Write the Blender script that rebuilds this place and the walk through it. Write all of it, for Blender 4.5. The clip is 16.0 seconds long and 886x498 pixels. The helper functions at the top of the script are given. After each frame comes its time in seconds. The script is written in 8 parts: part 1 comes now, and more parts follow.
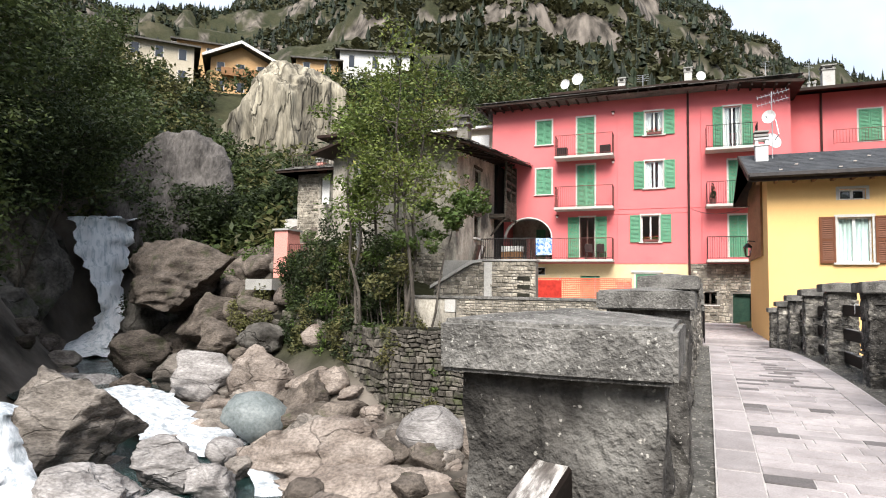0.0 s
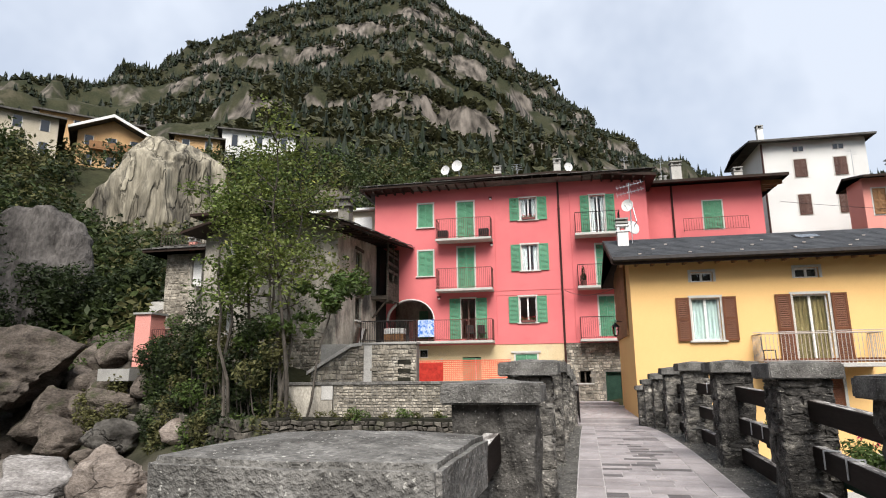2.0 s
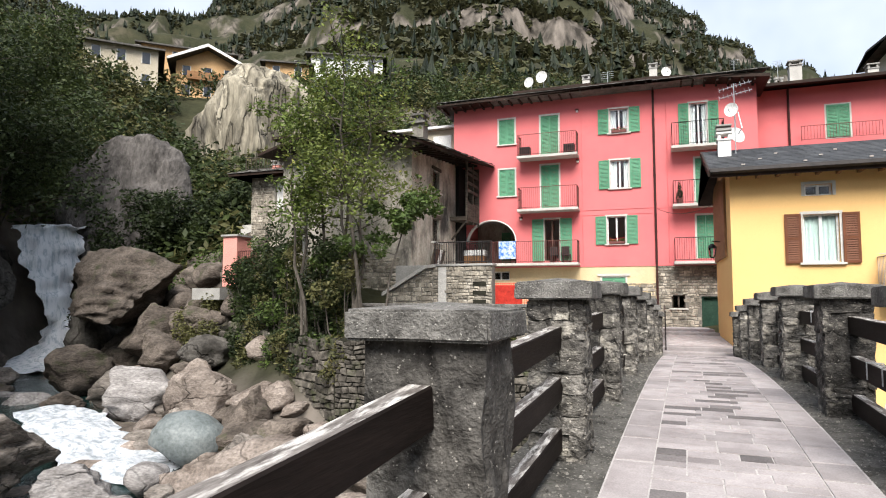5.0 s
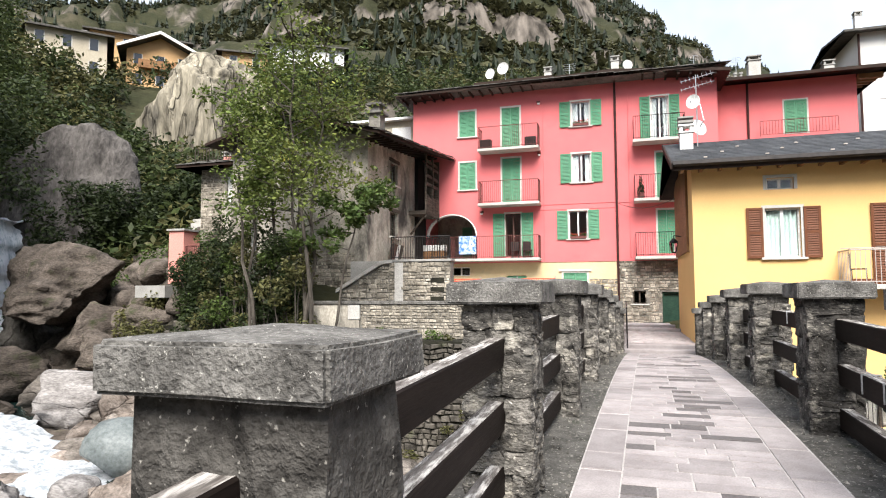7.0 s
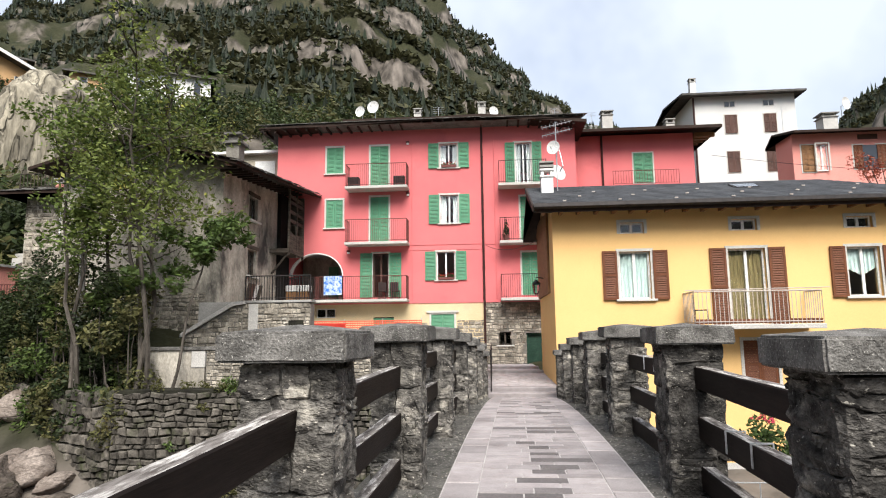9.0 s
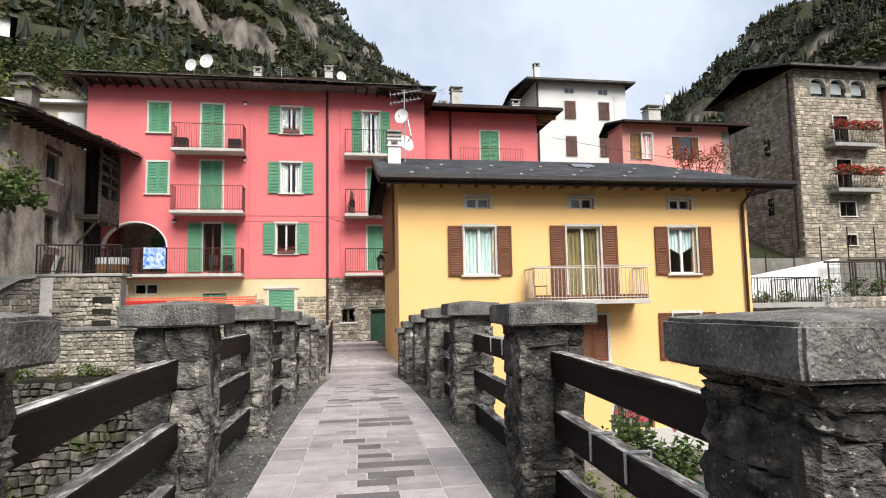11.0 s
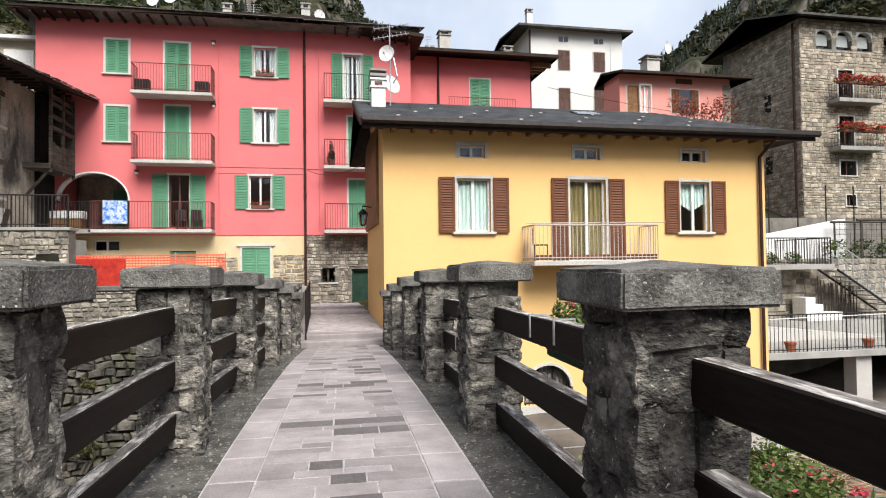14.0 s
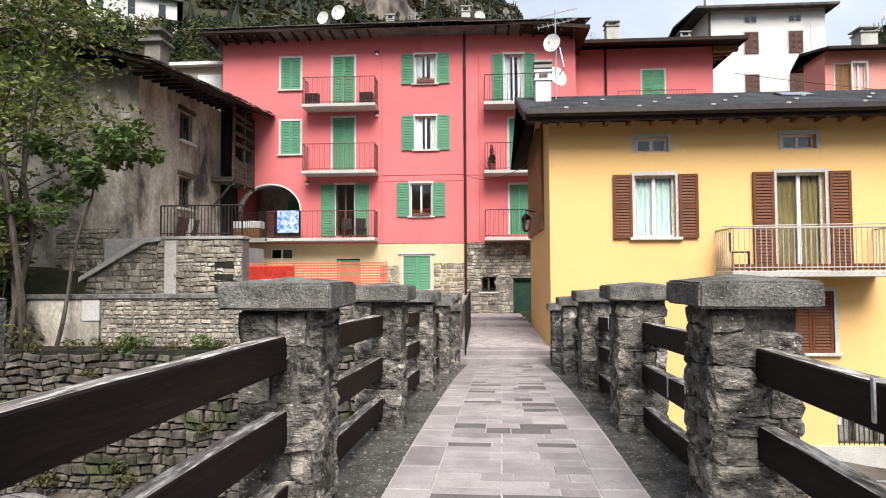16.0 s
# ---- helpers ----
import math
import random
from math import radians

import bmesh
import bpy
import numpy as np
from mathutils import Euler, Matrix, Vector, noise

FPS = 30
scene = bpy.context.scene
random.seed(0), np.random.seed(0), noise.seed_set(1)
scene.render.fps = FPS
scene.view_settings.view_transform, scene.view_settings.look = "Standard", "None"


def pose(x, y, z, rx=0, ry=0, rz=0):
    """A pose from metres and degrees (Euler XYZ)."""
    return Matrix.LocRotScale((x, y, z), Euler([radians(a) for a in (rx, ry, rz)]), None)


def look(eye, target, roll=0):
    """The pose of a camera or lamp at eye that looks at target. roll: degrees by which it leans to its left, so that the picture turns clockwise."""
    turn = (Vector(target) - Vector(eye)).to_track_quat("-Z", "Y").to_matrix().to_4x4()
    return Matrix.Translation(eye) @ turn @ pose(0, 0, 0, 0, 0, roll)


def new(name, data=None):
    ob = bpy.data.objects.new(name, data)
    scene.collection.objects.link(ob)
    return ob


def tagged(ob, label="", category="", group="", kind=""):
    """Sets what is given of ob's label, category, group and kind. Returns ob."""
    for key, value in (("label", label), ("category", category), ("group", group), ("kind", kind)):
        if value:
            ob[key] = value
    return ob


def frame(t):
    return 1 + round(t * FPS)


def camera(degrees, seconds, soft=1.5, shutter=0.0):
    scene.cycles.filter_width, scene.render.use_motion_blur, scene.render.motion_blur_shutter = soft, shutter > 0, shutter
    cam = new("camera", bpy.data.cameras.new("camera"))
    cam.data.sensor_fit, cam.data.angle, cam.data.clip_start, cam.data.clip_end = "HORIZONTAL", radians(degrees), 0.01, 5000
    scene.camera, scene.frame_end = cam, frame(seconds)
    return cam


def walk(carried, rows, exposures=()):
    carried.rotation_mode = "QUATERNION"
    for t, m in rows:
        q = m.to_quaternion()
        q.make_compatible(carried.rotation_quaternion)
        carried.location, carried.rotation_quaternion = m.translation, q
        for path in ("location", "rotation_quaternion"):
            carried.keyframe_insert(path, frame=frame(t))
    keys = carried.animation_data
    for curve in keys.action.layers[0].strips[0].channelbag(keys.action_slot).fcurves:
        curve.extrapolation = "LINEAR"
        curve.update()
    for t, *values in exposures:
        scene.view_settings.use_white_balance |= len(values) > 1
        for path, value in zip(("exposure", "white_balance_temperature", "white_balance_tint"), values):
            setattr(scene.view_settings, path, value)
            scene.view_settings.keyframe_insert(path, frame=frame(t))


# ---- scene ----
cam = camera(72.2, 16.0, 1.1)

PATH = [
    (0, (-0.057, -0.142, 1.608), (-0.79, 1.714, 1.739), 0.9),
    (0.5, (0.021, -0.058, 1.634), (-0.611, 1.825, 1.868), 0.2),
    (1, (0.054, 0.016, 1.661), (-0.483, 1.914, 1.988), -0.2),
    (1.5, (0.074, 0.118, 1.681), (-0.373, 2.029, 2.066), -0.5),
    (2, (0.148, 0.254, 1.686), (-0.223, 2.179, 2.082), -0.6),
    (2.5, (0.251, 0.481, 1.685), (-0.067, 2.422, 2.048), -0.5),
    (3, (0.318, 0.751, 1.668), (-0.001, 2.702, 1.972), -0.4),
    (3.5, (0.452, 1.034, 1.676), (0.061, 2.980, 1.921), -0.2),
    (4, (0.562, 1.303, 1.666), (0.029, 3.221, 1.862), 0.1),
    (6.5, (0.590, 2.491, 1.706), (-0.127, 4.353, 1.836), 0.0),
    (7, (0.552, 2.773, 1.721), (-0.016, 4.686, 1.856), -0.2),
    (7.5, (0.640, 2.978, 1.716), (0.193, 4.922, 1.868), -0.4),
    (8, (0.723, 3.201, 1.715), (0.362, 5.158, 1.908), -0.7),
    (8.5, (0.741, 3.460, 1.740), (0.462, 5.427, 1.975), -0.5),
    (9, (0.717, 3.754, 1.766), (0.558, 5.730, 2.032), -0.7),
    (9.5, (0.721, 4.052, 1.780), (0.725, 6.034, 2.051), -0.8),
    (10, (0.799, 4.322, 1.788), (0.962, 6.299, 2.041), -1.0),
    (12.5, (1.011, 5.820, 1.771), (1.405, 7.779, 1.843), -0.4),
    (13, (1.055, 6.152, 1.798), (1.453, 8.112, 1.851), 0.1),
    (13.5, (1.027, 6.49, 1.8), (1.425, 8.45, 1.847), -0.3),
    (14, (1.026, 6.821, 1.799), (1.418, 8.782, 1.847), -0.7),
    (14.5, (1.049, 7.153, 1.808), (1.404, 9.12, 1.875), -0.6),
    (15, (1.066, 7.54, 1.837), (1.319, 9.522, 1.914), -0.5),
    (15.5, (1.05, 7.913, 1.836), (1.151, 9.909, 1.91), -0.5),
    (16, (1.004, 8.331, 1.835), (0.878, 10.326, 1.914), -0.3),
]
walk(cam, [(t, look(eye, target, roll)) for t, eye, target, roll in PATH], [(0, 1.0), (0.7, 0.75), (1.5, 0.50), (3.0, 0.48), (4.0, 0.60), (6.5, 1.05), (8.0, 0.9), (9.5, 0.64), (13, 0.55), (16, 0.67)])

# ---- light ----
world = bpy.data.worlds.new("sky")
scene.world = world
world.use_nodes = True
wn, wl = world.node_tree.nodes, world.node_tree.links
sky = wn.new("ShaderNodeTexSky")
sky.sky_type, sky.sun_disc = "NISHITA", False
sky.sun_elevation, sky.sun_rotation = radians(48), radians(167)
sky.air_density, sky.dust_density, sky.ozone_density = 1.0, 2.0, 1.5
clouds = wn.new("ShaderNodeTexNoise")
clouds.inputs["Scale"].default_value, clouds.inputs["Detail"].default_value = 2.0, 5
clouds.inputs["Roughness"].default_value = 0.55
cramp = wn.new("ShaderNodeValToRGB")
cramp.color_ramp.elements[0].position, cramp.color_ramp.elements[1].position = 0.40, 0.62
cramp.color_ramp.elements[0].color = (0.40, 0.40, 0.40, 1)
cmix = wn.new("ShaderNodeMixRGB")
cmix.inputs[2].default_value = (5.4, 5.9, 6.8, 1)
wl.new(clouds.outputs["Fac"], cramp.inputs["Fac"])
wl.new(cramp.outputs["Color"], cmix.inputs[0])
wl.new(sky.outputs[0], cmix.inputs[1])
wl.new(cmix.outputs[0], wn["Background"].inputs[0])
wn["Background"].inputs[1].default_value = 0.105
sun = new("sun", bpy.data.lights.new("sun", "SUN"))
sun.data.energy, sun.data.angle, sun.data.color = 4.2, radians(34), (1.0, 0.965, 0.92)
sun.matrix_world = look((5, -22, 25), (0, 0, 0))


# ---- materials ----
def material(name, dark, light, scale=3.0, rough=0.85, bump=0.3, fine=40.0, stain=None, stain_scale=0.6, stain_at=0.6,
             metal=0.0, vary=0.0, island=False, bump_size=0.01, stretch=(1, 1, 1), spec=0.15, cracks=None, speck=None, grainy=0.5):
    """A surface of two colours mixed by noise at two scales, with stains, fine relief and a change from piece to piece."""
    m = bpy.data.materials.new(name)
    m.use_nodes = True
    n, k = m.node_tree.nodes, m.node_tree.links
    b = n["Principled BSDF"]
    geo = n.new("ShaderNodeNewGeometry")
    mp = n.new("ShaderNodeMapping")
    mp.inputs["Scale"].default_value = stretch
    k.new(geo.outputs["Position"], mp.inputs[0])

    def noise_at(s, detail=5.0, r=0.6):
        t = n.new("ShaderNodeTexNoise")
        t.inputs["Scale"].default_value, t.inputs["Detail"].default_value, t.inputs["Roughness"].default_value = s, detail, r
        k.new(mp.outputs[0], t.inputs["Vector"])
        return t.outputs["Fac"]

    def ramp(f, a, c):
        r = n.new("ShaderNodeValToRGB")
        r.color_ramp.elements[0].position, r.color_ramp.elements[1].position = a, c
        k.new(f, r.inputs[0])
        return r.outputs[0]

    def mix(f, a, c, kind="MIX"):
        x = n.new("ShaderNodeMixRGB")
        x.blend_type = kind
        for v, s in ((f, x.inputs[0]), (a, x.inputs[1]), (c, x.inputs[2])):
            if isinstance(v, (int, float)):
                s.default_value = v
            elif isinstance(v, tuple):
                s.default_value = (*v, 1)
            else:
                k.new(v, s)
        return x.outputs[0]

    big, small = noise_at(scale), noise_at(fine, 3.0)
    col = mix(ramp(big, 0.32, 0.68), dark, light)
    grain = mix(ramp(small, 0.3, 0.7), (0.45, 0.45, 0.45), (1.4, 1.4, 1.4))
    col = mix(grainy, col, grain, "MULTIPLY")
    if stain:
        col = mix(ramp(noise_at(stain_scale, 7.0, 0.65), stain_at, stain_at + 0.14), col, stain)
    height = None
    if speck:
        sc, ss, sa = speck
        col = mix(ramp(noise_at(ss, 2.0, 0.5), sa, sa + 0.07), col, sc)
    if cracks:
        cs, cw, cd = cracks
        warp = n.new("ShaderNodeTexNoise")
        warp.inputs["Scale"].default_value, warp.inputs["Detail"].default_value = cs * 1.2, 4
        k.new(mp.outputs[0], warp.inputs["Vector"])
        add = n.new("ShaderNodeVectorMath")
        add.operation = "MULTIPLY_ADD"
        add.inputs[1].default_value = (1.6 / cs,) * 3
        k.new(warp.outputs["Color"], add.inputs[0])
        k.new(mp.outputs[0], add.inputs[2])
        vor = n.new("ShaderNodeTexVoronoi")
        vor.feature = "DISTANCE_TO_EDGE"
        vor.inputs["Scale"].default_value = cs
        k.new(add.outputs[0], vor.inputs["Vector"])
        height = ramp(vor.outputs["Distance"], 0.0, cw)
        col = mix(mix(0.0, height, height), mix(cd, col, (0.02, 0.018, 0.016)), col)
    if vary:
        if island:
            rnd = geo.outputs["Random Per Island"]
        else:
            rnd = n.new("ShaderNodeObjectInfo").outputs["Random"]
        r = n.new("ShaderNodeMapRange")
        r.inputs[3].default_value, r.inputs[4].default_value = 1 - vary, 1 + vary
        k.new(rnd, r.inputs[0])
        hsv = n.new("ShaderNodeHueSaturation")
        k.new(r.outputs[0], hsv.inputs["Value"])
        k.new(col, hsv.inputs["Color"])
        col = hsv.outputs[0]
    k.new(col, b.inputs["Base Color"])
    b.inputs["Roughness"].default_value, b.inputs["Metallic"].default_value = rough, metal
    b.inputs["Specular IOR Level"].default_value = spec
    if bump:
        bp = n.new("ShaderNodeBump")
        bp.inputs["Strength"].default_value, bp.inputs["Distance"].default_value = bump, bump_size
        relief_ = mix(0.5, small, noise_at(fine * 0.25, 4.0))
        k.new(mix(0.45, relief_, height) if height else relief_, bp.inputs["Height"])
        k.new(bp.outputs[0], b.inputs["Normal"])
    return m


def glassy(name, colour, rough=0.08):
    m = bpy.data.materials.new(name)
    m.use_nodes = True
    b = m.node_tree.nodes["Principled BSDF"]
    b.inputs["Base Color"].default_value = (*colour, 1)
    b.inputs["Roughness"].default_value, b.inputs["Specular IOR Level"].default_value = rough, 0.8
    return m


def clear_glass(name):
    m = bpy.data.materials.new(name)
    m.use_nodes = True
    b = m.node_tree.nodes["Principled BSDF"]
    b.inputs["Base Color"].default_value = (0.9, 0.94, 0.95, 1)
    b.inputs["Roughness"].default_value, b.inputs["Transmission Weight"].default_value, b.inputs["IOR"].default_value = 0.02, 1.0, 1.45
    return m


PINK = material("pink_render", (0.60, 0.155, 0.16), (0.66, 0.18, 0.18), 0.5, 0.9, 0.15, 30, stain=(0.52, 0.135, 0.14), stain_scale=0.35, grainy=0.12)
CREAM = material("cream_render", (0.56, 0.44, 0.26), (0.66, 0.53, 0.33), 0.8, 0.9, 0.2, 30, stain=(0.45, 0.38, 0.27))
YELLOW = material("yellow_render", (0.77, 0.475, 0.195), (0.81, 0.52, 0.22), 0.4, 0.9, 0.12, 40, stain=(0.70, 0.445, 0.18), stain_scale=0.3, stain_at=0.62, grainy=0.10)
WHITE = material("white_render", (0.62, 0.61, 0.58), (0.72, 0.71, 0.68), 0.4, 0.9, 0.15, 20)
SALMON = material("salmon_render", (0.66, 0.27, 0.225), (0.72, 0.325, 0.275), 0.4, 0.9, 0.15, 20)
ORANGE = material("orange_render", (0.50, 0.31, 0.15), (0.58, 0.37, 0.19), 0.4, 0.9, 0.15, 20)
BEIGE = material("beige_render", (0.42, 0.37, 0.28), (0.52, 0.46, 0.36), 0.5, 0.9, 0.2, 20, stain=(0.3, 0.27, 0.22))
OLDPLASTER = material("weathered_plaster", (0.20, 0.18, 0.148), (0.54, 0.495, 0.415), 1.0, 0.95, 0.8, 18, stain=(0.06, 0.055, 0.05), stain_scale=0.6, stain_at=0.5, bump_size=0.03, stretch=(1, 1, 0.5))
GREEN = material("green_shutter_paint", (0.09, 0.25, 0.145), (0.12, 0.30, 0.18), 1.5, 0.6, 0.1, 30, vary=0.12)
BROWN = material("brown_shutter_paint", (0.125, 0.046, 0.022), (0.165, 0.064, 0.032), 1.5, 0.55, 0.1, 30)
DARKBROWN = material("dark_brown_louvre", (0.09, 0.05, 0.04), (0.12, 0.065, 0.05), 1.5, 0.6, 0.1, 30)
FRAME = material("white_window_frame", (0.70, 0.69, 0.66), (0.78, 0.77, 0.74), 2, 0.5, 0.05, 20)
SURROUND = material("stone_surround", (0.48, 0.46, 0.42), (0.60, 0.58, 0.53), 3, 0.85, 0.2, 40)
GLASS = clear_glass("window_glass")
GLASSDARK = glassy("dark_far_glass", (0.02, 0.024, 0.03))
CURTAIN = material("net_curtain", (0.34, 0.36, 0.35), (0.50, 0.52, 0.50), 6, 0.95, 0.3, 20, stretch=(5, 5, 0.4))
GOLDCURTAIN = material("gold_curtain", (0.07, 0.052, 0.02), (0.20, 0.155, 0.068), 6, 0.9, 0.3, 20, stretch=(5, 5, 0.3))
AQUACURTAIN = material("pale_green_curtain", (0.30, 0.38, 0.35), (0.40, 0.47, 0.44), 2, 0.95, 0.2, 20, stretch=(4, 4, 0.4))
# near-black colour that stands in for the shade of unlit spaces
DEEPSHADE = material("painted_deep_shade", (0.012, 0.011, 0.010), (0.02, 0.018, 0.016), 1, 0.9, 0.0)
IRON = material("dark_iron", (0.022, 0.02, 0.02), (0.04, 0.035, 0.033), 6, 0.5, 0.2, 60, metal=0.3)
RUSTIRON = material("rusty_red_iron", (0.12, 0.045, 0.04), (0.18, 0.07, 0.06), 6, 0.6, 0.2, 60)
PALEIRON = material("pale_painted_iron", (0.42, 0.36, 0.32), (0.50, 0.44, 0.40), 6, 0.5, 0.1, 60)
GALV = material("galvanised_steel", (0.42, 0.43, 0.44), (0.55, 0.56, 0.57), 6, 0.4, 0.2, 60, metal=0.6)
COPPERPIPE = material("brown_downpipe", (0.045, 0.022, 0.02), (0.07, 0.035, 0.03), 4, 0.45, 0.1, 40, metal=0.3)
ROOFTILE = material("charcoal_roof_tile", (0.040, 0.042, 0.046), (0.065, 0.067, 0.07), 2, 0.7, 0.3, 30, vary=0.25, island=True)
ROOFSLATE = material("rough_stone_slate", (0.07, 0.066, 0.06), (0.15, 0.142, 0.13), 2, 0.9, 0.5, 18, stain=(0.19, 0.19, 0.16), vary=0.4, island=True, bump_size=0.03)
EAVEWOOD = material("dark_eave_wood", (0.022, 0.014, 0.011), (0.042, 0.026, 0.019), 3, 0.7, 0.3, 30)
RAFTERWOOD = material("honey_rafter_wood", (0.20, 0.10, 0.045), (0.28, 0.15, 0.07), 3, 0.65, 0.3, 30, stretch=(1, 0.3, 1))
OLDWOOD = material("grey_weathered_wood", (0.035, 0.028, 0.023), (0.105, 0.088, 0.07), 4, 0.95, 0.7, 30, stretch=(0.3, 0.3, 3), vary=0.3)
PALEBOARD = material("bleached_boards", (0.14, 0.125, 0.11), (0.26, 0.24, 0.215), 4, 0.9, 0.6, 30, stretch=(6, 1, 0.3))
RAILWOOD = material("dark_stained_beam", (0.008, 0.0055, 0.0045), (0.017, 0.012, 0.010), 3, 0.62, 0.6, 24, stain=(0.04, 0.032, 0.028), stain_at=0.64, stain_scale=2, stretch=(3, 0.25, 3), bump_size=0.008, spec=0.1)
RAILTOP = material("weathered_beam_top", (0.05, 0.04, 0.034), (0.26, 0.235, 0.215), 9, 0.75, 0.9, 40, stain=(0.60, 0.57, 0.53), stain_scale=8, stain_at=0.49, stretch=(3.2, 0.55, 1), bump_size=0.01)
CAP = material("pitted_concrete_cap", (0.068, 0.064, 0.058), (0.20, 0.19, 0.174), 7, 0.95, 1.0, 70, stain=(0.27, 0.257, 0.234), stain_scale=5, stain_at=0.58, vary=0.12, bump_size=0.02, speck=((0.36, 0.345, 0.31), 95, 0.64), grainy=0.75)
MORTAR = material("rough_dark_mortar", (0.022, 0.020, 0.018), (0.115, 0.107, 0.096), 8, 0.98, 1.0, 45, stain=(0.20, 0.19, 0.172), stain_scale=2.2, stain_at=0.55, bump_size=0.03, speck=((0.33, 0.31, 0.275), 55, 0.66))
# darker copy of PILLARSTONE: wet stone, with the pillars' shade put into the colour
SHADESTONE = material("shaded_wet_gneiss_stone", (0.014, 0.013, 0.012), (0.105, 0.097, 0.087), 9, 0.85, 1.0, 38, stain=(0.26, 0.24, 0.205), stain_scale=4.2, stain_at=0.58, vary=0.45, bump_size=0.035, speck=((0.30, 0.28, 0.24), 40, 0.66), stretch=(1, 1, 1.6), grainy=0.8)
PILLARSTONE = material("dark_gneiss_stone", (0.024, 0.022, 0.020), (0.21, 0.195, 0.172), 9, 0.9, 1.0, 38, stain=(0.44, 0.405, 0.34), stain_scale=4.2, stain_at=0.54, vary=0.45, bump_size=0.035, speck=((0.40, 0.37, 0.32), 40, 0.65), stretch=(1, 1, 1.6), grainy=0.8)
WALLSTONE = material("pale_rubble_stone", (0.15, 0.132, 0.105), (0.42, 0.375, 0.305), 2.5, 0.92, 0.7, 20, stain=(0.50, 0.46, 0.39), stain_scale=1.2, vary=0.42, island=True, bump_size=0.02)
BANKSTONE = material("mossy_retaining_stone", (0.035, 0.031, 0.026), (0.17, 0.152, 0.128), 3.0, 0.95, 1.0, 16, stain=(0.05, 0.06, 0.024), stain_scale=0.9, stain_at=0.52, vary=0.42, island=True, bump_size=0.03)
TOWERSTONE = material("tower_rubble_stone", (0.22, 0.184, 0.136), (0.47, 0.41, 0.32), 2, 0.95, 0.6, 12, vary=0.32, island=True, bump_size=0.02)
JOINT = material("lime_joint", (0.15, 0.138, 0.12), (0.25, 0.232, 0.20), 2, 0.98, 0.6, 25, bump_size=0.02)
DARKJOINT = material("dark_earth_joint", (0.012, 0.011, 0.009), (0.035, 0.034, 0.024), 2, 0.98, 0.6, 25, bump_size=0.02)
PAVER = material("porphyry_paver", (0.235, 0.208, 0.203), (0.345, 0.312, 0.305), 3.0, 0.7, 0.3, 80, stain=(0.21, 0.188, 0.184), stain_scale=1.3, vary=0.2, bump_size=0.004, grainy=0.3)
GROUT = material("pale_grout", (0.34, 0.315, 0.30), (0.46, 0.43, 0.41), 4, 0.95, 0.4, 60)
KERB = material("worn_bridge_concrete", (0.045, 0.043, 0.038), (0.125, 0.118, 0.106), 5, 0.95, 1.0, 45, stain=(0.04, 0.044, 0.03), stain_scale=3, bump_size=0.015, speck=((0.24, 0.225, 0.20), 34, 0.62))
CONCRETE = material("grey_concrete", (0.27, 0.26, 0.24), (0.38, 0.37, 0.345), 1.2, 0.9, 0.4, 30, stain=(0.18, 0.17, 0.155), stain_scale=0.8)
PALECONCRETE = material("pale_concrete", (0.42, 0.40, 0.37), (0.54, 0.52, 0.48), 1.2, 0.9, 0.3, 30)
ROCK = material("river_gneiss", (0.075, 0.064, 0.054), (0.25, 0.22, 0.192), 1.1, 0.8, 1.0, 9, stain=(0.055, 0.048, 0.042), stain_scale=1.6, stain_at=0.56, vary=0.2, bump_size=0.09, stretch=(0.7, 1.2, 2.6), cracks=(0.34, 0.03, 0.22), grainy=0.75)
PALEROCK = material("pale_banded_gneiss", (0.145, 0.132, 0.124), (0.33, 0.31, 0.295), 1.2, 0.8, 1.0, 9, stain=(0.11, 0.098, 0.09), stain_scale=1.7, stain_at=0.58, vary=0.15, bump_size=0.08, stretch=(0.7, 1.2, 2.6), cracks=(0.32, 0.03, 0.2), grainy=0.75)
TANROCK = material("tan_bedrock", (0.125, 0.099, 0.082), (0.29, 0.245, 0.21), 0.9, 0.85, 1.0, 8, stain=(0.09, 0.072, 0.058), stain_scale=1.2, stain_at=0.57, vary=0.15, bump_size=0.10, stretch=(1.2, 0.8, 2.0), cracks=(0.28, 0.03, 0.25), grainy=0.75)
BROWNROCK = material("brown_bank_rock", (0.040, 0.033, 0.027), (0.145, 0.12, 0.10), 1.0, 0.9, 1.0, 7, stain=(0.045, 0.05, 0.024), stain_scale=0.9, stain_at=0.57, vary=0.25, bump_size=0.14, stretch=(1.2, 0.8, 1.8), grainy=0.75)
WETROCK = material("wet_blue_green_rock", (0.10, 0.115, 0.115), (0.20, 0.22, 0.215), 1.1, 0.45, 0.5, 9, bump_size=0.03)
DARKROCK = material("dark_mossy_rock", (0.032, 0.029, 0.025), (0.15, 0.138, 0.122), 0.7, 0.9, 0.9, 5, stain=(0.05, 0.065, 0.028), stain_scale=0.5, stain_at=0.55, bump_size=0.22, cracks=(0.4, 0.04, 0.25), grainy=0.7)
CLIFFROCK = material("streaked_cliff_rock", (0.10, 0.088, 0.066), (0.42, 0.375, 0.285), 0.33, 0.95, 0.9, 1.6, stain=(0.05, 0.046, 0.04), stain_scale=0.3, stain_at=0.53, bump_size=0.6, stretch=(1.5, 1.5, 0.26), cracks=(0.22, 0.05, 0.3), grainy=0.7)
GREYROCK = material("grey_crag_rock", (0.04, 0.036, 0.033), (0.165, 0.15, 0.138), 0.5, 0.9, 1.0, 3, stain=(0.05, 0.046, 0.042), stain_scale=0.5, stain_at=0.55, bump_size=0.3, stretch=(1.6, 1.0, 0.6), grainy=0.75)
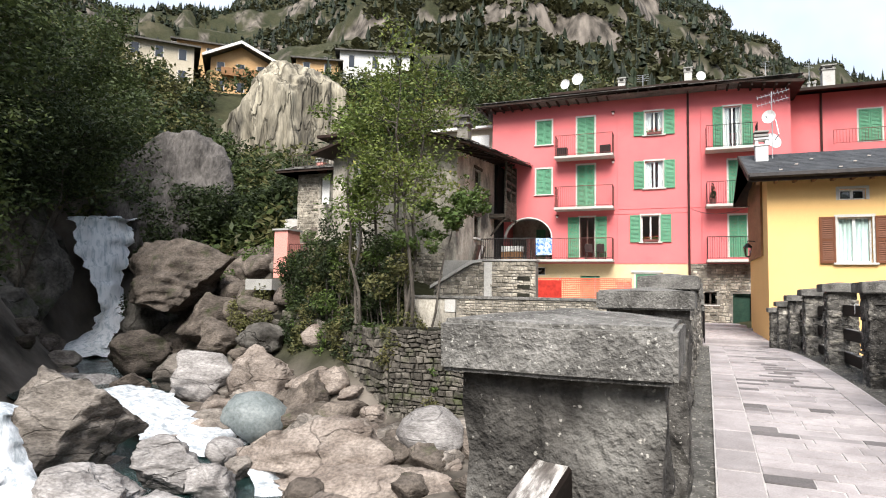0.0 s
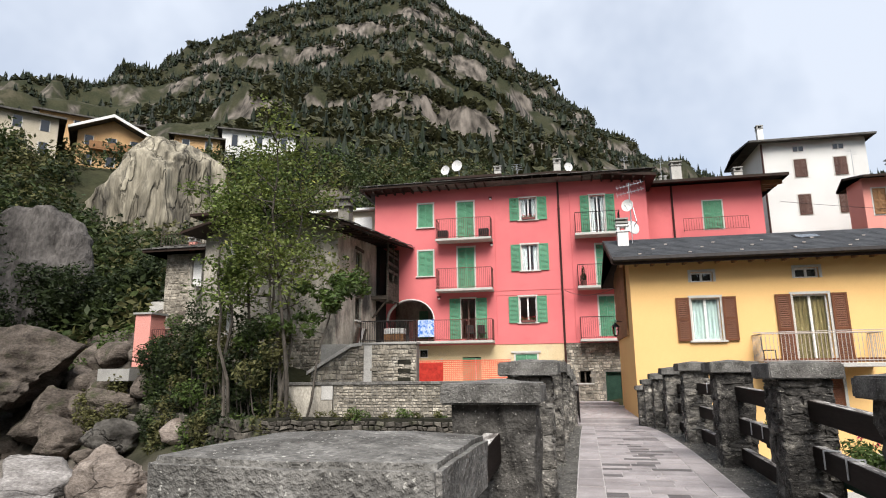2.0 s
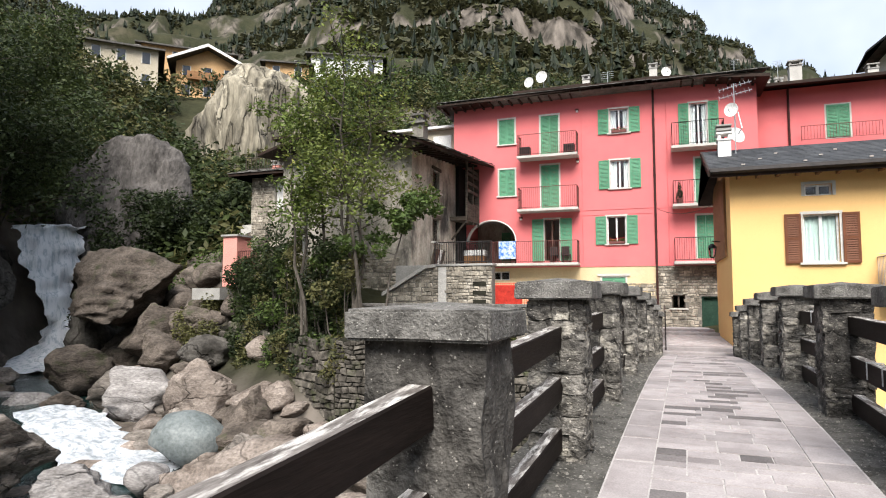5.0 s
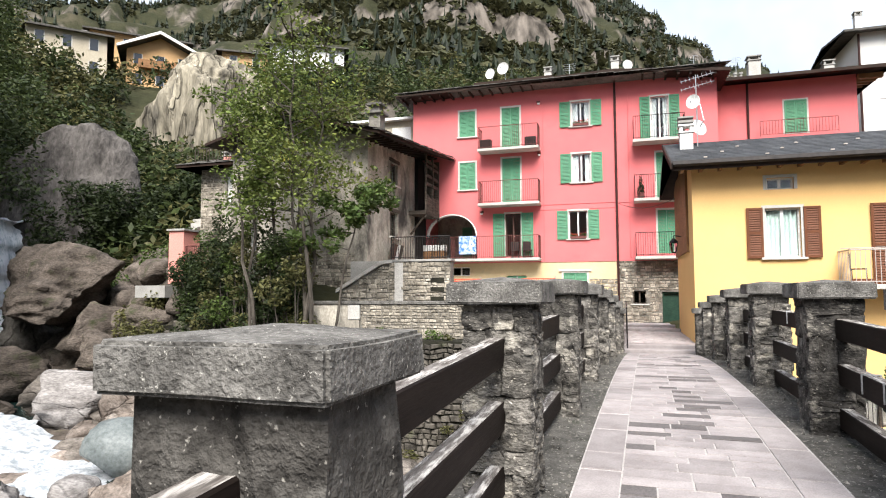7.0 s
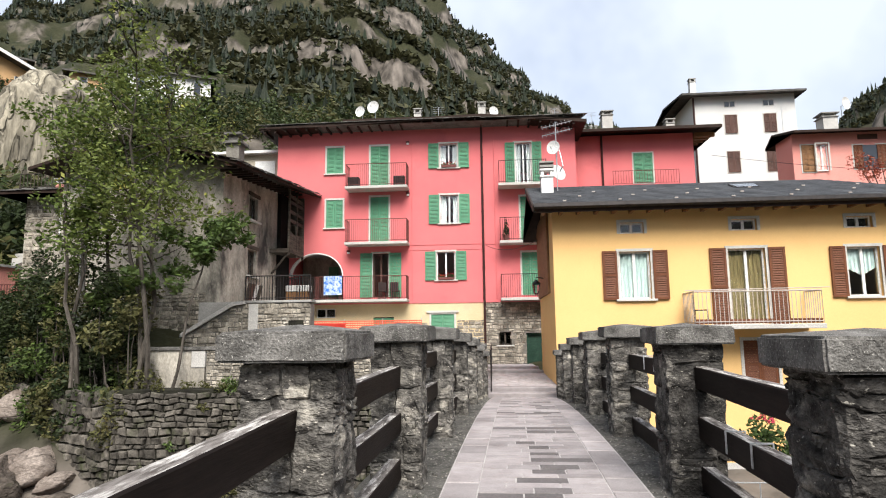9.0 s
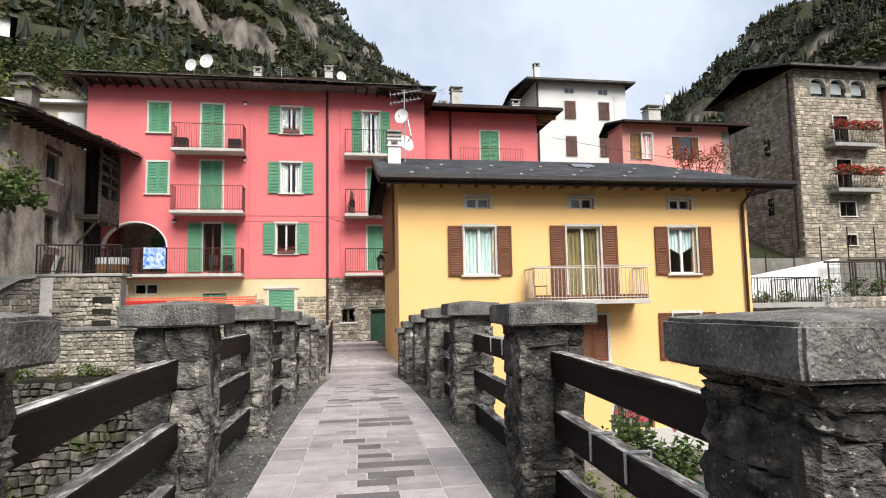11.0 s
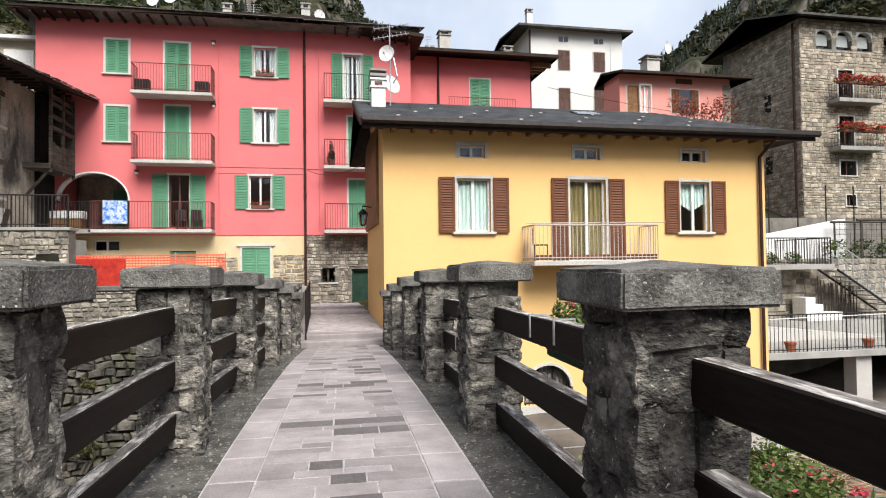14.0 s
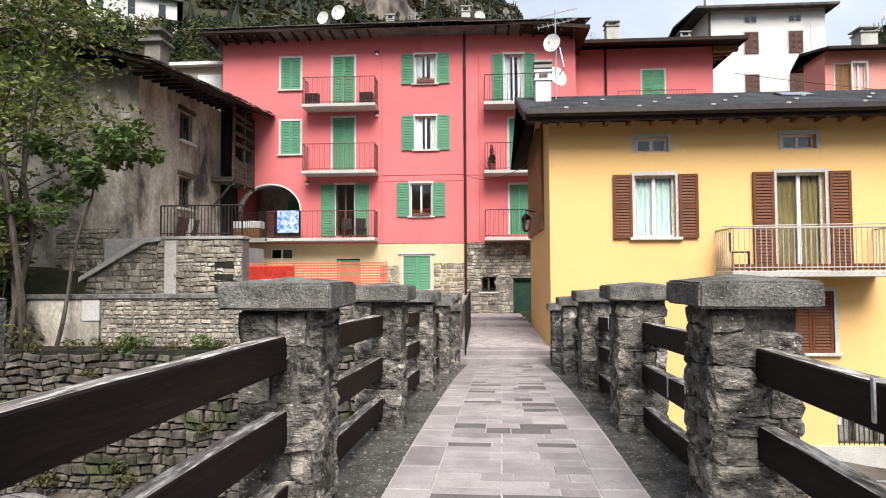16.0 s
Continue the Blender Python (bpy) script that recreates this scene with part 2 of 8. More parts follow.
DARKGREEN = material("dark_green_door_paint", (0.018, 0.045, 0.03), (0.03, 0.065, 0.045), 2, 0.6, 0.2, 30)


# ---- building helpers ----
def mesh_ob(name, bm, mat, parent=None):
    me = bpy.data.meshes.new(name)
    bm.to_mesh(me)
    bm.free()
    me.materials.append(mat)
    ob = new(name, me)
    ob.parent = parent
    return ob


def part(name, bm, mat, parent, label=""):
    """One mesh object under a thing or under a part, in the parent's own coordinates."""
    return tagged(mesh_ob(name, bm, mat, parent), label)


def thing(name, label, category, m=None, group="", kind=""):
    ob = new(name)
    ob.empty_display_size = 0.1
    ob.matrix_world = m or Matrix()
    return tagged(ob, label, category, group, kind)


def single(name, bm, mat, label, category, m=None, group="", kind=""):
    ob = mesh_ob(name, bm, mat)
    if m:
        ob.matrix_world = m
    return tagged(ob, label, category, group, kind)


def from_arrays(name, verts, faces, mat, parent=None, smooth=False):
    me = bpy.data.meshes.new(name)
    verts, faces = np.asarray(verts, np.float32), np.asarray(faces, np.int32)
    side = faces.shape[1]
    me.vertices.add(len(verts))
    me.vertices.foreach_set("co", verts.ravel())
    me.loops.add(faces.size)
    me.loops.foreach_set("vertex_index", faces.ravel())
    me.polygons.add(len(faces))
    me.polygons.foreach_set("loop_start", np.arange(0, faces.size, side, dtype=np.int32))
    me.update(calc_edges=True)
    me.polygons.foreach_set("use_smooth", np.full(len(faces), smooth))
    me.materials.append(mat)
    ob = new(name, me)
    ob.parent = parent
    return ob


def box(bm, x0, x1, y0, y1, z0, z1, bevel=0.0, m=None):
    g = bmesh.ops.create_cube(bm, size=1)
    mm = Matrix.LocRotScale(((x0 + x1) / 2, (y0 + y1) / 2, (z0 + z1) / 2), None, (abs(x1 - x0), abs(y1 - y0), abs(z1 - z0)))
    bmesh.ops.transform(bm, matrix=(m @ mm) if m else mm, verts=g["verts"])
    if bevel:
        edges = list({e for v in g["verts"] for e in v.link_edges})
        bmesh.ops.bevel(bm, geom=edges, offset=bevel, segments=1, affect="EDGES")
    return bm


def boxes(*dims, bevel=0.0):
    bm = bmesh.new()
    for d in dims:
        box(bm, *d, bevel=bevel)
    return bm


def tube(bm, a, b, r, r2=None, sides=8):
    """A straight rod from a to b."""
    a, b = Vector(a), Vector(b)
    d = b - a
    m = Matrix.Translation((a + b) / 2) @ d.to_track_quat("Z", "Y").to_matrix().to_4x4()
    bmesh.ops.create_cone(bm, cap_ends=True, segments=sides, radius1=r, radius2=r if r2 is None else r2, depth=d.length, matrix=m)
    return bm


def prism(bm, pts, a, b, axis=1):
    """An outline of (u, w) pairs pushed along an axis from a to b."""
    def put(u, w, s):
        v = [u, w]
        v.insert(axis, s)
        return bm.verts.new(v)
    lo, hi = [put(u, w, a) for u, w in pts], [put(u, w, b) for u, w in pts]
    bm.faces.new(lo), bm.faces.new(list(reversed(hi)))
    for i in range(len(pts)):
        j = (i + 1) % len(pts)
        bm.faces.new((lo[i], hi[i], hi[j], lo[j]))
    bmesh.ops.recalc_face_normals(bm, faces=bm.faces)
    return bm


def rough(bm, size, amount, seed=0.0):
    """Pushes each corner about by noise."""
    for v in bm.verts:
        v.co += noise.noise_vector(v.co * size + Vector((seed, seed * 1.7, seed * 0.3))) * amount
    return bm


def rubble(length, height, course, seed, proud=0.03, width=(0.7, 2.6), top=None, wave=0.32):
    """Irregular stones in uneven courses, on a wall that runs along x and faces -y: verts and quads."""
    r = np.random.RandomState(seed)
    verts, faces, z = [], [], 0.0
    while z < height - 0.02:
        h = min(course * r.uniform(0.65, 1.35), height - z)
        u = -r.uniform(0, course)
        while u < length:
            w = course * r.uniform(*width)
            u0, u1 = max(u, 0), min(u + w, length)
            u += w
            if u1 - u0 < 0.04 or (top and z + h * 0.6 > top((u0 + u1) / 2)):
                continue
            g, c = 0.010 + r.uniform(0, 0.012), min(0.035, h * 0.18)
            jit = r.uniform(-0.26, 0.26, (4, 2)) * min(h, u1 - u0) * 0.8
            x = np.array([u0 + g, u1 - g, u1 - g, u0 + g]) + jit[:, 0] * 0.6
            zz = np.array([z + g, z + g, z + h - g, z + h - g]) + jit[:, 1] * 0.55
            if wave:
                for i in range(4):
                    q = noise.noise_vector(Vector((x[i] / course * 0.42, zz[i] / course * 0.5, seed)))
                    x[i] += q.x * course * wave
                    zz[i] += q.y * course * wave
            p = proud * r.uniform(0.3, 1.5)
            cx, cz = x.mean(), zz.mean()
            f = 1 - 2 * c / max(0.1, min(h, u1 - u0)) * 0.9
            k = len(verts)
            verts += [(a, 0.04, b) for a, b in zip(x, zz)]
            verts += [(a, -p * 0.35, b) for a, b in zip(x, zz)]
            verts += [(cx + (a - cx) * f, -p + r.uniform(-0.012, 0.012), cz + (b - cz) * f) for a, b in zip(x, zz)]
            for s in (0, 4):
                faces += [(k + s + i, k + s + (i + 1) % 4, k + s + 4 + (i + 1) % 4, k + s + 4 + i) for i in range(4)]
            faces.append((k + 8, k + 9, k + 10, k + 11))
        z += h
    return verts, faces


def rubble_wall(name, label, m, length, height, depth, course, seed, stone, joint, proud=0.03, top=None, width=(0.7, 2.6), wave=0.32):
    """A wall of rubble that runs along x from its corner, faces -y, and is depth thick."""
    t = thing(name, label, "wall", m, kind="structure")
    core = bmesh.new()
    if top:
        n = max(2, int(length / 0.8))
        pts = [(0, 0)] + [(length, 0)] + [(length * i / n, top(length * i / n)) for i in range(n, -1, -1)]
        prism(core, pts, 0.012, depth)
    else:
        box(core, 0, length, 0.012, depth, 0, height)
    part("core", core, joint, t)
    v, f = rubble(length, height, course, seed, proud, top=top, width=width, wave=wave)
    tagged(from_arrays("rubble", v, f, stone, t), "uneven stones bedded in mortar", kind="stuff")
    return t


# ---- ground and mountain ----
def smooth(a, b, x):
    t = np.clip((x - a) / (b - a), 0, 1)
    return t * t * (3 - 2 * t)


# spot heights of the gorge and the river banks, then of the village and the slopes above it
BANKS = [(0, -8, 0.1), (-12, -6, -1.5), (12, -8, 0), (-22, 2, 0), (1, 4, -5.4), (-4, 8, -5.2), (-11, 14.5, -5), (-17, 12, -5.2), (-20.5, 19, -4.5),
         (-31, 26, -4.2), (-42, 33, -4.0), (13, 3, -5.8), (28, 2, -6), (-9, 19.5, -3.9), (-4, 17, -4.2), (1, 18, -4.2), (-15, 21.5, -3.5), (-20, 24.5, -2.6), (-11, 21.8, -4.1), (-5, 22, -4.3),
         (-25, 29, -0.3), (-27, 31, 1.2), (-47, 37, 6.6), (-30, 15, -2), (-38, 21, 4), (-46, 26, 7), (-54, 30, 14), (8, 15, -3.3), (12, 20, -3.3), (22, 20, -3.4)]
HILLS = [(-11, 25.5, 0.6), (-17, 28, 2), (-22, 31, 3.2), (-25, 37, 5.5), (-31, 42, 6.8), (-38, 46, 8.5), (-50, 63, 17), (-34, 62, 14), (-66, 60, 26),
         (-70, 72, 32), (-58, 82, 33), (-48, 98, 36), (-8, 30, 0.3), (1.5, 25, -2.2), (1.5, 30, -1.0), (1.5, 34, -0.8), (-6, 38, 1.0), (3, 41, 2.5), (-12, 48, 5.5), (10, 52, 7), (20, 46, 7.5), (31, 42, 4.8),
         (36, 55, 9), (20, 29, -2.5), (27, 31, 0.5), (45, 30, 3), (40, 10, 0)]
SPOTS = np.array(BANKS + HILLS, float)


def kernel(d):
    return d * d * np.log(d + 1e-6)


_d = np.hypot(SPOTS[:, None, 0] - SPOTS[None, :, 0], SPOTS[:, None, 1] - SPOTS[None, :, 1])
_n = len(SPOTS)
_a = np.zeros((_n + 3, _n + 3))
_a[:_n, :_n] = kernel(_d) + np.eye(_n) * 1.5
_a[:_n, _n], _a[:_n, _n + 1:] = 1, SPOTS[:, :2]
_a[_n:, :_n] = _a[:_n, _n:].T
WEIGHTS = np.linalg.solve(_a, np.r_[SPOTS[:, 2], 0, 0, 0])


def valley(x, y):
    d = np.hypot(x[:, None] - SPOTS[None, :, 0], y[:, None] - SPOTS[None, :, 1])
    return kernel(d) @ WEIGHTS[:_n] + WEIGHTS[_n] + x * WEIGHTS[_n + 1] + y * WEIGHTS[_n + 2]


STREAM = [(-46, 36), (-40, 31.5), (-31, 25.5), (-25, 21), (-20, 18), (-11, 14), (-4, 8), (1, 4), (13, 3), (28, 2)]

# the skyline: how high the ridge stands, in degrees, round the compass from straight ahead
RIDGE = [(-180, 7), (-110, 13), (-80, 20), (-60, 22.5), (-46, 22.5), (-38, 25), (-27, 31.5), (-14, 35), (-7, 31.4), (-4, 29.6), (-0.4, 26.4), (3.3, 22.6), (5.5, 20.3), (8, 18.8), (11, 17.2), (20, 12.5), (27, 13.6), (31, 16.2), (35, 19.6), (38, 21.6), (48, 26), (75, 24), (120, 12), (180, 7)]
CREST = 430.0


def relief(x, y, z, far):
    out = np.empty(len(x))
    for i in range(len(x)):
        p = Vector((x[i], y[i], 0.0))
        near = noise.fractal(p * 0.22, 1.0, 2.1, 4) * 0.22
        hill = (noise.ridged_multi_fractal(p * 0.011, 0.9, 2.1, 5, 1.0, 2.0) - 1.0) * 13 + noise.fractal(p * 0.05, 1.0, 2.0, 3) * 5
        out[i] = near * (1 - far[i]) + hill * far[i]
    return out


def ground_height(x, y, detail=True):
    x, y = np.asarray(x, float), np.asarray(y, float)
    r, az = np.hypot(x, y), np.degrees(np.arctan2(x, y))
    hold = np.clip(r, 1e-3, 92) / np.maximum(r, 1e-3)
    low = np.clip(valley(x * hold, y * hold), -7, 45)
    el = np.interp(az, [a for a, _ in RIDGE], [e for _, e in RIDGE])
    top = CREST * np.tan(np.radians(el))
    s = np.clip((r - 80) / (CREST - 80), 0, 1.0)
    high = low + (top - low) * (0.55 * s + 0.45 * s * s) - np.clip(r - CREST, 0, None) * 0.35
    # the stream's bed
    gap = np.full(len(x), 1e9)
    for (ax, ay), (bx, by) in zip(STREAM, STREAM[1:]):
        q = np.clip(((x - ax) * (bx - ax) + (y - ay) * (by - ay)) / ((bx - ax) ** 2 + (by - ay) ** 2), 0, 1)
        gap = np.minimum(gap, np.hypot(x - ax - q * (bx - ax), y - ay - q * (by - ay)))
    low = low - 1.1 * np.exp(-((gap / 3.4) ** 2))
    high = np.where(r > 80, high, low)
    far = smooth(85, 190, r)
    z = high + (relief(x, y, high, far) if detail else 0)
    # ledges and rock steps on the mountain
    if detail:
        u = (z + 16 * np.sin(x * 0.021 + 1) + 11 * np.cos(y * 0.017 + x * 0.009)) / 30
        f = u - np.floor(u)
        z = z + 30 * (smooth(0.36, 0.62, f) - f) * 0.34 * far
    return z


GROUND = material("hillside", (0.020, 0.024, 0.011), (0.046, 0.044, 0.023), 0.08, 0.95, 0.8, 1.2, stain=(0.08, 0.068, 0.045), stain_scale=0.06, stain_at=0.55, bump_size=0.4)


def hillside_rock(m):
    """Steep faces of the hillside show bare grey rock, and the river bed is bare."""
    n, k = m.node_tree.nodes, m.node_tree.links
    b = n["Principled BSDF"]
    old = b.inputs["Base Color"].links[0].from_socket
    geo = n.new("ShaderNodeNewGeometry")
    sep, pos = n.new("ShaderNodeSeparateXYZ"), n.new("ShaderNodeSeparateXYZ")
    k.new(geo.outputs["Normal"], sep.inputs[0])
    k.new(geo.outputs["Position"], pos.inputs[0])
    patch = n.new("ShaderNodeTexNoise")
    patch.inputs["Scale"].default_value, patch.inputs["Detail"].default_value = 0.03, 8
    streak = n.new("ShaderNodeTexNoise")
    streak.inputs["Scale"].default_value, streak.inputs["Detail"].default_value = 0.22, 10
    mp = n.new("ShaderNodeMapping")
    mp.inputs["Scale"].default_value = (1.4, 1.4, 0.35)
    k.new(geo.outputs["Position"], mp.inputs[0])
    k.new(mp.outputs[0], streak.inputs["Vector"])
    k.new(geo.outputs["Position"], patch.inputs["Vector"])
    sub = n.new("ShaderNodeMath")
    sub.operation = "MULTIPLY_ADD"
    sub.inputs[1].default_value, sub.inputs[2].default_value = -0.9, 0.86
    k.new(sep.outputs[2], sub.inputs[0])
    add = n.new("ShaderNodeMath")
    k.new(sub.outputs[0], add.inputs[0])
    k.new(patch.outputs["Fac"], add.inputs[1])
    r = n.new("ShaderNodeValToRGB")
    r.color_ramp.elements[0].position, r.color_ramp.elements[1].position = 0.73, 0.84
    k.new(add.outputs[0], r.inputs[0])
    rr = n.new("ShaderNodeValToRGB")
    rr.color_ramp.elements[0].position, rr.color_ramp.elements[1].position = 0.35, 0.68
    rr.color_ramp.elements[0].color, rr.color_ramp.elements[1].color = (0.030, 0.026, 0.021, 1), (0.20, 0.172, 0.145, 1)
    k.new(streak.outputs["Fac"], rr.inputs[0])
    bed = n.new("ShaderNodeMapRange")
    bed.inputs[1].default_value, bed.inputs[2].default_value, bed.inputs[3].default_value, bed.inputs[4].default_value = -1.2, -2.6, 0.0, 1.0
    k.new(pos.outputs[2], bed.inputs[0])
    most = n.new("ShaderNodeMath")
    most.operation = "MAXIMUM"
    k.new(r.outputs[0], most.inputs[0])
    k.new(bed.outputs[0], most.inputs[1])
    mix = n.new("ShaderNodeMixRGB")
    k.new(most.outputs[0], mix.inputs[0])
    k.new(old, mix.inputs[1])
    k.new(rr.outputs[0], mix.inputs[2])
    k.new(mix.outputs[0], b.inputs["Base Color"])


hillside_rock(GROUND)


def make_ground():
    turns = 640
    rings = np.r_[0.02, np.linspace(0.5, 34, 88), np.geomspace(34.6, 900, 150)]
    a = np.linspace(-np.pi, np.pi, turns, endpoint=False)
    x, y = np.outer(rings, np.sin(a)).ravel(), np.outer(rings, np.cos(a)).ravel()
    z = ground_height(x, y)
    centre = ground_height([0.0], [0.0])[0]
    v = np.c_[np.r_[x, 0], np.r_[y, 0], np.r_[z, centre]]
    i, j = np.meshgrid(np.arange(len(rings) - 1), np.arange(turns), indexing="ij")
    i, j = i.ravel(), j.ravel()
    j2 = (j + 1) % turns
    f = np.c_[i * turns + j, i * turns + j2, (i + 1) * turns + j2, (i + 1) * turns + j]
    ob = from_arrays("ground", v, f, GROUND, smooth=True)
    tagged(ob, "rocky wooded valley sides and bare river bed rising to a steep mountain", "ground", kind="structure")


make_ground()


# ---- bridge ----
def bridge_x(y, off=0.0):
    return -0.12 + 0.033 * y + off


def deck_z(y):
    return 0.515 - 0.0045 * (y - 9.5) ** 2


def on_bridge(y, off, z):
    return pose(bridge_x(y, off), y, z, 0, 0, -1.89)


CLEAR, PILLAR_W, LEFT_D, RIGHT_D = 1.84, 0.43, 0.37, 0.46
PILLARS = {True: [1.42 + 2.49 * k for k in range(-1, 9)], False: [-1.1, 1.35, 3.85, 6.12, 8.70, 11.45, 13.92, 16.4, 18.85, 21.2]}


def make_deck():
    ys = np.linspace(-5, 22.2, 60)
    bm = bmesh.new()
    rows = []
    for y in ys:
        z = deck_z(y) - 0.03
        under = deck_z(9.0) - 0.75 - 0.022 * (y - 9) ** 2
        rows.append([bm.verts.new((bridge_x(y, o), y, zz)) for o, zz in ((-0.62, z), (CLEAR + 0.62, z), (CLEAR + 0.62, under), (-0.62, under))])
    for a, b in zip(rows, rows[1:]):
        for i in range(4):
            bm.faces.new((a[i], a[(i + 1) % 4], b[(i + 1) % 4], b[i]))
    bm.faces.new(rows[0]), bm.faces.new(rows[-1])
    bmesh.ops.recalc_face_normals(bm, faces=bm.faces)
    return single("bridge_deck", bm, KERB, "humped stone footbridge deck with worn concrete margins", "bridge", kind="structure")


DECK = make_deck()


def beam_mesh(length, seed):
    """A sawn timber with softened, split edges; the top is weathered."""
    bm = bmesh.new()
    box(bm, -0.05, 0.05, 0, length, -0.17, 0.0, bevel=0.008)
    cuts = [e for e in bm.edges if abs(e.verts[0].co.y - e.verts[1].co.y) > length * 0.5]
    bmesh.ops.subdivide_edges(bm, edges=cuts, cuts=10, use_grid_fill=True)
    for v in bm.verts:
        v.co += noise.noise_vector(Vector((v.co.x * 3, v.co.y * 2.6 + seed * 7, v.co.z * 3))) * 0.007
    me = bpy.data.meshes.new("beam")
    bm.to_mesh(me)
    bm.free()
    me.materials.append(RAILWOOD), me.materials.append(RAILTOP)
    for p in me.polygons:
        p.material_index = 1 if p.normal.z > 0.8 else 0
    return me


RAIL_H = (0.97, 0.59, 0.22)


def rail_sag(left, y):
    """How much higher the beams of a bay sit than most."""
    return (0.05 if y > 7 else -0.01) if left else -0.015


def make_rails():
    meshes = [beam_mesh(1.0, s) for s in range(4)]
    i = 0
    for left, off in ((True, -0.29), (False, CLEAR + 0.31)):
        for y, after in zip(PILLARS[left], PILLARS[left][1:]):
            y0, y1 = y + (LEFT_D if left else RIGHT_D) - 0.06, after + 0.06
            t = thing("bridge_railing", "three dark-stained timber beams set between stone bridge pillars, greyed on top", "railing",
                      pose(0, 0, 0), "timber railings of the footbridge")
            for h in RAIL_H:
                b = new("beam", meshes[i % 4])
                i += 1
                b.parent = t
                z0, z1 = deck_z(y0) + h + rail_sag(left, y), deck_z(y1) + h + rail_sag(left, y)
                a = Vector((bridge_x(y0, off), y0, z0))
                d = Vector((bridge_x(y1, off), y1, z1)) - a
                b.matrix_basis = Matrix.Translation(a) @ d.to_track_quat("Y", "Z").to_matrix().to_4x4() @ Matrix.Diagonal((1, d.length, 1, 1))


make_rails()


def cap_mesh(seed, d, w=PILLAR_W):
    """A cast slab with worn arrises and a low pyramid on top."""
    bm = bmesh.new()
    o = 0.078
    box(bm, -w / 2 - o, w / 2 + o, -o, d + o, 0, 0.132)
    top = [f for f in bm.faces if f.normal.z > 0.9]
    r = bmesh.ops.poke(bm, faces=top)
    for v in r["verts"]:
        v.co.z += 0.032
    bmesh.ops.bevel(bm, geom=[e for e in bm.edges if max(v.co.z for v in e.verts) < 0.17], offset=0.011, segments=2, affect="EDGES")
    bmesh.ops.subdivide_edges(bm, edges=bm.edges[:], cuts=3, use_grid_fill=True)
    rough(bm, 4, 0.006, seed)
    rough(bm, 17, 0.004, seed + 3)
    me = bpy.data.meshes.new("cap")
    bm.to_mesh(me)
    bm.free()
    me.materials.append(CAP)
    return me


def core_mesh(seed, d, h=1.49):
    bm = bmesh.new()
    w, d = PILLAR_W - 0.035, d - 0.035
    box(bm, -w / 2, w / 2, 0.017, d + 0.017, -0.3, h - 0.3)
    bmesh.ops.subdivide_edges(bm, edges=bm.edges[:], cuts=11, use_grid_fill=True)
    rough(bm, 7, 0.026, seed)
    rough(bm, 19, 0.018, seed + 5)
    me = bpy.data.meshes.new("core")
    bm.to_mesh(me)
    bm.free()
    me.materials.append(MORTAR)
    return me


def block_mesh(seed, mat):
    """A rough-faced building stone, 1 x 1 x 1, that faces -y from y = 0."""
    r = random.Random(seed)
    bm = bmesh.new()
    box(bm, -0.5, 0.5, -0.5, 0.5, -0.5, 0.5)
    bmesh.ops.subdivide_edges(bm, edges=bm.edges[:], cuts=2, use_grid_fill=True)
    for v in bm.verts:
        n = sum(abs(c) > 0.4 for c in v.co)
        v.co *= (1.0, 1.0, 0.95, 0.86)[n]
        v.co += Vector((r.uniform(-1, 1) * 0.6, r.uniform(-1, 1) * 1.5, r.uniform(-1, 1) * 0.6)) * 0.11
    me = bpy.data.meshes.new("stone")
    bm.to_mesh(me)
    bm.free()
    me.materials.append(mat)
    return me


STONE_MESHES = {m: [block_mesh(s, m) for s in range(8)] for m in (PILLARSTONE, SHADESTONE)}


def face_stones(parent, width, height, m, r, plain=0.0, stone=PILLARSTONE):
    """Stones over one face of a pillar; some places are left as bare mortar."""
    z = -0.1
    while z < height - 0.05:
        h = min(r.choice((0.06, 0.1, 0.15, 0.2, 0.26)) * r.uniform(0.85, 1.15), height - z)
        u = 0.0
        while u < width - 0.03:
            w = min(r.uniform(0.13, 0.34), width - u)
            if width - u - w < 0.08:
                w = width - u
            if r.random() > plain:
                s = new("stone", STONE_MESHES[stone][r.randrange(8)])
                s.parent = parent
                s.matrix_basis = m @ Matrix.LocRotScale((u + w / 2, r.uniform(-0.004, 0.016), z + h / 2), Euler((0, r.uniform(-0.09, 0.09), 0)), (w * 1.02, 0.075, h * 1.02))
            u += w
        z += h


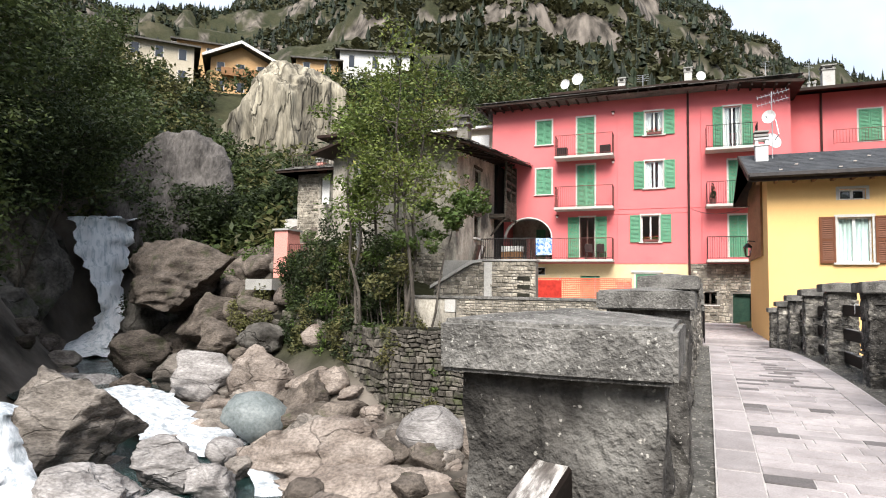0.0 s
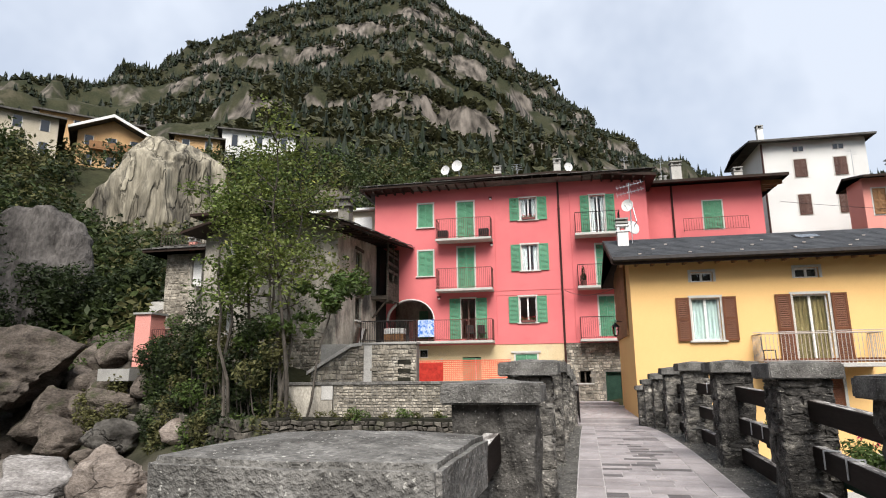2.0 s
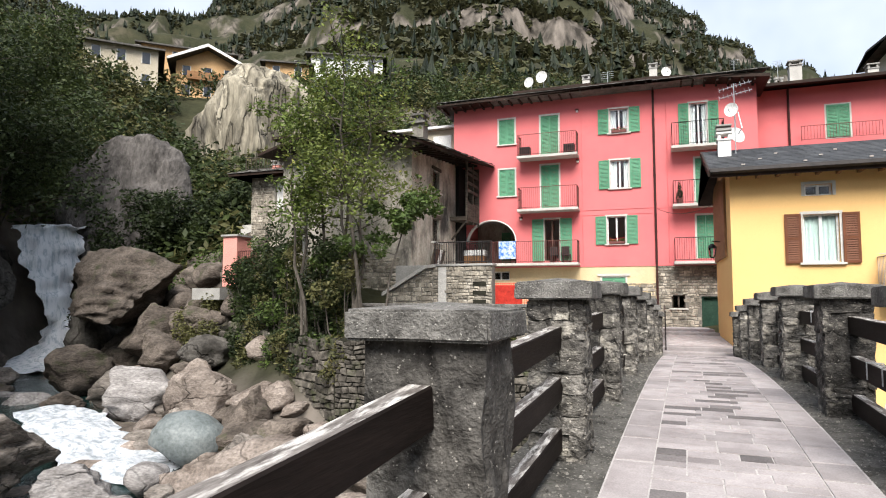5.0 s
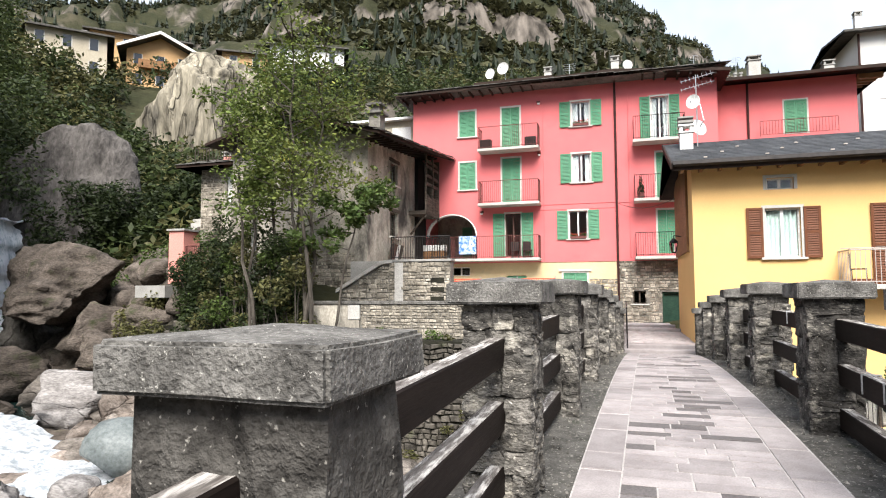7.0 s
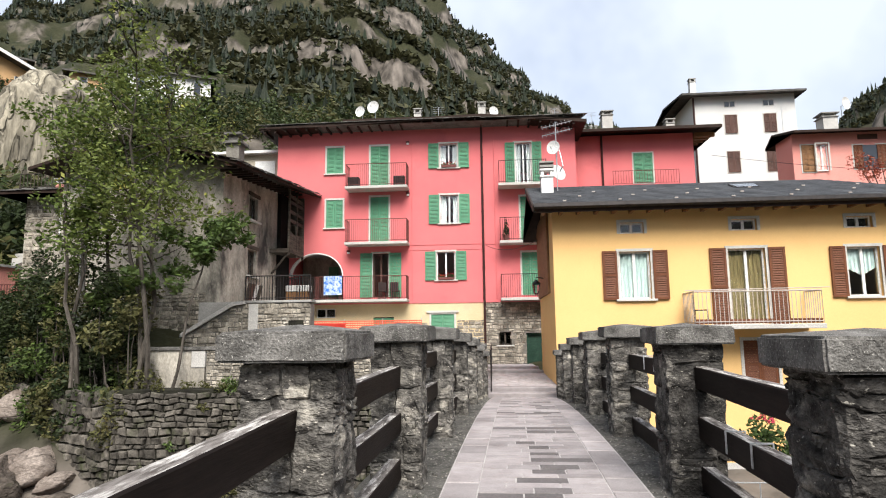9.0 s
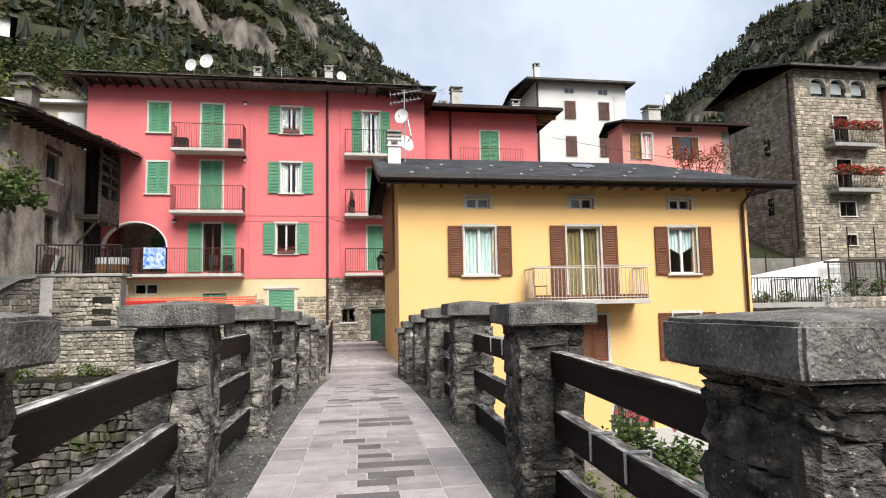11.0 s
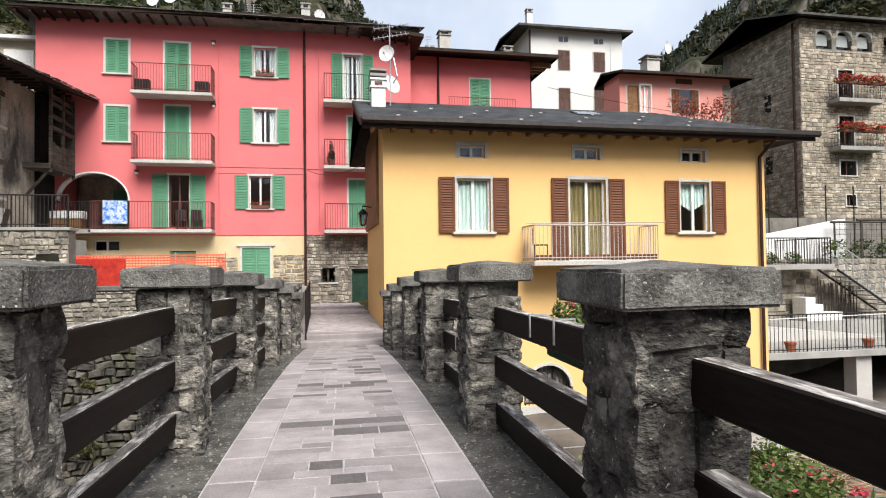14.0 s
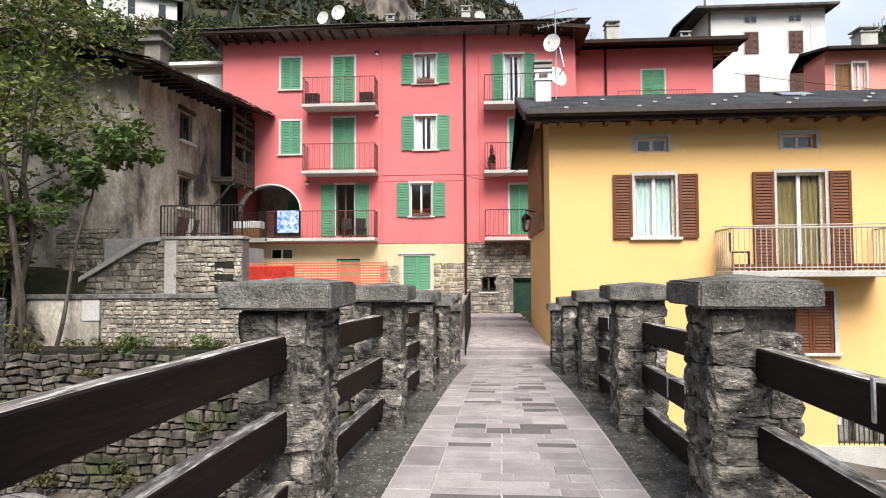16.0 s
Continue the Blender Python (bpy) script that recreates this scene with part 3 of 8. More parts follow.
def make_pillars():
    caps = {d: [cap_mesh(s * 3.1, d) for s in range(4)] for d in (LEFT_D, RIGHT_D)}
    cores = {d: [core_mesh(s * 2.3, d) for s in range(4)] for d in (LEFT_D, RIGHT_D)}
    r = random.Random(4)
    i = 0
    for left in (True, False):
        for k, y in enumerate(PILLARS[left]):
            w, d = PILLAR_W, LEFT_D if left else RIGHT_D
            off = -0.07 - w / 2 if left else CLEAR + 0.05 + w / 2
            z = deck_z(y + 0.2)
            rendered = left and k in (1, 2)
            t = thing("bridge_pillar", "squat bridge pillar with patchy grey render and a pitted concrete cap" if rendered else
                      "squat bridge pillar of dark rubble stone under a pitted concrete cap", "pillar", on_bridge(y, off, z), "stone pillars along the footbridge")
            c = new("core", cores[d][i % 4])
            c.parent = t
            if rendered:
                c.scale, c.location = (1.24, 1.16, 1), (0, -0.16 * LEFT_D / 2, 0)
            c = new("cap", caps[d][i % 4])
            c.parent, c.location = t, (0, 0, 1.115 if left and k == 2 else (1.16 if left or k > 4 else 1.125))
            if left and k == 2:
                c.scale = (1, 1, 0.86)
            tagged(c, "pitted grey concrete cap")
            i += 1
            if k == 0 or rendered:
                continue
            bare = 0.14
            # nearer right-hand pillars take the copy with shade in its colour
            kind = PILLARSTONE if left or k > 4 else SHADESTONE
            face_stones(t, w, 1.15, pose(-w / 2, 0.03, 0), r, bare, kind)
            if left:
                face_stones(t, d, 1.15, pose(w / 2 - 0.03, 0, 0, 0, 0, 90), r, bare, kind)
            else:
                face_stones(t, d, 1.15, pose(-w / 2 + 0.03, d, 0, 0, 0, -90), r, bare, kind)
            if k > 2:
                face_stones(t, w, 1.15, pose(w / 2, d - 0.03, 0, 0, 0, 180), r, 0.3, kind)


make_pillars()


# ---- house parts ----
def wall_with_openings(u0, u1, z0, z1, thick, openings):
    """A wall along x that faces -y, with square openings (x0, x1, z0, z1) cut through it."""
    us = sorted({u0, u1, *(o[0] for o in openings), *(o[1] for o in openings)})
    zs = sorted({z0, z1, *(o[2] for o in openings), *(o[3] for o in openings)})
    us, zs = [u for u in us if u0 <= u <= u1], [z for z in zs if z0 <= z <= z1]
    bm, cache = bmesh.new(), {}

    def vert(i, j, b):
        if (i, j, b) not in cache:
            cache[i, j, b] = bm.verts.new((us[i], thick * b, zs[j]))
        return cache[i, j, b]

    def solid(i, j):
        if not (0 <= i < len(us) - 1 and 0 <= j < len(zs) - 1):
            return False
        cu, cz = (us[i] + us[i + 1]) / 2, (zs[j] + zs[j + 1]) / 2
        return not any(o[0] < cu < o[1] and o[2] < cz < o[3] for o in openings)

    for i in range(len(us) - 1):
        for j in range(len(zs) - 1):
            if not solid(i, j):
                continue
            for b in (0, 1):
                bm.faces.new([vert(i, j, b), vert(i + 1, j, b), vert(i + 1, j + 1, b), vert(i, j + 1, b)][:: 1 if b == 0 else -1])
            for di, dj, p, q in ((-1, 0, (i, j), (i, j + 1)), (1, 0, (i + 1, j), (i + 1, j + 1)), (0, -1, (i, j), (i + 1, j)), (0, 1, (i, j + 1), (i + 1, j + 1))):
                if not solid(i + di, j + dj):
                    bm.faces.new((vert(*p, 0), vert(*q, 0), vert(*q, 1), vert(*p, 1)))
    bmesh.ops.recalc_face_normals(bm, faces=bm.faces)
    return bm


def shutter_bm(w, h, louvre=True):
    """One leaf, 0 to w along x, with stiles, rails and tilted slats."""
    bm = bmesh.new()
    s, t = min(0.07, w * 0.16), 0.04
    for d in ((0, s, -t, 0, 0, h), (w - s, w, -t, 0, 0, h), (s, w - s, -t, 0, 0, s), (s, w - s, -t, 0, h - s, h), (s, w - s, -t, 0, h * 0.48, h * 0.48 + s)):
        box(bm, *d)
    if louvre:
        n = max(4, int(h / 0.078))
        for i in range(n):
            z = s + (h - 2 * s) * (i + 0.5) / n
            box(bm, s, w - s, -0.006, 0.006, -0.036, 0.036, m=pose(0, -t * 0.5, z, -24, 0, 0))
    else:
        box(bm, s, w - s, -t * 0.6, -t * 0.2, s, h - s)
    return bm


def window(parent, x, y, z, w, h, shutters=None, closed=False, style="glass", leaf=None, surround=True, sill=True, bars=2, depth=0.12, frame_mat=None, wide=None, swing=(0, 0)):
    """A window in an opening of the wall at y, which faces -y: its lower left corner is x, z."""
    fm = frame_mat or FRAME
    f, d = 0.055, y + depth
    bm = boxes((x, x + f, d, d + 0.06, z, z + h), (x + w - f, x + w, d, d + 0.06, z, z + h), (x + f, x + w - f, d, d + 0.06, z, z + f), (x + f, x + w - f, d, d + 0.06, z + h - f, z + h))
    for i in range(1, bars):
        c = x + w * i / bars
        box(bm, c - 0.04, c + 0.04, d - 0.01, d + 0.05, z + f, z + h - f)
    win = part("window", bm, fm, parent)
    n = max(1, bars)
    for i in range(n):
        a, b = x + f + (w - 2 * f) * i / n, x + f + (w - 2 * f) * (i + 1) / n
        part("pane", boxes((a, b, d + 0.02, d + 0.026, z + f, z + h - f)), GLASS, win).visible_shadow = False
    if style == "parted":
        for a, b in ((x + f, x + w * 0.34), (x + w * 0.70, x + w - f)):
            bm = bmesh.new()
            prev = None
            for i in range(9):
                u = a + (b - a) * i / 8
                yy = d + 0.085 - 0.018 * math.sin(i * 1.9)
                cur = (bm.verts.new((u, yy, z + f)), bm.verts.new((u, yy, z + h - f)))
                if prev:
                    bm.faces.new((prev[0], cur[0], cur[1], prev[1]))
                prev = cur
            part("curtain", bm, CURTAIN, win, "white curtain drawn aside")
    if style in ("curtain", "gold", "aqua", "halfcurtain"):
        mat = {"curtain": CURTAIN, "gold": GOLDCURTAIN, "aqua": AQUACURTAIN, "halfcurtain": AQUACURTAIN}[style]
        bm = bmesh.new()
        cols = 22
        a, b = x + f, x + w - f
        lo = z + h * 0.42 if style == "halfcurtain" else z + f
        prev = None
        for i in range(cols + 1):
            u = a + (b - a) * i / cols
            yy = d + 0.085 - 0.018 * math.sin(i * 1.9)
            drop = lo + (abs(i / cols - 0.5) * 0.5 if style == "halfcurtain" else 0)
            cur = (bm.verts.new((u, yy - 0.004, drop)), bm.verts.new((u, yy - 0.004, z + h - f)))
            if prev:
                bm.faces.new((prev[0], cur[0], cur[1], prev[1]))
            prev = cur
        part("curtain", bm, mat, win, "pale curtain drawn behind the glass")
    if surround:
        s, p = 0.09, 0.025
        part("surround", boxes((x - s, x, y - p, y + 0.02, z, z + h), (x + w, x + w + s, y - p, y + 0.02, z, z + h), (x - s, x + w + s, y - p, y + 0.02, z + h, z + h + s)), SURROUND, win)
    if sill:
        part("sill", boxes((x - 0.14, x + w + 0.14, y - 0.10, y + 0.1, z - 0.07, z), bevel=0.008), SURROUND, win)
    if shutters:
        lw = leaf or w / 2
        if closed:
            for a in (0, 1):
                s = part("shutter", shutter_bm(w / 2 - 0.01, h - 0.02), shutters, win)
                s.location = (x + a * w / 2 + 0.005, y + 0.05, z + 0.01)
        else:
            g = wide if wide is not None else 0.05
            for a, ang in ((-1, swing[0]), (1, swing[1])):
                s = part("shutter", shutter_bm(lw, h + 0.04), shutters, win)
                if a < 0:
                    s.matrix_basis = pose(x - g, y - 0.035, z - 0.02, 0, 0, 0) @ pose(0, 0, 0, 0, 0, ang) @ pose(-lw, 0, 0)
                else:
                    s.matrix_basis = pose(x + w + g, y - 0.035, z - 0.02, 0, 0, -ang)
    return win


def railing_bm(pts, h, gap=0.11, bar=0.009, rail=0.018, low=0.08):
    """Upright bars between a top and a bottom rail along a line of (x, y, z)."""
    bm = bmesh.new()
    for a, b in zip(pts, pts[1:]):
        a, b = Vector(a), Vector(b)
        up = Vector((0, 0, h))
        tube(bm, a + up, b + up, rail, sides=6)
        tube(bm, a + Vector((0, 0, low)), b + Vector((0, 0, low)), rail * 0.7, sides=6)
        n = max(2, int((b - a).length / gap))
        for i in range(n + 1):
            p = a + (b - a) * i / n
            r = bar * (1.6 if i in (0, n) else 1)
            tube(bm, p + Vector((0, 0, low if 0 < i < n else 0)), p + up, r, sides=5)
    return bm


def rail_parts(parent, pts, h, mat, gap=0.11, bar=0.009, rail=0.018, low=0.08):
    """The same rail in pieces: each bar, handrail and bottom rail hangs under the parent."""
    shared = None
    for a, b in zip(pts, pts[1:]):
        a, b = Vector(a), Vector(b)
        part("handrail", tube(bmesh.new(), a + Vector((0, 0, h)), b + Vector((0, 0, h)), rail, sides=6), mat, parent)
        part("bottom_rail", tube(bmesh.new(), a + Vector((0, 0, low)), b + Vector((0, 0, low)), rail * 0.7, sides=6), mat, parent)
        n = max(2, int((b - a).length / gap))
        for i in range(n + 1):
            if shared is None:
                ob = part("bar", tube(bmesh.new(), (0, 0, 0), (0, 0, h), bar, sides=5), mat, parent)
                shared = ob.data
            else:
                ob = new("bar", shared)
                ob.parent = parent
            ob.location = a.lerp(b, i / n)


def railing(name, pts, h, gap, label, mat=None):
    """A standing rail with each post, bar and handrail a part of its own."""
    mat = mat or IRON
    t = thing(name, label, "railing")
    shapes = {}
    for a, b in zip(pts, pts[1:]):
        a, b = Vector(a), Vector(b)
        for z in (h, 0.08):
            part("handrail" if z == h else "bottom_rail", tube(bmesh.new(), a + Vector((0, 0, z)), b + Vector((0, 0, z)), 0.022 if z == h else 0.014), mat, t)
        n = max(2, round((b - a).length / gap))
        for i in range(n + 1):
            post = i % 10 == 0 or i == n
            if post not in shapes:
                ob = part("post" if post else "bar", tube(bmesh.new(), (0, 0, 0), (0, 0, h), 0.024 if post else 0.011, sides=6), mat, t)
                shapes[post] = ob.data
            else:
                ob = new("post" if post else "bar", shapes[post])
                ob.parent = t
            ob.location = a.lerp(b, i / n)
    return t


def balcony(parent, x0, x1, y, z, reach=1.0, h=1.0, mat=None, slab=None, slab_h=0.14):
    """A slab that stands out from the wall at y, with a railing round it; z is the slab's top."""
    bm = boxes((x0, x1, y - reach, y + 0.05, z - slab_h, z), bevel=0.012)
    s = part("balcony", bm, slab or PALECONCRETE, parent)
    e = 0.05
    rail_parts(s, [(x0 + e, y, z), (x0 + e, y - reach + e, z), (x1 - e, y - reach + e, z), (x1 - e, y, z)], h, mat or IRON)
    return s


def gable_roof(parent, x0, x1, y0, y1, ze, zr, yr, mat, thick=0.14, name="roof", hip=0.0, hip_left=0.0):
    """Two slopes, eaves along x at y0 and y1, ridge at yr; hip pulls the right end of the ridge in."""
    bm = bmesh.new()
    for dz in (0, -thick):
        pass
    a = [(x0, y0, ze), (x1, y0, ze), (x1 - hip, yr, zr), (x0 + hip_left, yr, zr), (x0, y1, ze), (x1, y1, ze)]
    top = [bm.verts.new(p) for p in a]
    low = [bm.verts.new((p[0], p[1], p[2] - thick)) for p in a]
    for f in ((0, 1, 2, 3), (3, 2, 5, 4), (1, 5, 2), (0, 3, 4)):
        bm.faces.new([top[i] for i in f])
        bm.faces.new([low[i] for i in reversed(f)])
    for i, j in ((0, 1), (1, 5), (5, 4), (4, 0)):
        bm.faces.new((top[i], low[i], low[j], top[j]))
    bmesh.ops.recalc_face_normals(bm, faces=bm.faces)
    return part(name, bm, mat, parent)


def roof_courses(x0, x1, p, q, rows, w, seed, lift=0.02, rag=0.0, hip=0.0, hip_left=0.0):
    """Overlapping slates on one slope from the eave (y, z) p to the ridge q: verts and quads."""
    r = np.random.RandomState(seed)
    verts, faces = [], []
    (ya, za), (yb, zb) = p, q
    for i in range(rows):
        f0, f1 = i / rows, min(1.0, (i + 1.25) / rows)
        a, b = x0 + hip_left * f0, x1 - hip * f0
        u = a + (0 if i % 2 else w / 2) - w
        while u < b:
            c, d = max(u, a) + 0.004, min(u + w * r.uniform(0.96, 1.0), b)
            u += w
            if d - c < 0.03:
                continue
            j = r.uniform(-rag, rag, 4)
            y_lo, z_lo = ya + (yb - ya) * f0 - abs(j[0]) * 0.5, za + (zb - za) * f0
            y_hi, z_hi = ya + (yb - ya) * f1, za + (zb - za) * f1
            t = lift * r.uniform(0.7, 1.5) if rag else lift
            k = len(verts)
            verts += [(c, y_lo, z_lo + t + 0.006 + j[1] * 0.3), (d, y_lo + j[2] * 0.4, z_lo + t + 0.006 + j[3] * 0.3), (d, y_hi, z_hi + 0.004), (c, y_hi, z_hi + 0.004)]
            verts += [(c, y_lo, z_lo - 0.004), (d, y_lo, z_lo - 0.004)]
            faces += [(k, k + 1, k + 2, k + 3), (k + 4, k + 5, k + 1, k), (k + 5, k + 5, k + 2, k + 1), (k + 4, k, k + 3, k + 4)][:2]
    return verts, faces


def chimney(parent, x, y, z, w, h, mat=None, cap_mat=None, pots=False):
    bm = boxes((x - w / 2, x + w / 2, y - w / 2, y + w / 2, z, z + h))
    c = part("chimney", bm, mat or PALECONCRETE, parent)
    o = w * 0.62
    bm = boxes((x - o, x + o, y - o, y + o, z + h + 0.18, z + h + 0.24), (x - o * 0.95, x + o * 0.95, y - o * 0.95, y + o * 0.95, z + h - 0.05, z + h))
    for sx in (-1, 1):
        for sy in (-1, 1):
            a, b = x + sx * w * 0.4, y + sy * w * 0.4
            box(bm, a - 0.05, a + 0.05, b - 0.05, b + 0.05, z + h, z + h + 0.2)
    part("cap", bm, cap_mat or CONCRETE, c)
    return c


def dish(name, m, d, label):
    """A shallow bowl on a short arm, with its feed."""
    t = thing(name, label, "satellite dish", m)
    bm = bmesh.new()
    rings, seg = 5, 20
    loops = []
    for s in (0.0, 0.02):
        ring = []
        for i in range(1, rings + 1):
            q = i / rings
            ring.append([bm.verts.new((d / 2 * q * math.cos(a), -(q * q) * d * 0.11 + s, d / 2 * q * math.sin(a))) for a in (2 * math.pi * j / seg for j in range(seg))])
        centre = bm.verts.new((0, s, 0))
        for j in range(seg):
            bm.faces.new((centre, ring[0][j], ring[0][(j + 1) % seg]))
            for i in range(rings - 1):
                bm.faces.new((ring[i][j], ring[i + 1][j], ring[i + 1][(j + 1) % seg], ring[i][(j + 1) % seg]))
        loops.append(ring[-1])
    for j in range(seg):
        bm.faces.new((loops[0][j], loops[0][(j + 1) % seg], loops[1][(j + 1) % seg], loops[1][j]))
    part("bowl", bm, FRAME, t)
    bm = bmesh.new()
    tube(bm, (0, 0.02, 0), (0, 0.25, -0.1), 0.02)
    tube(bm, (0, 0.25, -0.1), (0, 0.25, -0.75), 0.022)
    tube(bm, (0, 0, -d * 0.48), (0, -d * 0.45, -0.05), 0.008)
    tube(bm, (0, -d * 0.45, -0.08), (0, -d * 0.52, -0.02), 0.025)
    part("arm", bm, GALV, t)
    return t


# ---- pink house ----
PY, PT = 35.7, 0.35
PINKHOUSE = thing("pink_house", "four-storey pink rendered house with green shutters and iron balconies", "house")


def pink_house():
    t = PINKHOUSE
    op = []
    doors, wins, closed = [], [], []
    for z0, z1 in ((9.5, 11.85), (6.55, 9.0), (3.55, 5.9)):
        doors.append((-5.78, -4.78, z0, z1))
    for z0, z1 in ((10.5, 11.85), (7.45, 9.0), (4.42, 5.92)):
        wins.append((-1.98, -1.0, z0, z1))
    wins[2] = (-2.2, -1.22, 4.42, 5.92)
    for z0, z1 in ((10.37, 11.85), (7.35, 8.9)):
        closed.append((-8.22, -7.3, z0, z1))
    arch = (-10.2, -7.25, 3.45, 6.1)
    right = [(2.1, 2.95, 9.45, 11.75), (2.3, 3.15, 6.45, 8.8), (2.3, 3.15, 3.55, 5.8)]
    op = doors + wins + closed + [arch] + right[:1]
    part("wall", wall_with_openings(-11.0, 0.30, 3.24, 12.75, PT, doors + wins + closed + [arch]), PINK, t, "pink rendered front wall")
    # the wing beyond the downpipe
    part("wall", wall_with_openings(0.30, 5.3, 3.24, 12.7, PT, right), PINK, t)
    for d in ((-11.0, -10.7, PT, 9.7, 3.2, 12.6), (5.0, 5.3, PT, 9.7, -0.6, 12.6), (-11, 5.3, 9.7, 10, -0.6, 12.6)):
        part("wall", boxes(d), PINK, t)
    for o in t.children:
        o.location.y = PY
    # arch spandrels over the loggia
    bm = bmesh.new()
    n = 14
    cx, w, zs, zt = -8.72, 1.48, 4.75, 6.0
    for side in (-1, 1):
        pts = [(cx + side * w, 6.11), (cx + side * w, zs)] + [(cx + side * w * math.cos(a), zs + (zt - zs) * math.sin(a)) for a in (math.pi / 2 * i / n for i in range(1, n + 1))] + [(cx, 6.11)]
        prism(bm, pts, PY + 0.004, PY + PT - 0.01)
    part("arch", bm, PINK, t)
    bm = bmesh.new()
    ring = [(cx + w * math.cos(math.pi * i / 24), zs + (zt - zs) * math.sin(math.pi * i / 24)) for i in range(25)]
    ring = ring + [(cx + (x - cx) * 0.955, zs + (z - zs) * 0.955) for x, z in reversed(ring)]
    prism(bm, ring, PY - 0.02, PY + PT)
    part("arch_trim", bm, FRAME, t, "pale edging of the loggia arch")
    part("loggia_back", wall_with_openings(-10.6, -7.0, 3.4, 6.4, 0.1, [(-8.2, -7.4, 3.5, 5.6)]), OLDPLASTER, t).location.y = PY + 3.6
    part("door", shutter_bm(0.6, 2.1), GREEN, t, "green shutter folded back in the loggia").matrix_basis = pose(-9.0, PY + 3.55, 3.5)
    window(t, -8.2, PY + 3.6, 3.5, 0.8, 2.1, surround=False, sill=False, depth=0.02, bars=2, frame_mat=DARKBROWN)
    part("loggia_floor", boxes((-10.7, -7.0, PY + PT, PY + 3.7, 3.2, 3.45)), CONCRETE, t)
    part("loggia_ceiling", boxes((-10.7, -7.0, PY + PT, PY + 3.7, 6.2, 6.35)), CONCRETE, t)
    part("loggia_side", boxes((-7.0, -6.9, PY + PT, PY + 3.7, 3.2, 6.35)), OLDPLASTER, t)
    # cream and rubble ground storey
    part("ground_storey", wall_with_openings(-11.0, 0.30, -0.9, 3.23, PT, [(-2.52, -1.3, 1.1, 2.62), (-8.7, -7.65, 2.5, 3.0), (-5.6, -4.5, 0.3, 2.5)]), CREAM, t, "cream render worn off the rubble below").location.y = PY + 0.004
    for x0, x1, z0, z1, sd in ((-2.9 + 1.75, 0.24, -0.9, 2.3, 5), (-3.6, -2.68, -0.9, 2.2, 6), (-10.9, -8.8, -0.9, 2.4, 7)):
        v, f = rubble(x1 - x0, z1 - z0, 0.17, sd, 0.02)
        s = from_arrays("rubble", v, f, WALLSTONE, t)
        s.location = (x0, PY - 0.01, z0)
        tagged(s, kind="stuff")
    part("ground_storey", wall_with_openings(0.30, 5.3, -0.9, 3.23, PT, [(1.0, 1.65, 0.98, 1.66), (2.42, 3.3, -0.2, 1.6)]), JOINT, t, "rubble stone ground storey").location.y = PY + 0.03
    holes = ((0.96, 1.7, 0.9, 1.75), (2.35, 3.4, -0.9, 1.72))
    v, f = rubble(5.0, 4.1, 0.16, 11, 0.02)
    keep = []
    va = np.array(v)
    fa = np.array(f)
    for k in range(0, len(v), 12):
        c = va[k:k + 12].mean(0) + (0.3, 0, -0.9)
        keep.append(not any(h[0] < c[0] < h[1] and h[2] < c[2] < h[3] for h in holes))
    fa = fa[np.repeat(keep, 9)]
    s = from_arrays("rubble", va, fa, WALLSTONE, t)
    s.location = (0.3, PY + 0.01, -0.9)
    tagged(s, kind="stuff")
    part("belt", boxes((-4.4, 0.22, PY - 0.025, PY + 0.01, 6.30, 6.35), (0.4, 3.2, PY - 0.025, PY + 0.01, 6.27, 6.32), (-10.4, 0.3, PY - 0.03, PY + 0.01, 3.2, 3.28), (0.3, 3.6, PY - 0.03, PY + 0.01, 3.2, 3.28), (-4.4, 0.22, PY - 0.02, PY + 0.01, 6.02, 6.05)), PINK, t)
    # openings
    for i, (a, b, z0, z1) in enumerate(doors):
        if i < 2:
            window(t, a, PY, z0, b - a, z1 - z0, GREEN, True, surround=True, sill=False)
        else:
            window(t, a + 0.16, PY, z0, 0.84, z1 - z0, GREEN, False, leaf=0.64, sill=False, style="glass", frame_mat=DARKBROWN)
    for i, (a, b, z0, z1) in enumerate(wins):
        window(t, a, PY, z0, b - a, z1 - z0, GREEN, False, leaf=0.56, style="parted" if i < 2 else "glass")
    for a, b, z0, z1 in closed:
        window(t, a, PY, z0, b - a, z1 - z0, GREEN, True)
    window(t, right[0][0], PY, right[0][2], 0.85, right[0][3] - right[0][2], GREEN, False, leaf=0.5, sill=False, style="parted")
    for a, b, z0, z1 in right[1:]:
        window(t, a, PY, z0, b - a, z1 - z0, GREEN, True, sill=False)
    w = window(t, -2.52, PY, 1.1, 1.22, 1.52, GREEN, True)
    part("lintel", boxes((-2.75, -1.07, PY - 0.08, PY, 2.70, 2.80)), SURROUND, w)
    part("transom", boxes((-5.6, -4.5, PY + 0.05, PY + 0.12, 2.28, 2.45), (-5.6, -4.5, PY + 0.1, PY + 0.14, 0.3, 2.28)), GREEN, t, "green painted door with a flat transom")
    window(t, -8.7, PY, 2.5, 1.05, 0.5, surround=False, sill=False)
    window(t, 1.0, PY + 0.03, 0.98, 0.65, 0.68, surround=False, sill=True, frame_mat=OLDWOOD)
    d = part("door", boxes((2.46, 3.26, PY + 0.25, PY + 0.3, -0.2, 1.56), (2.42, 2.5, PY + 0.1, PY + 0.3, -0.2, 1.6), (2.42, 3.3, PY + 0.1, PY + 0.3, 1.52, 1.6)), DARKGREEN, t, "dark green door in the stone ground storey")
    # balconies
    for z in (9.42, 6.42):
        balcony(t, -6.98, -3.64, PY, z, 0.95, 1.2, RUSTIRON)
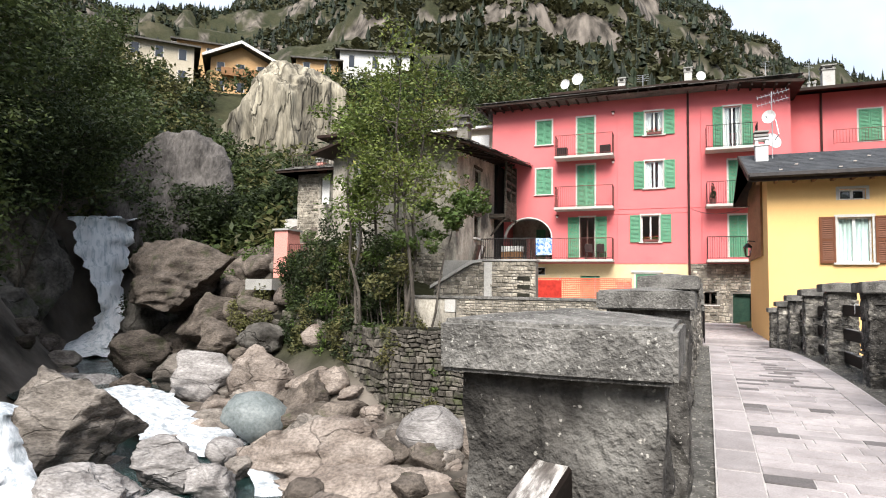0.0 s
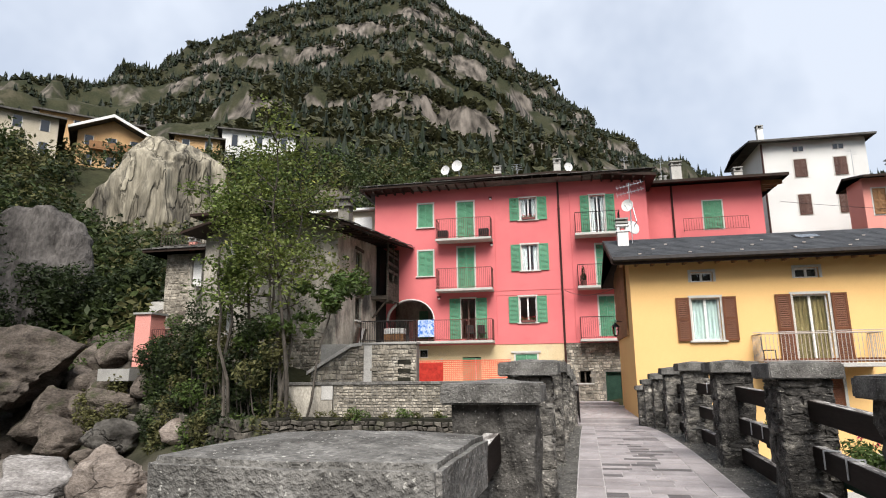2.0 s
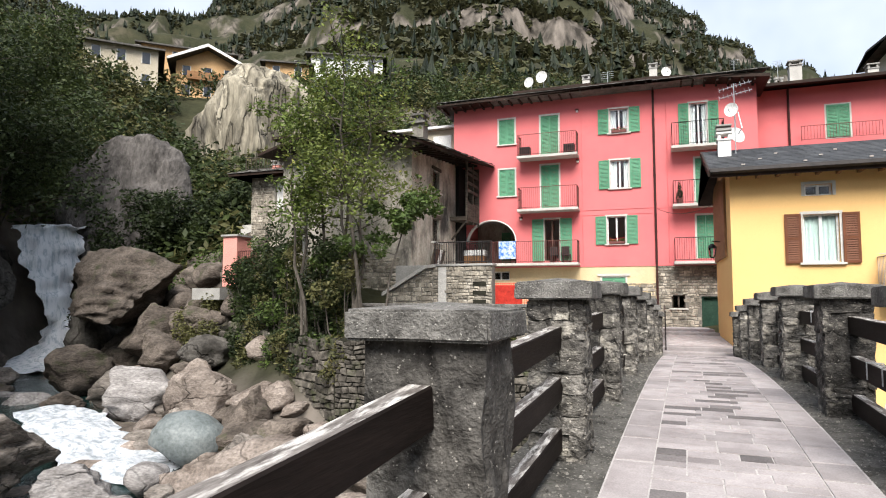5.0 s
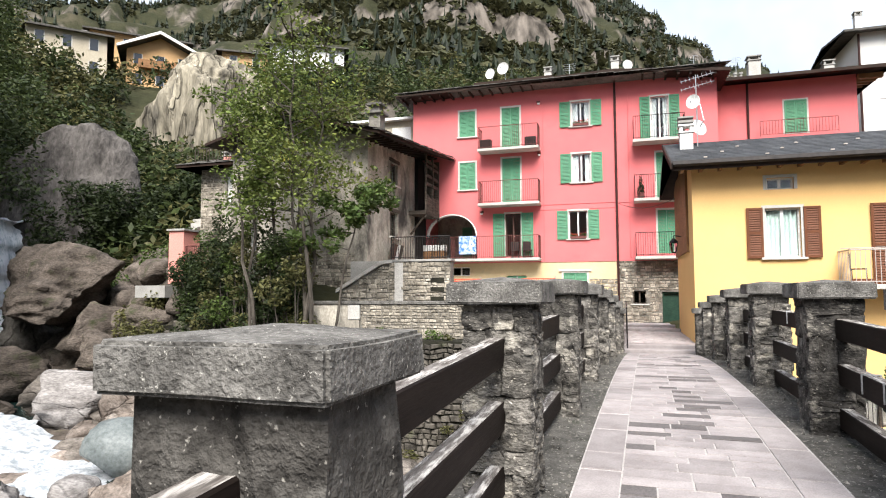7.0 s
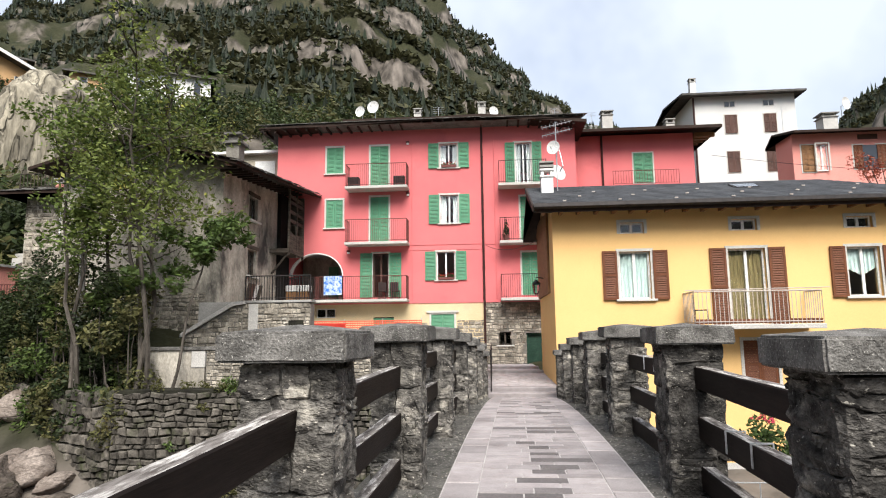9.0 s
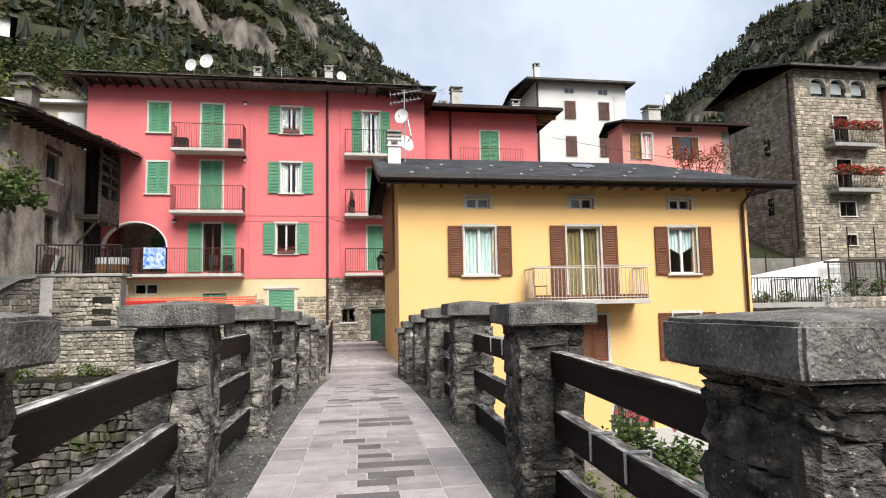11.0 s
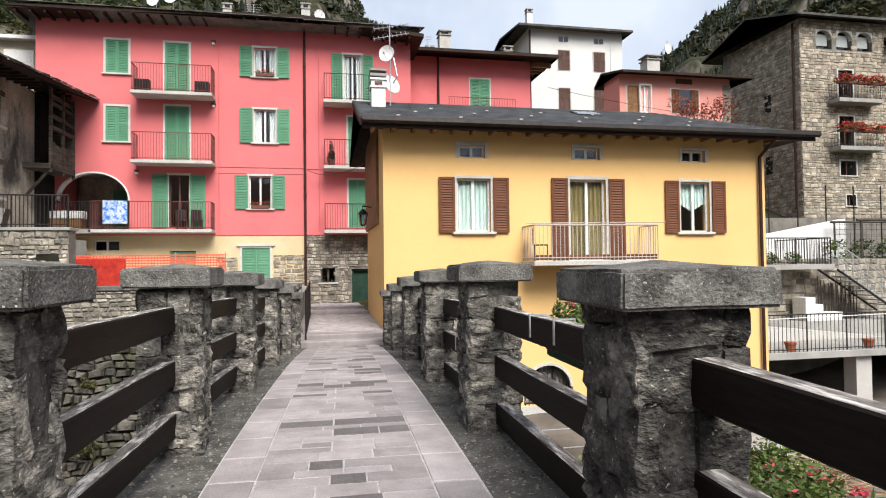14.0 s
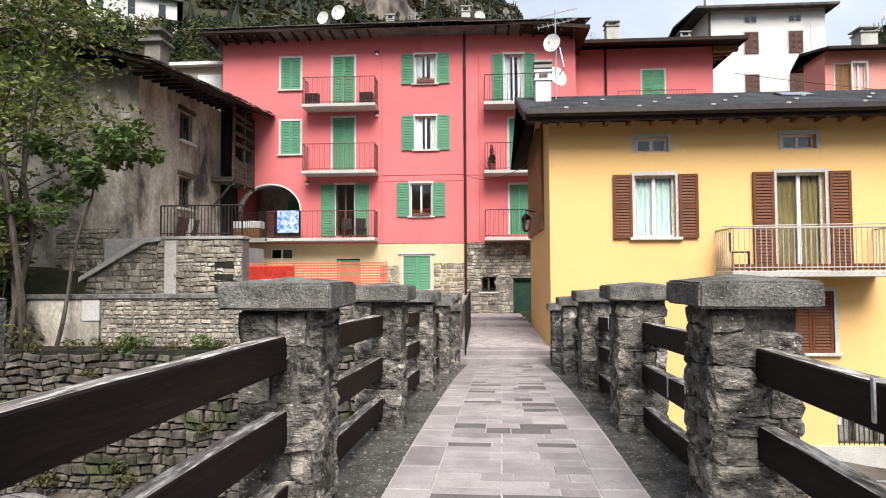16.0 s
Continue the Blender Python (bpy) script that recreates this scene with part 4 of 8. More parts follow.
    balcony(t, -8.6, -3.66, PY, 3.42, 0.95, 1.2, RUSTIRON)
    for z in (9.35, 6.32, 3.38):
        balcony(t, 1.15, 3.7, PY, z, 0.95, 1.2, IRON)
    part("loggia_railing", railing_bm([(-10.9, PY - 0.3, 3.45), (-8.55, PY - 0.85, 3.45)], 1.15, 0.1, 0.012, 0.022), IRON, t)
    part("terrace", boxes((-10.9, -8.5, PY - 0.95, PY + 0.1, 3.25, 3.44)), CONCRETE, t)
    # roof with deep dark eaves
    bm = bmesh.new()
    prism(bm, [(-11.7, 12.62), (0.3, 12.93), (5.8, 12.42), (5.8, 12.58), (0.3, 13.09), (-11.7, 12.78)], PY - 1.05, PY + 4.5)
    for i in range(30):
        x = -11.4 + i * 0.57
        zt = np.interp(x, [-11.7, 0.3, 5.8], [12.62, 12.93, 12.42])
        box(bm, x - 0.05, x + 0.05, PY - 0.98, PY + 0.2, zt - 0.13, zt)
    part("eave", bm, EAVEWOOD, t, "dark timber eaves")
    v, f = roof_courses(-11.75, 0.32, (PY - 1.12, 12.9), (PY + 4.8, 14.3), 14, 0.34, 3, 0.02, 0.04)
    tagged(from_arrays("slate_cover", v, f, ROOFSLATE, t), kind="stuff")
    v, f = roof_courses(0.30, 5.85, (PY - 1.12, 12.85), (PY + 4.8, 14.2), 14, 0.34, 4, 0.02, 0.04)
    tagged(from_arrays("slate_cover", v, f, ROOFSLATE, t), kind="stuff")
    bm = bmesh.new()
    prism(bm, [(PY - 1.1, 12.7), (PY + 4.8, 14.28), (PY + 10.3, 12.7)], -11.7, 4.9, 0)
    part("roof", bm, ROOFSLATE, t, "shallow roof of rough grey stone slates")
    # downpipe
    bm = bmesh.new()
    tube(bm, (0.30, PY - 0.08, 0.6), (0.30, PY - 0.08, 12.7), 0.06)
    tube(bm, (0.30, PY - 0.08, 12.66), (0.30, PY - 0.95, 12.85), 0.05)
    for z in (2, 5, 8, 11):
        tube(bm, (0.30, PY - 0.08, z), (0.30, PY - 0.08, z + 0.06), 0.075)
    part("downpipe", bm, COPPERPIPE, t)
    for x, z, top, q in ((-3.5, 3.3, 6.1, 0.014), (-3.5, 6.2, 9.0, 0.014), (-3.5, 9.1, 11.9, 0.014), (0.95, 3.4, 12.0, 0.02)):
        part("pipe", tube(bmesh.new(), (x, PY - 0.03, z), (x, PY - 0.03, top), q, sides=5), PINK, t)
    # chimneys and the roof dormer
    for x, y, z, w_, h in ((-3.45, 38.2, 13.4, 0.42, 1.15), (0.35, 37.2, 13.3, 0.42, 1.1), (-10.9, 38.0, 13.0, 0.5, 0.7), (-9.0, 39.2, 13.3, 0.55, 0.8)):
        chimney(t, x, y, z, w_, h)
    # the dormer's body is near-black: shade under its eaves put into the colour
    dm = part("dormer", boxes((-7.3, -3.6, 38.4, 40.5, 13.2, 14.1)), DEEPSHADE, t, "low roof storey under dark eaves")
    part("dormer_roof", boxes((-7.9, -3.2, 37.9, 41, 14.1, 14.25)), EAVEWOOD, dm)
    part("dormer_door", boxes((-6.9, -6.3, 38.36, 38.42, 13.3, 14.05), (-5.0, -4.3, 38.36, 38.42, 13.3, 14.05)), RAFTERWOOD, dm)


pink_house()


def clutter_on_pink():
    r = random.Random(3)
    # towel over the rail
    bm = bmesh.new()
    cols, rows = 14, 10
    grid = [[bm.verts.new((-8.02 + 0.96 * i / cols, PY - 0.98 - 0.02 * math.sin(i * 1.3) * j / rows, 4.64 - 0.98 * j / rows)) for i in range(cols + 1)] for j in range(rows + 1)]
    for j in range(rows):
        for i in range(cols):
            bm.faces.new((grid[j][i], grid[j][i + 1], grid[j + 1][i + 1], grid[j + 1][i]))
    towel = single("towel", bm, TOWEL, "white towel with blue shapes hung over the balcony rail", "towel")
    sol = towel.modifiers.new("thick", "SOLIDIFY")
    sol.thickness = 0.012
    # flower boxes on the sills
    for x, z in ((-1.98, 10.5), (-2.2, 4.42)):
        flower_box("flower_box", (x + 0.1, PY - 0.06, z), 0.8, r, "narrow window box with a few flowers on the sill")
    # dark boxes on the top balcony
    for x in (-6.55, -4.1):
        bm = boxes((x - 0.3, x + 0.3, PY - 0.8, PY - 0.45, 9.44, 9.95), bevel=0.02)
        for i in range(6):
            box(bm, x - 0.27, x + 0.27, PY - 0.82, PY - 0.8, 9.50 + i * 0.07, 9.54 + i * 0.07)
        single("air_conditioner", bm, IRON, "dark slatted air-conditioning unit on the balcony floor", "air conditioner")
    # chairs on the low balcony
    for x in (-5.0, -4.35):
        t = thing("garden_chair", "dark plastic garden chair on the balcony", "chair", pose(x, PY - 0.5, 3.42, 0, 0, 20))
        part("seat", boxes((-0.22, 0.22, -0.22, 0.22, 0.40, 0.44)), IRON, t)
        part("backrest", boxes((-0.22, 0.22, 0.2, 0.24, 0.44, 0.9)), IRON, t)
        for a in (-0.19, 0.19):
            for b in (-0.19, 0.19):
                part("leg", boxes((a - 0.02, a + 0.02, b - 0.02, b + 0.02, 0, 0.4)), IRON, t)
    # small red lamps by the doors
    for z in (11.95, 9.1, 6.0):
        t = thing("wall_lamp", "small red hooded lamp on the pink wall", "lamp", pose(-3.72 if z > 6.5 else -6.95, PY, z))
        part("hood", boxes((-0.1, 0.1, -0.12, 0, 0, 0.1), bevel=0.02), RUSTIRON, t)
        part("glass", boxes((-0.06, 0.06, -0.1, 0, -0.09, 0)), FRAME, t)
    # white table on the terrace
    t = thing("terrace_table", "long table under a white cloth on the terrace", "table", pose(-9.7, PY - 0.3, 3.45))
    part("cloth", boxes((-0.75, 0.75, -0.3, 0.3, 0.45, 0.78), bevel=0.03), FRAME, t, "white cloth")
    part("basket", boxes((-0.7, 0.7, -0.26, 0.26, 0, 0.46), bevel=0.02), RAFTERWOOD, t, "wicker base")
    # planter tree on a balcony
    t = thing("potted_conifer", "clipped conifer in a pot on the balcony", "potted plant", pose(1.5, PY - 0.55, 6.34))
    part("pot", tube(bmesh.new(), (0, 0, 0), (0, 0, 0.28), 0.13, 0.17, 12), RUSTIRON, t)
    leafy(t, "foliage", [(0, 0, 0.34 + 0.13 * i, 0.2 - 0.022 * i) for i in range(8)], 420, 0.05, 4, LEAFDARK)


# ---- foliage ----
def leaf_mat(name, a, b, c):
    m = material(name, a, b, 1.4, 0.6, 0.0, 8, stain=c, stain_scale=0.7, stain_at=0.62, vary=0.45, island=True, spec=0.25)
    n, k = m.node_tree.nodes, m.node_tree.links
    p = n["Principled BSDF"]
    tr = n.new("ShaderNodeBsdfTranslucent")
    k.new(p.inputs["Base Color"].links[0].from_socket, tr.inputs[0])
    mx = n.new("ShaderNodeMixShader")
    mx.inputs[0].default_value = 0.3
    k.new(p.outputs[0], mx.inputs[1])
    k.new(tr.outputs[0], mx.inputs[2])
    k.new(mx.outputs[0], n["Material Output"].inputs[0])
    return m


# dark green lowered further, so the gorge bushes carry shade in their leaf colour
LEAFDARK = leaf_mat("dark_leaf", (0.018, 0.029, 0.011), (0.043, 0.058, 0.020), (0.065, 0.068, 0.022))
LEAFMID = leaf_mat("mid_leaf", (0.050, 0.082, 0.022), (0.105, 0.150, 0.038), (0.17, 0.17, 0.035))
LEAFLIGHT = leaf_mat("light_leaf", (0.085, 0.125, 0.028), (0.16, 0.205, 0.050), (0.30, 0.27, 0.040))
LEAFOLIVE = leaf_mat("olive_scrub_leaf", (0.075, 0.08, 0.03), (0.14, 0.13, 0.05), (0.20, 0.15, 0.06))
LEAFGORGE = leaf_mat("gorge_leaf", (0.036, 0.056, 0.018), (0.085, 0.105, 0.036), (0.12, 0.115, 0.032))
LEAFRED = leaf_mat("red_leaf", (0.20, 0.05, 0.03), (0.32, 0.09, 0.05), (0.12, 0.08, 0.03))
PETAL = leaf_mat("red_petal", (0.50, 0.02, 0.03), (0.65, 0.05, 0.06), (0.6, 0.1, 0.12))
BARK = material("grey_bark", (0.05, 0.043, 0.035), (0.12, 0.105, 0.088), 6, 0.95, 0.8, 30, stretch=(1, 1, 0.25), bump_size=0.02)
TOWEL = material("blue_patterned_towel", (0.40, 0.52, 0.72), (0.66, 0.72, 0.80), 3, 0.95, 0.3, 40, stain=(0.05, 0.17, 0.55), stain_scale=5.5, stain_at=0.44)


def leaf_arrays(balls, count, size, seed, droop=0.4):
    """Small folded leaves strewn through balls (x, y, z, radius), thicker near their skins."""
    r = np.random.RandomState(seed)
    balls = np.array(balls, float)
    wgt = balls[:, 3] ** 2
    pick = r.choice(len(balls), count, p=wgt / wgt.sum())
    d = r.normal(size=(count, 3))
    d /= np.linalg.norm(d, axis=1)[:, None]
    c = balls[pick, :3] + d * (balls[pick, 3] * r.uniform(0.35, 1.05, count) ** 0.7)[:, None] * (1, 1, 0.85)
    a = r.normal(size=(count, 3)) * (1, 1, 0.6)
    a /= np.linalg.norm(a, axis=1)[:, None]
    n = d * 0.6 + r.normal(size=(count, 3)) * 0.7 + (0, 0, 0.5)
    b = np.cross(n, a)
    b /= np.linalg.norm(b, axis=1)[:, None]
    s = (size * r.uniform(0.6, 1.4, count))[:, None]
    v = np.stack([c - a * s, c + b * s * 0.45, c + a * s, c - b * s * 0.45], 1).reshape(-1, 3)
    return v, np.arange(count * 4).reshape(-1, 4)


def leafy(parent, name, balls, count, size, seed, mat, label=""):
    v, f = leaf_arrays(balls, count, size, seed)
    return tagged(from_arrays(name, v, f, mat, parent), label, kind="stuff" if name == "blossom" else "")


def flower_box(name, at, length, r, label, petal=None, big=1.0):
    t = thing(name, label, "flower box", pose(*at))
    part("trough", boxes((0, length, -0.09, 0.09, 0, 0.14), bevel=0.01), RUSTIRON, t)
    balls = [(length * (i + 0.5) / 6, r.uniform(-0.05, 0.05) * big, 0.17 + 0.06 * big * r.random(), 0.10 * big) for i in range(6)]
    if big > 2:
        balls = [(length * (i + 0.5) / 9, r.uniform(-0.1, 0.1), 0.2 + 0.2 * r.random(), 0.34) for i in range(9)]
    leafy(t, "leaves", balls, int(160 * big), 0.04 * big ** 0.6, r.randrange(99), LEAFMID)
    leafy(t, "blossom", [(x, y - 0.02, z + 0.05, q) for x, y, z, q in balls], int(60 * big ** 1.5), 0.035 * big ** 0.8, r.randrange(99), petal or PETAL)
    return t


clutter_on_pink()


# ---- yellow house ----
YY = 23.46


def yellow_house():
    t = thing("yellow_house", "two-storey yellow rendered house with brown louvred shutters and dark tiled roof", "house")
    x0, x1 = 2.70, 14.65
    wins = [(4.77, 5.75, 2.68, 4.2), (11.72, 12.7, 2.66, 4.2), (11.72, 12.7, -0.1, 1.35)]
    door = (8.15, 9.28, 1.85, 4.22)
    small = [(4.84, 5.6, 4.78, 5.14), (8.32, 9.1, 4.80, 5.16), (11.8, 12.58, 4.80, 5.16)]
    low = [(8.4, 9.4, -0.12, 1.36)]
    arches = [(6.65, 8.15, -2.3, -1.05), (9.4, 10.9, -2.3, -1.05)]
    part("wall", wall_with_openings(x0, x1, -3.6, 5.75, 0.35, wins + [door] + small + low + arches), YELLOW, t, "yellow rendered front wall").location.y = YY
    for d in ((x0, x0 + 0.35, YY + 0.35, 29.05, -3.6, 5.75), (x1 - 0.35, x1, YY + 0.35, 29.05, -3.6, 5.75), (x0, x1, 29.05, 29.4, -3.6, 5.75)):
        part("wall", boxes(d), YELLOW, t)
    bm = bmesh.new()
    prism(bm, [(YY + 0.02, 5.74), (26.2, 7.05), (29.3, 5.74)], x0 + 0.01, x0 + 0.3, 0)
    part("gable", bm, YELLOW, t)
    part("boarding", boxes((x0 - 0.08, x0 - 0.005, YY + 1.3, 29.3, 3.0, 6.0)), RAFTERWOOD, t, "honey-coloured timber boarding on the gable side")
    part("plinth", boxes((x0 - 0.03, x1 + 0.03, YY - 0.06, YY, -3.7, -2.3)), PALECONCRETE, t, "pale concrete base")
    for i, (a, b, z0, z1) in enumerate(wins):
        window(t, a, YY, z0, b - a, z1 - z0, BROWN, False, leaf=0.46, style=("aqua", "halfcurtain", "curtain")[i], wide=0.07)
    window(t, door[0], YY, door[2], door[1] - door[0], door[3] - door[2], BROWN, False, leaf=0.50, style="gold", sill=False, wide=0.08)
    for a, b, z0, z1 in small:
        window(t, a, YY, z0, b - a, z1 - z0, None, sill=False)
        # two added black boards make the loft behind the panes look unlit
        part("blind_back", boxes((a - 0.3, b + 0.3, YY + 0.36, YY + 0.4, z0 - 0.3, z1 + 0.3)), DEEPSHADE, t, "added near-black board standing in for the unlit loft")
        part("attic_void", boxes((a - 0.05, b + 0.05, YY + 0.36, YY + 0.40, z0 - 0.05, z1 + 0.05)), DEEPSHADE, t)
    window(t, low[0][0], YY, low[0][2], 1.0, 1.48, BROWN, True)
    # arched cellar windows behind iron bars
    for a, b, z0, z1 in arches:
        c, w, zs = (a + b) / 2, (b - a) / 2, -1.8
        arc = [(c + w * math.cos(q), zs + 0.72 * math.sin(q)) for q in (math.pi * i / 16 for i in range(17))]
        bm = bmesh.new()
        prism(bm, [(c, z1 + 0.01), (b, z1 + 0.01), (b, zs)] + arc[1:9], YY + 0.002, YY + 0.34)
        prism(bm, [(a, zs), (a, z1 + 0.01), (c, z1 + 0.01)] + arc[8:16], YY + 0.002, YY + 0.34)
        part("arch", bm, YELLOW, t)
        bm = bmesh.new()
        prism(bm, arc + [(c + (x - c) * 0.9, zs + (z - zs) * 0.88) for x, z in reversed(arc)], YY - 0.02, YY + 0.1)
        part("arch_trim", bm, SURROUND, t, "pale stone arch surround")
        window(t, a, YY, z0, b - a, z1 - z0, None, surround=False, sill=False, bars=3, depth=0.2, frame_mat=OLDWOOD)
        part("cellar_boards", boxes((a, b, YY + 0.3, YY + 0.34, z0, z1)), PALEBOARD, t, "grey boards behind the bars")
        bm = bmesh.new()
        for i in range(13):
            x = a + 0.06 + i * (b - a - 0.12) / 12
            tube(bm, (x, YY + 0.05, z0), (x, YY + 0.05, zs + 0.70 * math.sqrt(max(0.02, 1 - ((x - c) / w) ** 2))), 0.012, sides=5)
        part("grille", bm, IRON, t, "iron bars over the cellar window")
    # balcony
    s = part("balcony", boxes((6.65, 10.4, YY - 1.05, YY + 0.05, 1.70, 1.84), bevel=0.015), PALECONCRETE, t)
    rail_parts(s, [(6.7, YY, 1.84), (6.7, YY - 1.0, 1.84), (10.35, YY - 1.0, 1.84), (10.35, YY, 1.84)], 0.98, PALEIRON, 0.12, 0.011, 0.022)
    bm = bmesh.new()
    tube(bm, (6.45, YY - 1.0, 2.86), (10.6, YY - 1.0, 2.9), 0.014)
    part("handrail", bm, PALEIRON, s)
    part("panel", boxes((6.72, 10.33, YY - 0.99, YY - 0.97, 1.86, 2.0)), BROWN, s)
    # roof
    ze, zr, yr = 5.60, 7.05, 26.4
    gable_roof(t, x0 - 0.62, x1 + 1.0, YY - 0.75, 29.9, ze, zr, yr, EAVEWOOD, 0.12, hip=3.2)
    v, f = roof_courses(x0 - 0.64, x1 + 1.0, (YY - 0.80, ze + 0.01), (yr, zr + 0.01), 15, 0.42, 8, 0.016, hip=3.2)
    tagged(from_arrays("tile_cover", v, f, ROOFTILE, t), "flat charcoal roof tiles in courses", kind="stuff")
    bm = bmesh.new()
    prism(bm, [(YY - 0.95, ze - 0.05), (YY - 0.93, ze + 0.07), (YY - 0.79, ze + 0.07), (YY - 0.77, ze - 0.07), (YY - 0.86, ze - 0.11)], x0 - 0.62, x1 + 1.25, 0)
    part("gutter", bm, IRON, t, "black half-round gutter")
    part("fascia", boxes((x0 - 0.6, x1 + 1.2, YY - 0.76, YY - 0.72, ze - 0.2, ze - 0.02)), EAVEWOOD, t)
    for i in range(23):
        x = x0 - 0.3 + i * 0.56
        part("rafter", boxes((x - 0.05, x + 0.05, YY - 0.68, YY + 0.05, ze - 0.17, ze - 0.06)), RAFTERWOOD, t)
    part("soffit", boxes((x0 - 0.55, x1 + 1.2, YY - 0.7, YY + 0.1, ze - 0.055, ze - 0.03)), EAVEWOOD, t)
    bm = bmesh.new()
    for x in (x0 - 0.62, x0 - 0.52):
        pass
    prism(bm, [(YY - 0.8, ze - 0.16), (yr, zr - 0.16), (yr, zr + 0.03), (YY - 0.8, ze + 0.03)], x0 - 0.68, x0 - 0.62, 0)
    part("verge_board", bm, EAVEWOOD, t)
    sk = part("skylight", boxes((9.1, 10.0, 25.0, 25.6, 6.42, 6.56)), IRON, t)
    sk.matrix_basis = pose(0, 25.3, 6.49, 24.6, 0, 0) @ pose(0, -25.3, -6.38)
    p = part("pane", boxes((9.16, 9.94, 25.06, 25.54, 6.56, 6.57)), GLASS, sk)
    # snow guards
    r = random.Random(8)
    for row in range(3):
        for i in range(7):
            x = x0 + 0.4 + i * 1.75 + row * 0.6
            f_ = 0.14 + row * 0.22
            y, z = YY - 0.8 + (yr - YY + 0.8) * f_, ze + (zr - ze) * f_ + 0.04
            if x < x1 - 1.5:
                part("snow_guard", boxes((x - 0.05, x + 0.05, y - 0.03, y + 0.03, z, z + 0.035)), PALEIRON, t)
    c = chimney(t, 2.75, 25.3, 6.2, 0.42, 1.0, FRAME, FRAME)
    part("cap", boxes((2.5, 3.0, 25.05, 25.55, 7.5, 7.58), (2.5, 3.0, 25.05, 25.55, 7.66, 7.72)), CONCRETE, c)
    # downpipe
    bm = bmesh.new()
    tube(bm, (14.5, YY - 0.8, ze - 0.1), (14.42, YY - 0.1, ze - 0.6), 0.05)
    tube(bm, (14.42, YY - 0.1, ze - 0.6), (14.42, YY - 0.1, -3.2), 0.05)
    part("downpipe", bm, COPPERPIPE, t)
    return t


YELLOWHOUSE = yellow_house()


def chairs_on_yellow():
    t = thing("folding_chair", "dark folding chair on the balcony of the yellow house", "chair", pose(7.05, YY - 0.5, 1.84, 0, 0, 70))
    part("seat", boxes((-0.2, 0.2, -0.2, 0.2, 0.43, 0.46)), IRON, t)
    part("backrest", boxes((-0.2, 0.2, 0.2, 0.23, 0.46, 0.9)), IRON, t)
    for a in (-0.18, 0.18):
        for b in (-0.18, 0.18):
            part("leg", boxes((a - 0.015, a + 0.015, b - 0.015, b + 0.015, 0, 0.43)), IRON, t)
    # lantern on its bracket at the house corner
    t = thing("wall_lantern", "black iron lantern on a curled bracket", "lantern", pose(2.45, YY + 3.2, 3.1))
    bm = bmesh.new()
    tube(bm, (0.25, 0, 0.55), (-0.1, 0, 0.6), 0.02)
    tube(bm, (-0.1, 0, 0.6), (-0.1, 0, 0.45), 0.012)
    part("bracket", bm, IRON, t)
    part("glass", tube(bmesh.new(), (-0.1, 0, 0.0), (-0.1, 0, 0.35), 0.09, 0.15, 6), GLASS, t)
    bm = bmesh.new()
    tube(bm, (-0.1, 0, 0.35), (-0.1, 0, 0.5), 0.19, 0.04, 6)
    tube(bm, (-0.1, 0, -0.05), (-0.1, 0, 0.0), 0.06, 0.1, 6)
    for i in range(6):
        a = math.pi / 3 * i
        tube(bm, (-0.1 + 0.09 * math.cos(a), 0.09 * math.sin(a), 0), (-0.1 + 0.15 * math.cos(a), 0.15 * math.sin(a), 0.36), 0.01, sides=4)
    part("frame", bm, IRON, t)


chairs_on_yellow()
dish("satellite_dish", look((3.25, 25.6, 7.45), (12, 12, 12)) @ pose(0, 0, 0, 90, 0, 0) @ pose(0, 0, 0, 0, 0, 180), 0.62, "grey satellite dish on a mast by the chimney")


